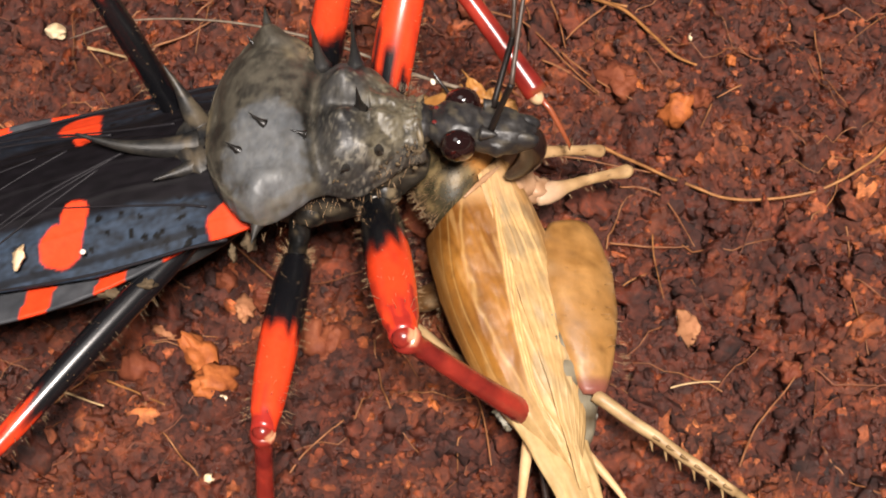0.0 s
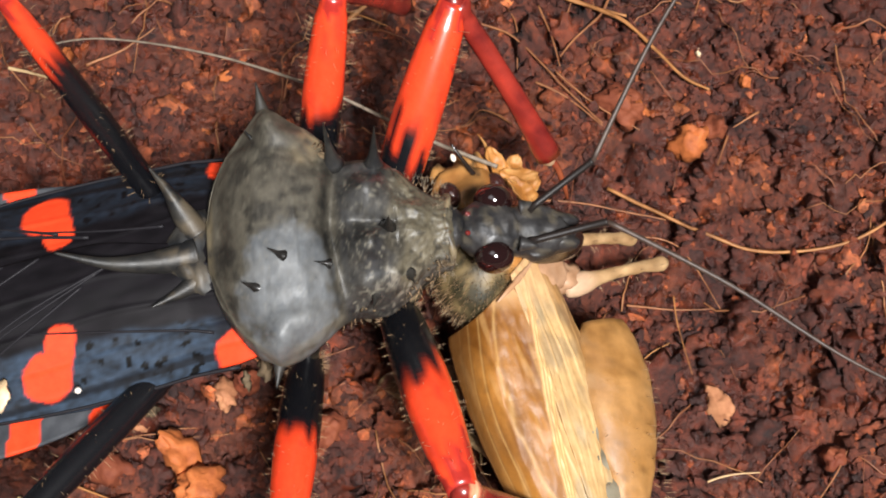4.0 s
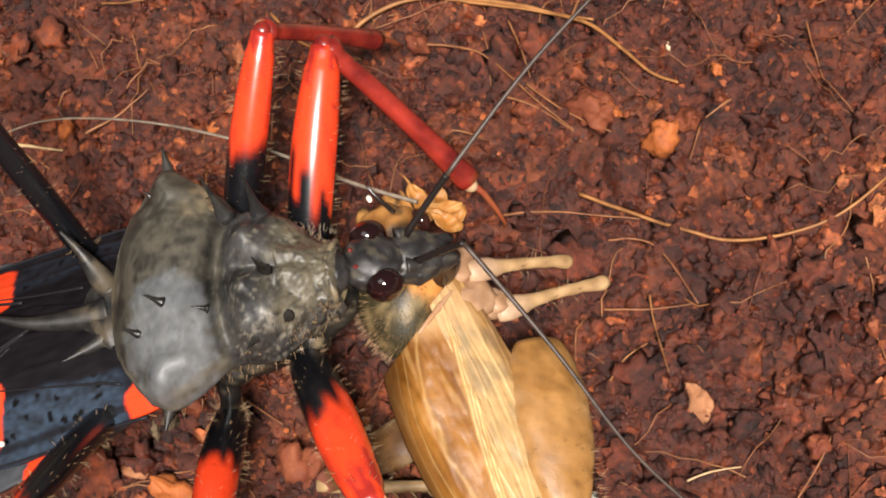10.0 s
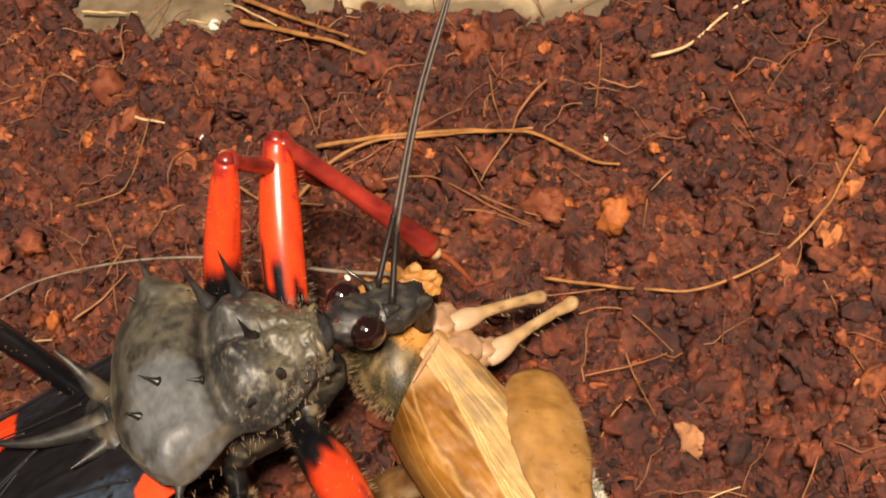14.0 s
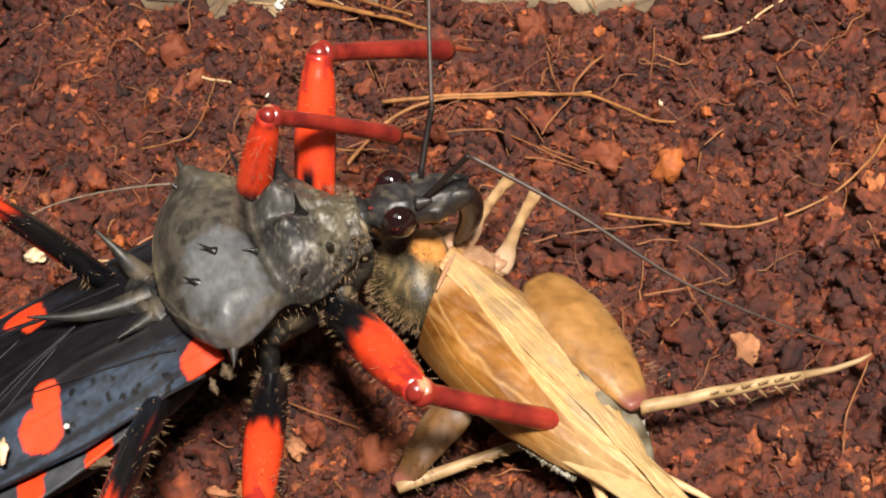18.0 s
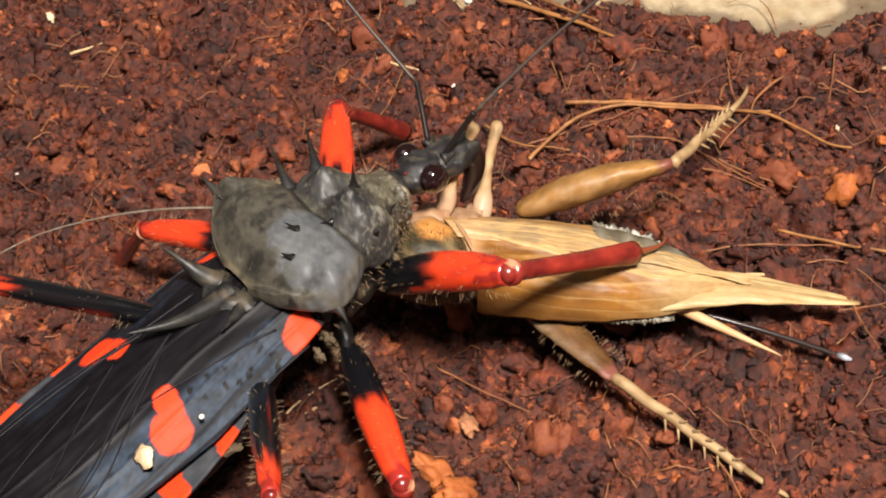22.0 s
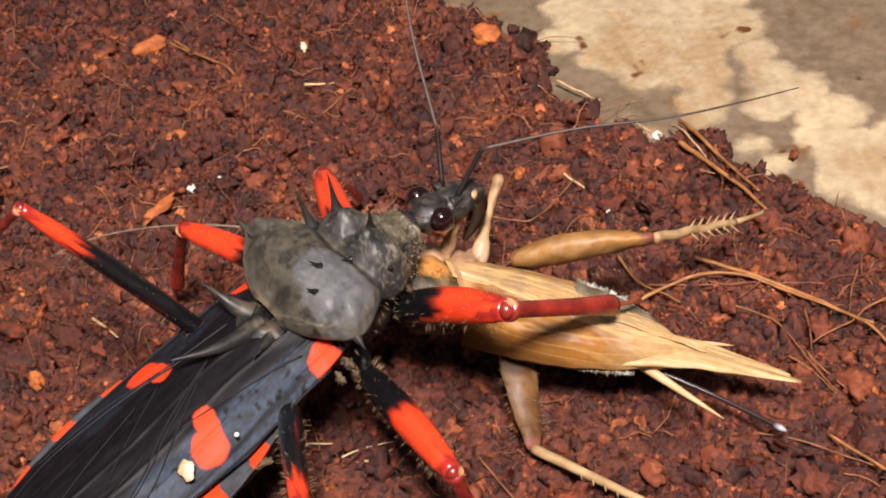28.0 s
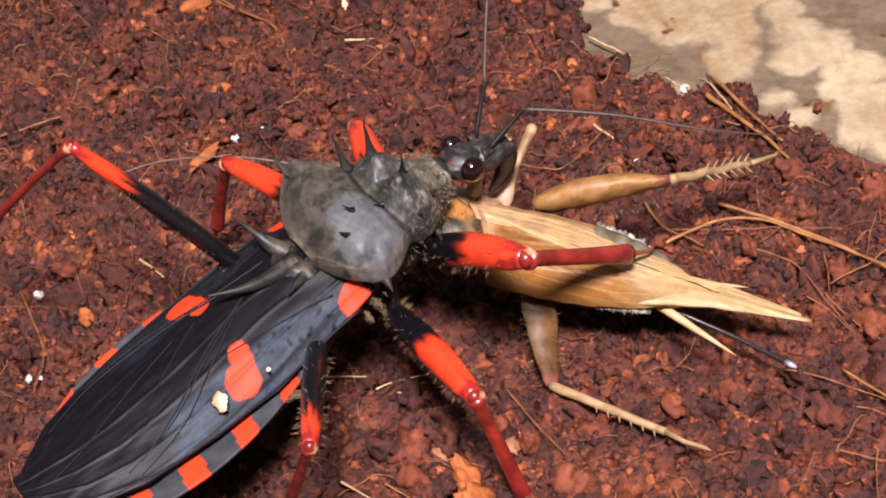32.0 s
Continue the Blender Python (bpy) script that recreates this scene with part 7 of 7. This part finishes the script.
    antenna_right_rows = [
        (0, 11.37, -1.11, 12.9, 12.66, -0.96, 16.26, 13.83, 3.14, 18.86),
        (0.8, 11.38, -1.11, 12.79, 13.79, -1.62, 15.42, 17.64, -4.16, 13.5),
        (1.5, 11.39, -1.11, 12.7, 13.96, -1.73, 15.14, 17.83, -4.36, 13.4),
        (3, 11.39, -1.1, 12.5, 14.92, -0.58, 13.01, 18.93, -3.35, 11.92),
        (6, 11.19, -1.04, 13.89, 14.73, -0.86, 14.56, 19.08, -3.31, 14.4),
        (8, 11.42, -0.79, 13.16, 15.02, -0.74, 13.08, 19.35, -2.9, 11.81),
        (9, 11.46, 0, 11.8, 13.85, -0.36, 14.47, 16.11, -4.31, 12.4),
        (10, 11.38, 0.38, 11.53, 14.17, -0.14, 13.75, 16.75, -3.7, 11.38),
        (10.5, 11.43, 0.29, 11.69, 13.56, 1, 14.5, 18.36, 0.78, 13.13),
        (11, 11.47, 0.2, 11.85, 12.98, 3.07, 13.41, 15.79, 6.87, 15.04),
        (12, 11.48, 0.07, 11.93, 12.84, 2.88, 13.74, 15.33, 6.71, 15.76),
        (13, 11.5, -0.05, 12.02, 12.9, 2.71, 13.85, 15.54, 6.36, 16.03),
        (14, 11.39, 0.59, 11.65, 12.87, 3.22, 13.62, 15.52, 6.72, 16),
        (15.3, 11.52, -0.2, 12.21, 13.42, 2.14, 14.18, 18.37, 2.79, 14.38),
        (17, 11.35, -1.17, 13.01, 14.18, -1.48, 15.22, 17.55, -4.28, 12.81),
        (18, 11.29, -1.17, 13.37, 13.96, -1.51, 15.77, 17.28, -4.48, 13.49),
        (19, 11.06, -1.23, 14.1, 14.3, -0.84, 15.6, 18.75, -2.96, 14.76),
        (19.3, 10.97, -1.29, 14.25, 14.16, -1.12, 15.9, 18.34, -3.69, 14.94),
        (19.8, 10.81, -1.39, 14.49, 13.94, -1.29, 16.27, 17.99, -4.06, 15.3),
        (20.6, 11.23, -0.75, 13.98, 14.32, -0.61, 15.82, 18.3, -3.44, 14.77),
        (21.4, 10.79, -1.55, 14.39, 14.06, -1.86, 15.86, 17.95, -4.79, 14.7),
        (21.8, 10.62, -1.87, 14.4, 13.73, -2.12, 16.2, 17.8, -4.98, 15.7),
        (22.2, 11.52, 0.31, 12.33, 11.44, -0.27, 15.88, 15.96, -1.01, 17.88),
        (22.6, 10.36, -1.89, 14.78, 12.55, -0.86, 17.45, 16.72, -0.45, 20.19),
        (23, 11.36, -1.12, 13.06, 12.63, -1.93, 16.34, 17.12, -3.67, 17.67),
        (24, 11.41, -0.7, 13.33, 14.1, -0.73, 15.72, 18.23, -3.34, 16.8),
        (25, 11.25, -0.97, 13.78, 11.87, -1.89, 17.2, 16.23, -3.56, 19.01),
        (26, 11.41, -0.86, 13.15, 13.98, -0.41, 15.62, 18.39, -2.53, 16.67),
        (29, 11.4, -0.91, 13.17, 13.89, -0.96, 15.77, 18.09, -3.65, 15.55),
        (32, 11.41, -0.99, 12.8, 14.52, -1.02, 14.61, 18.29, -4.2, 13.78),
    ]
    walk_feeler(feelers['antenna_right'], antenna_right_rows)


motions()
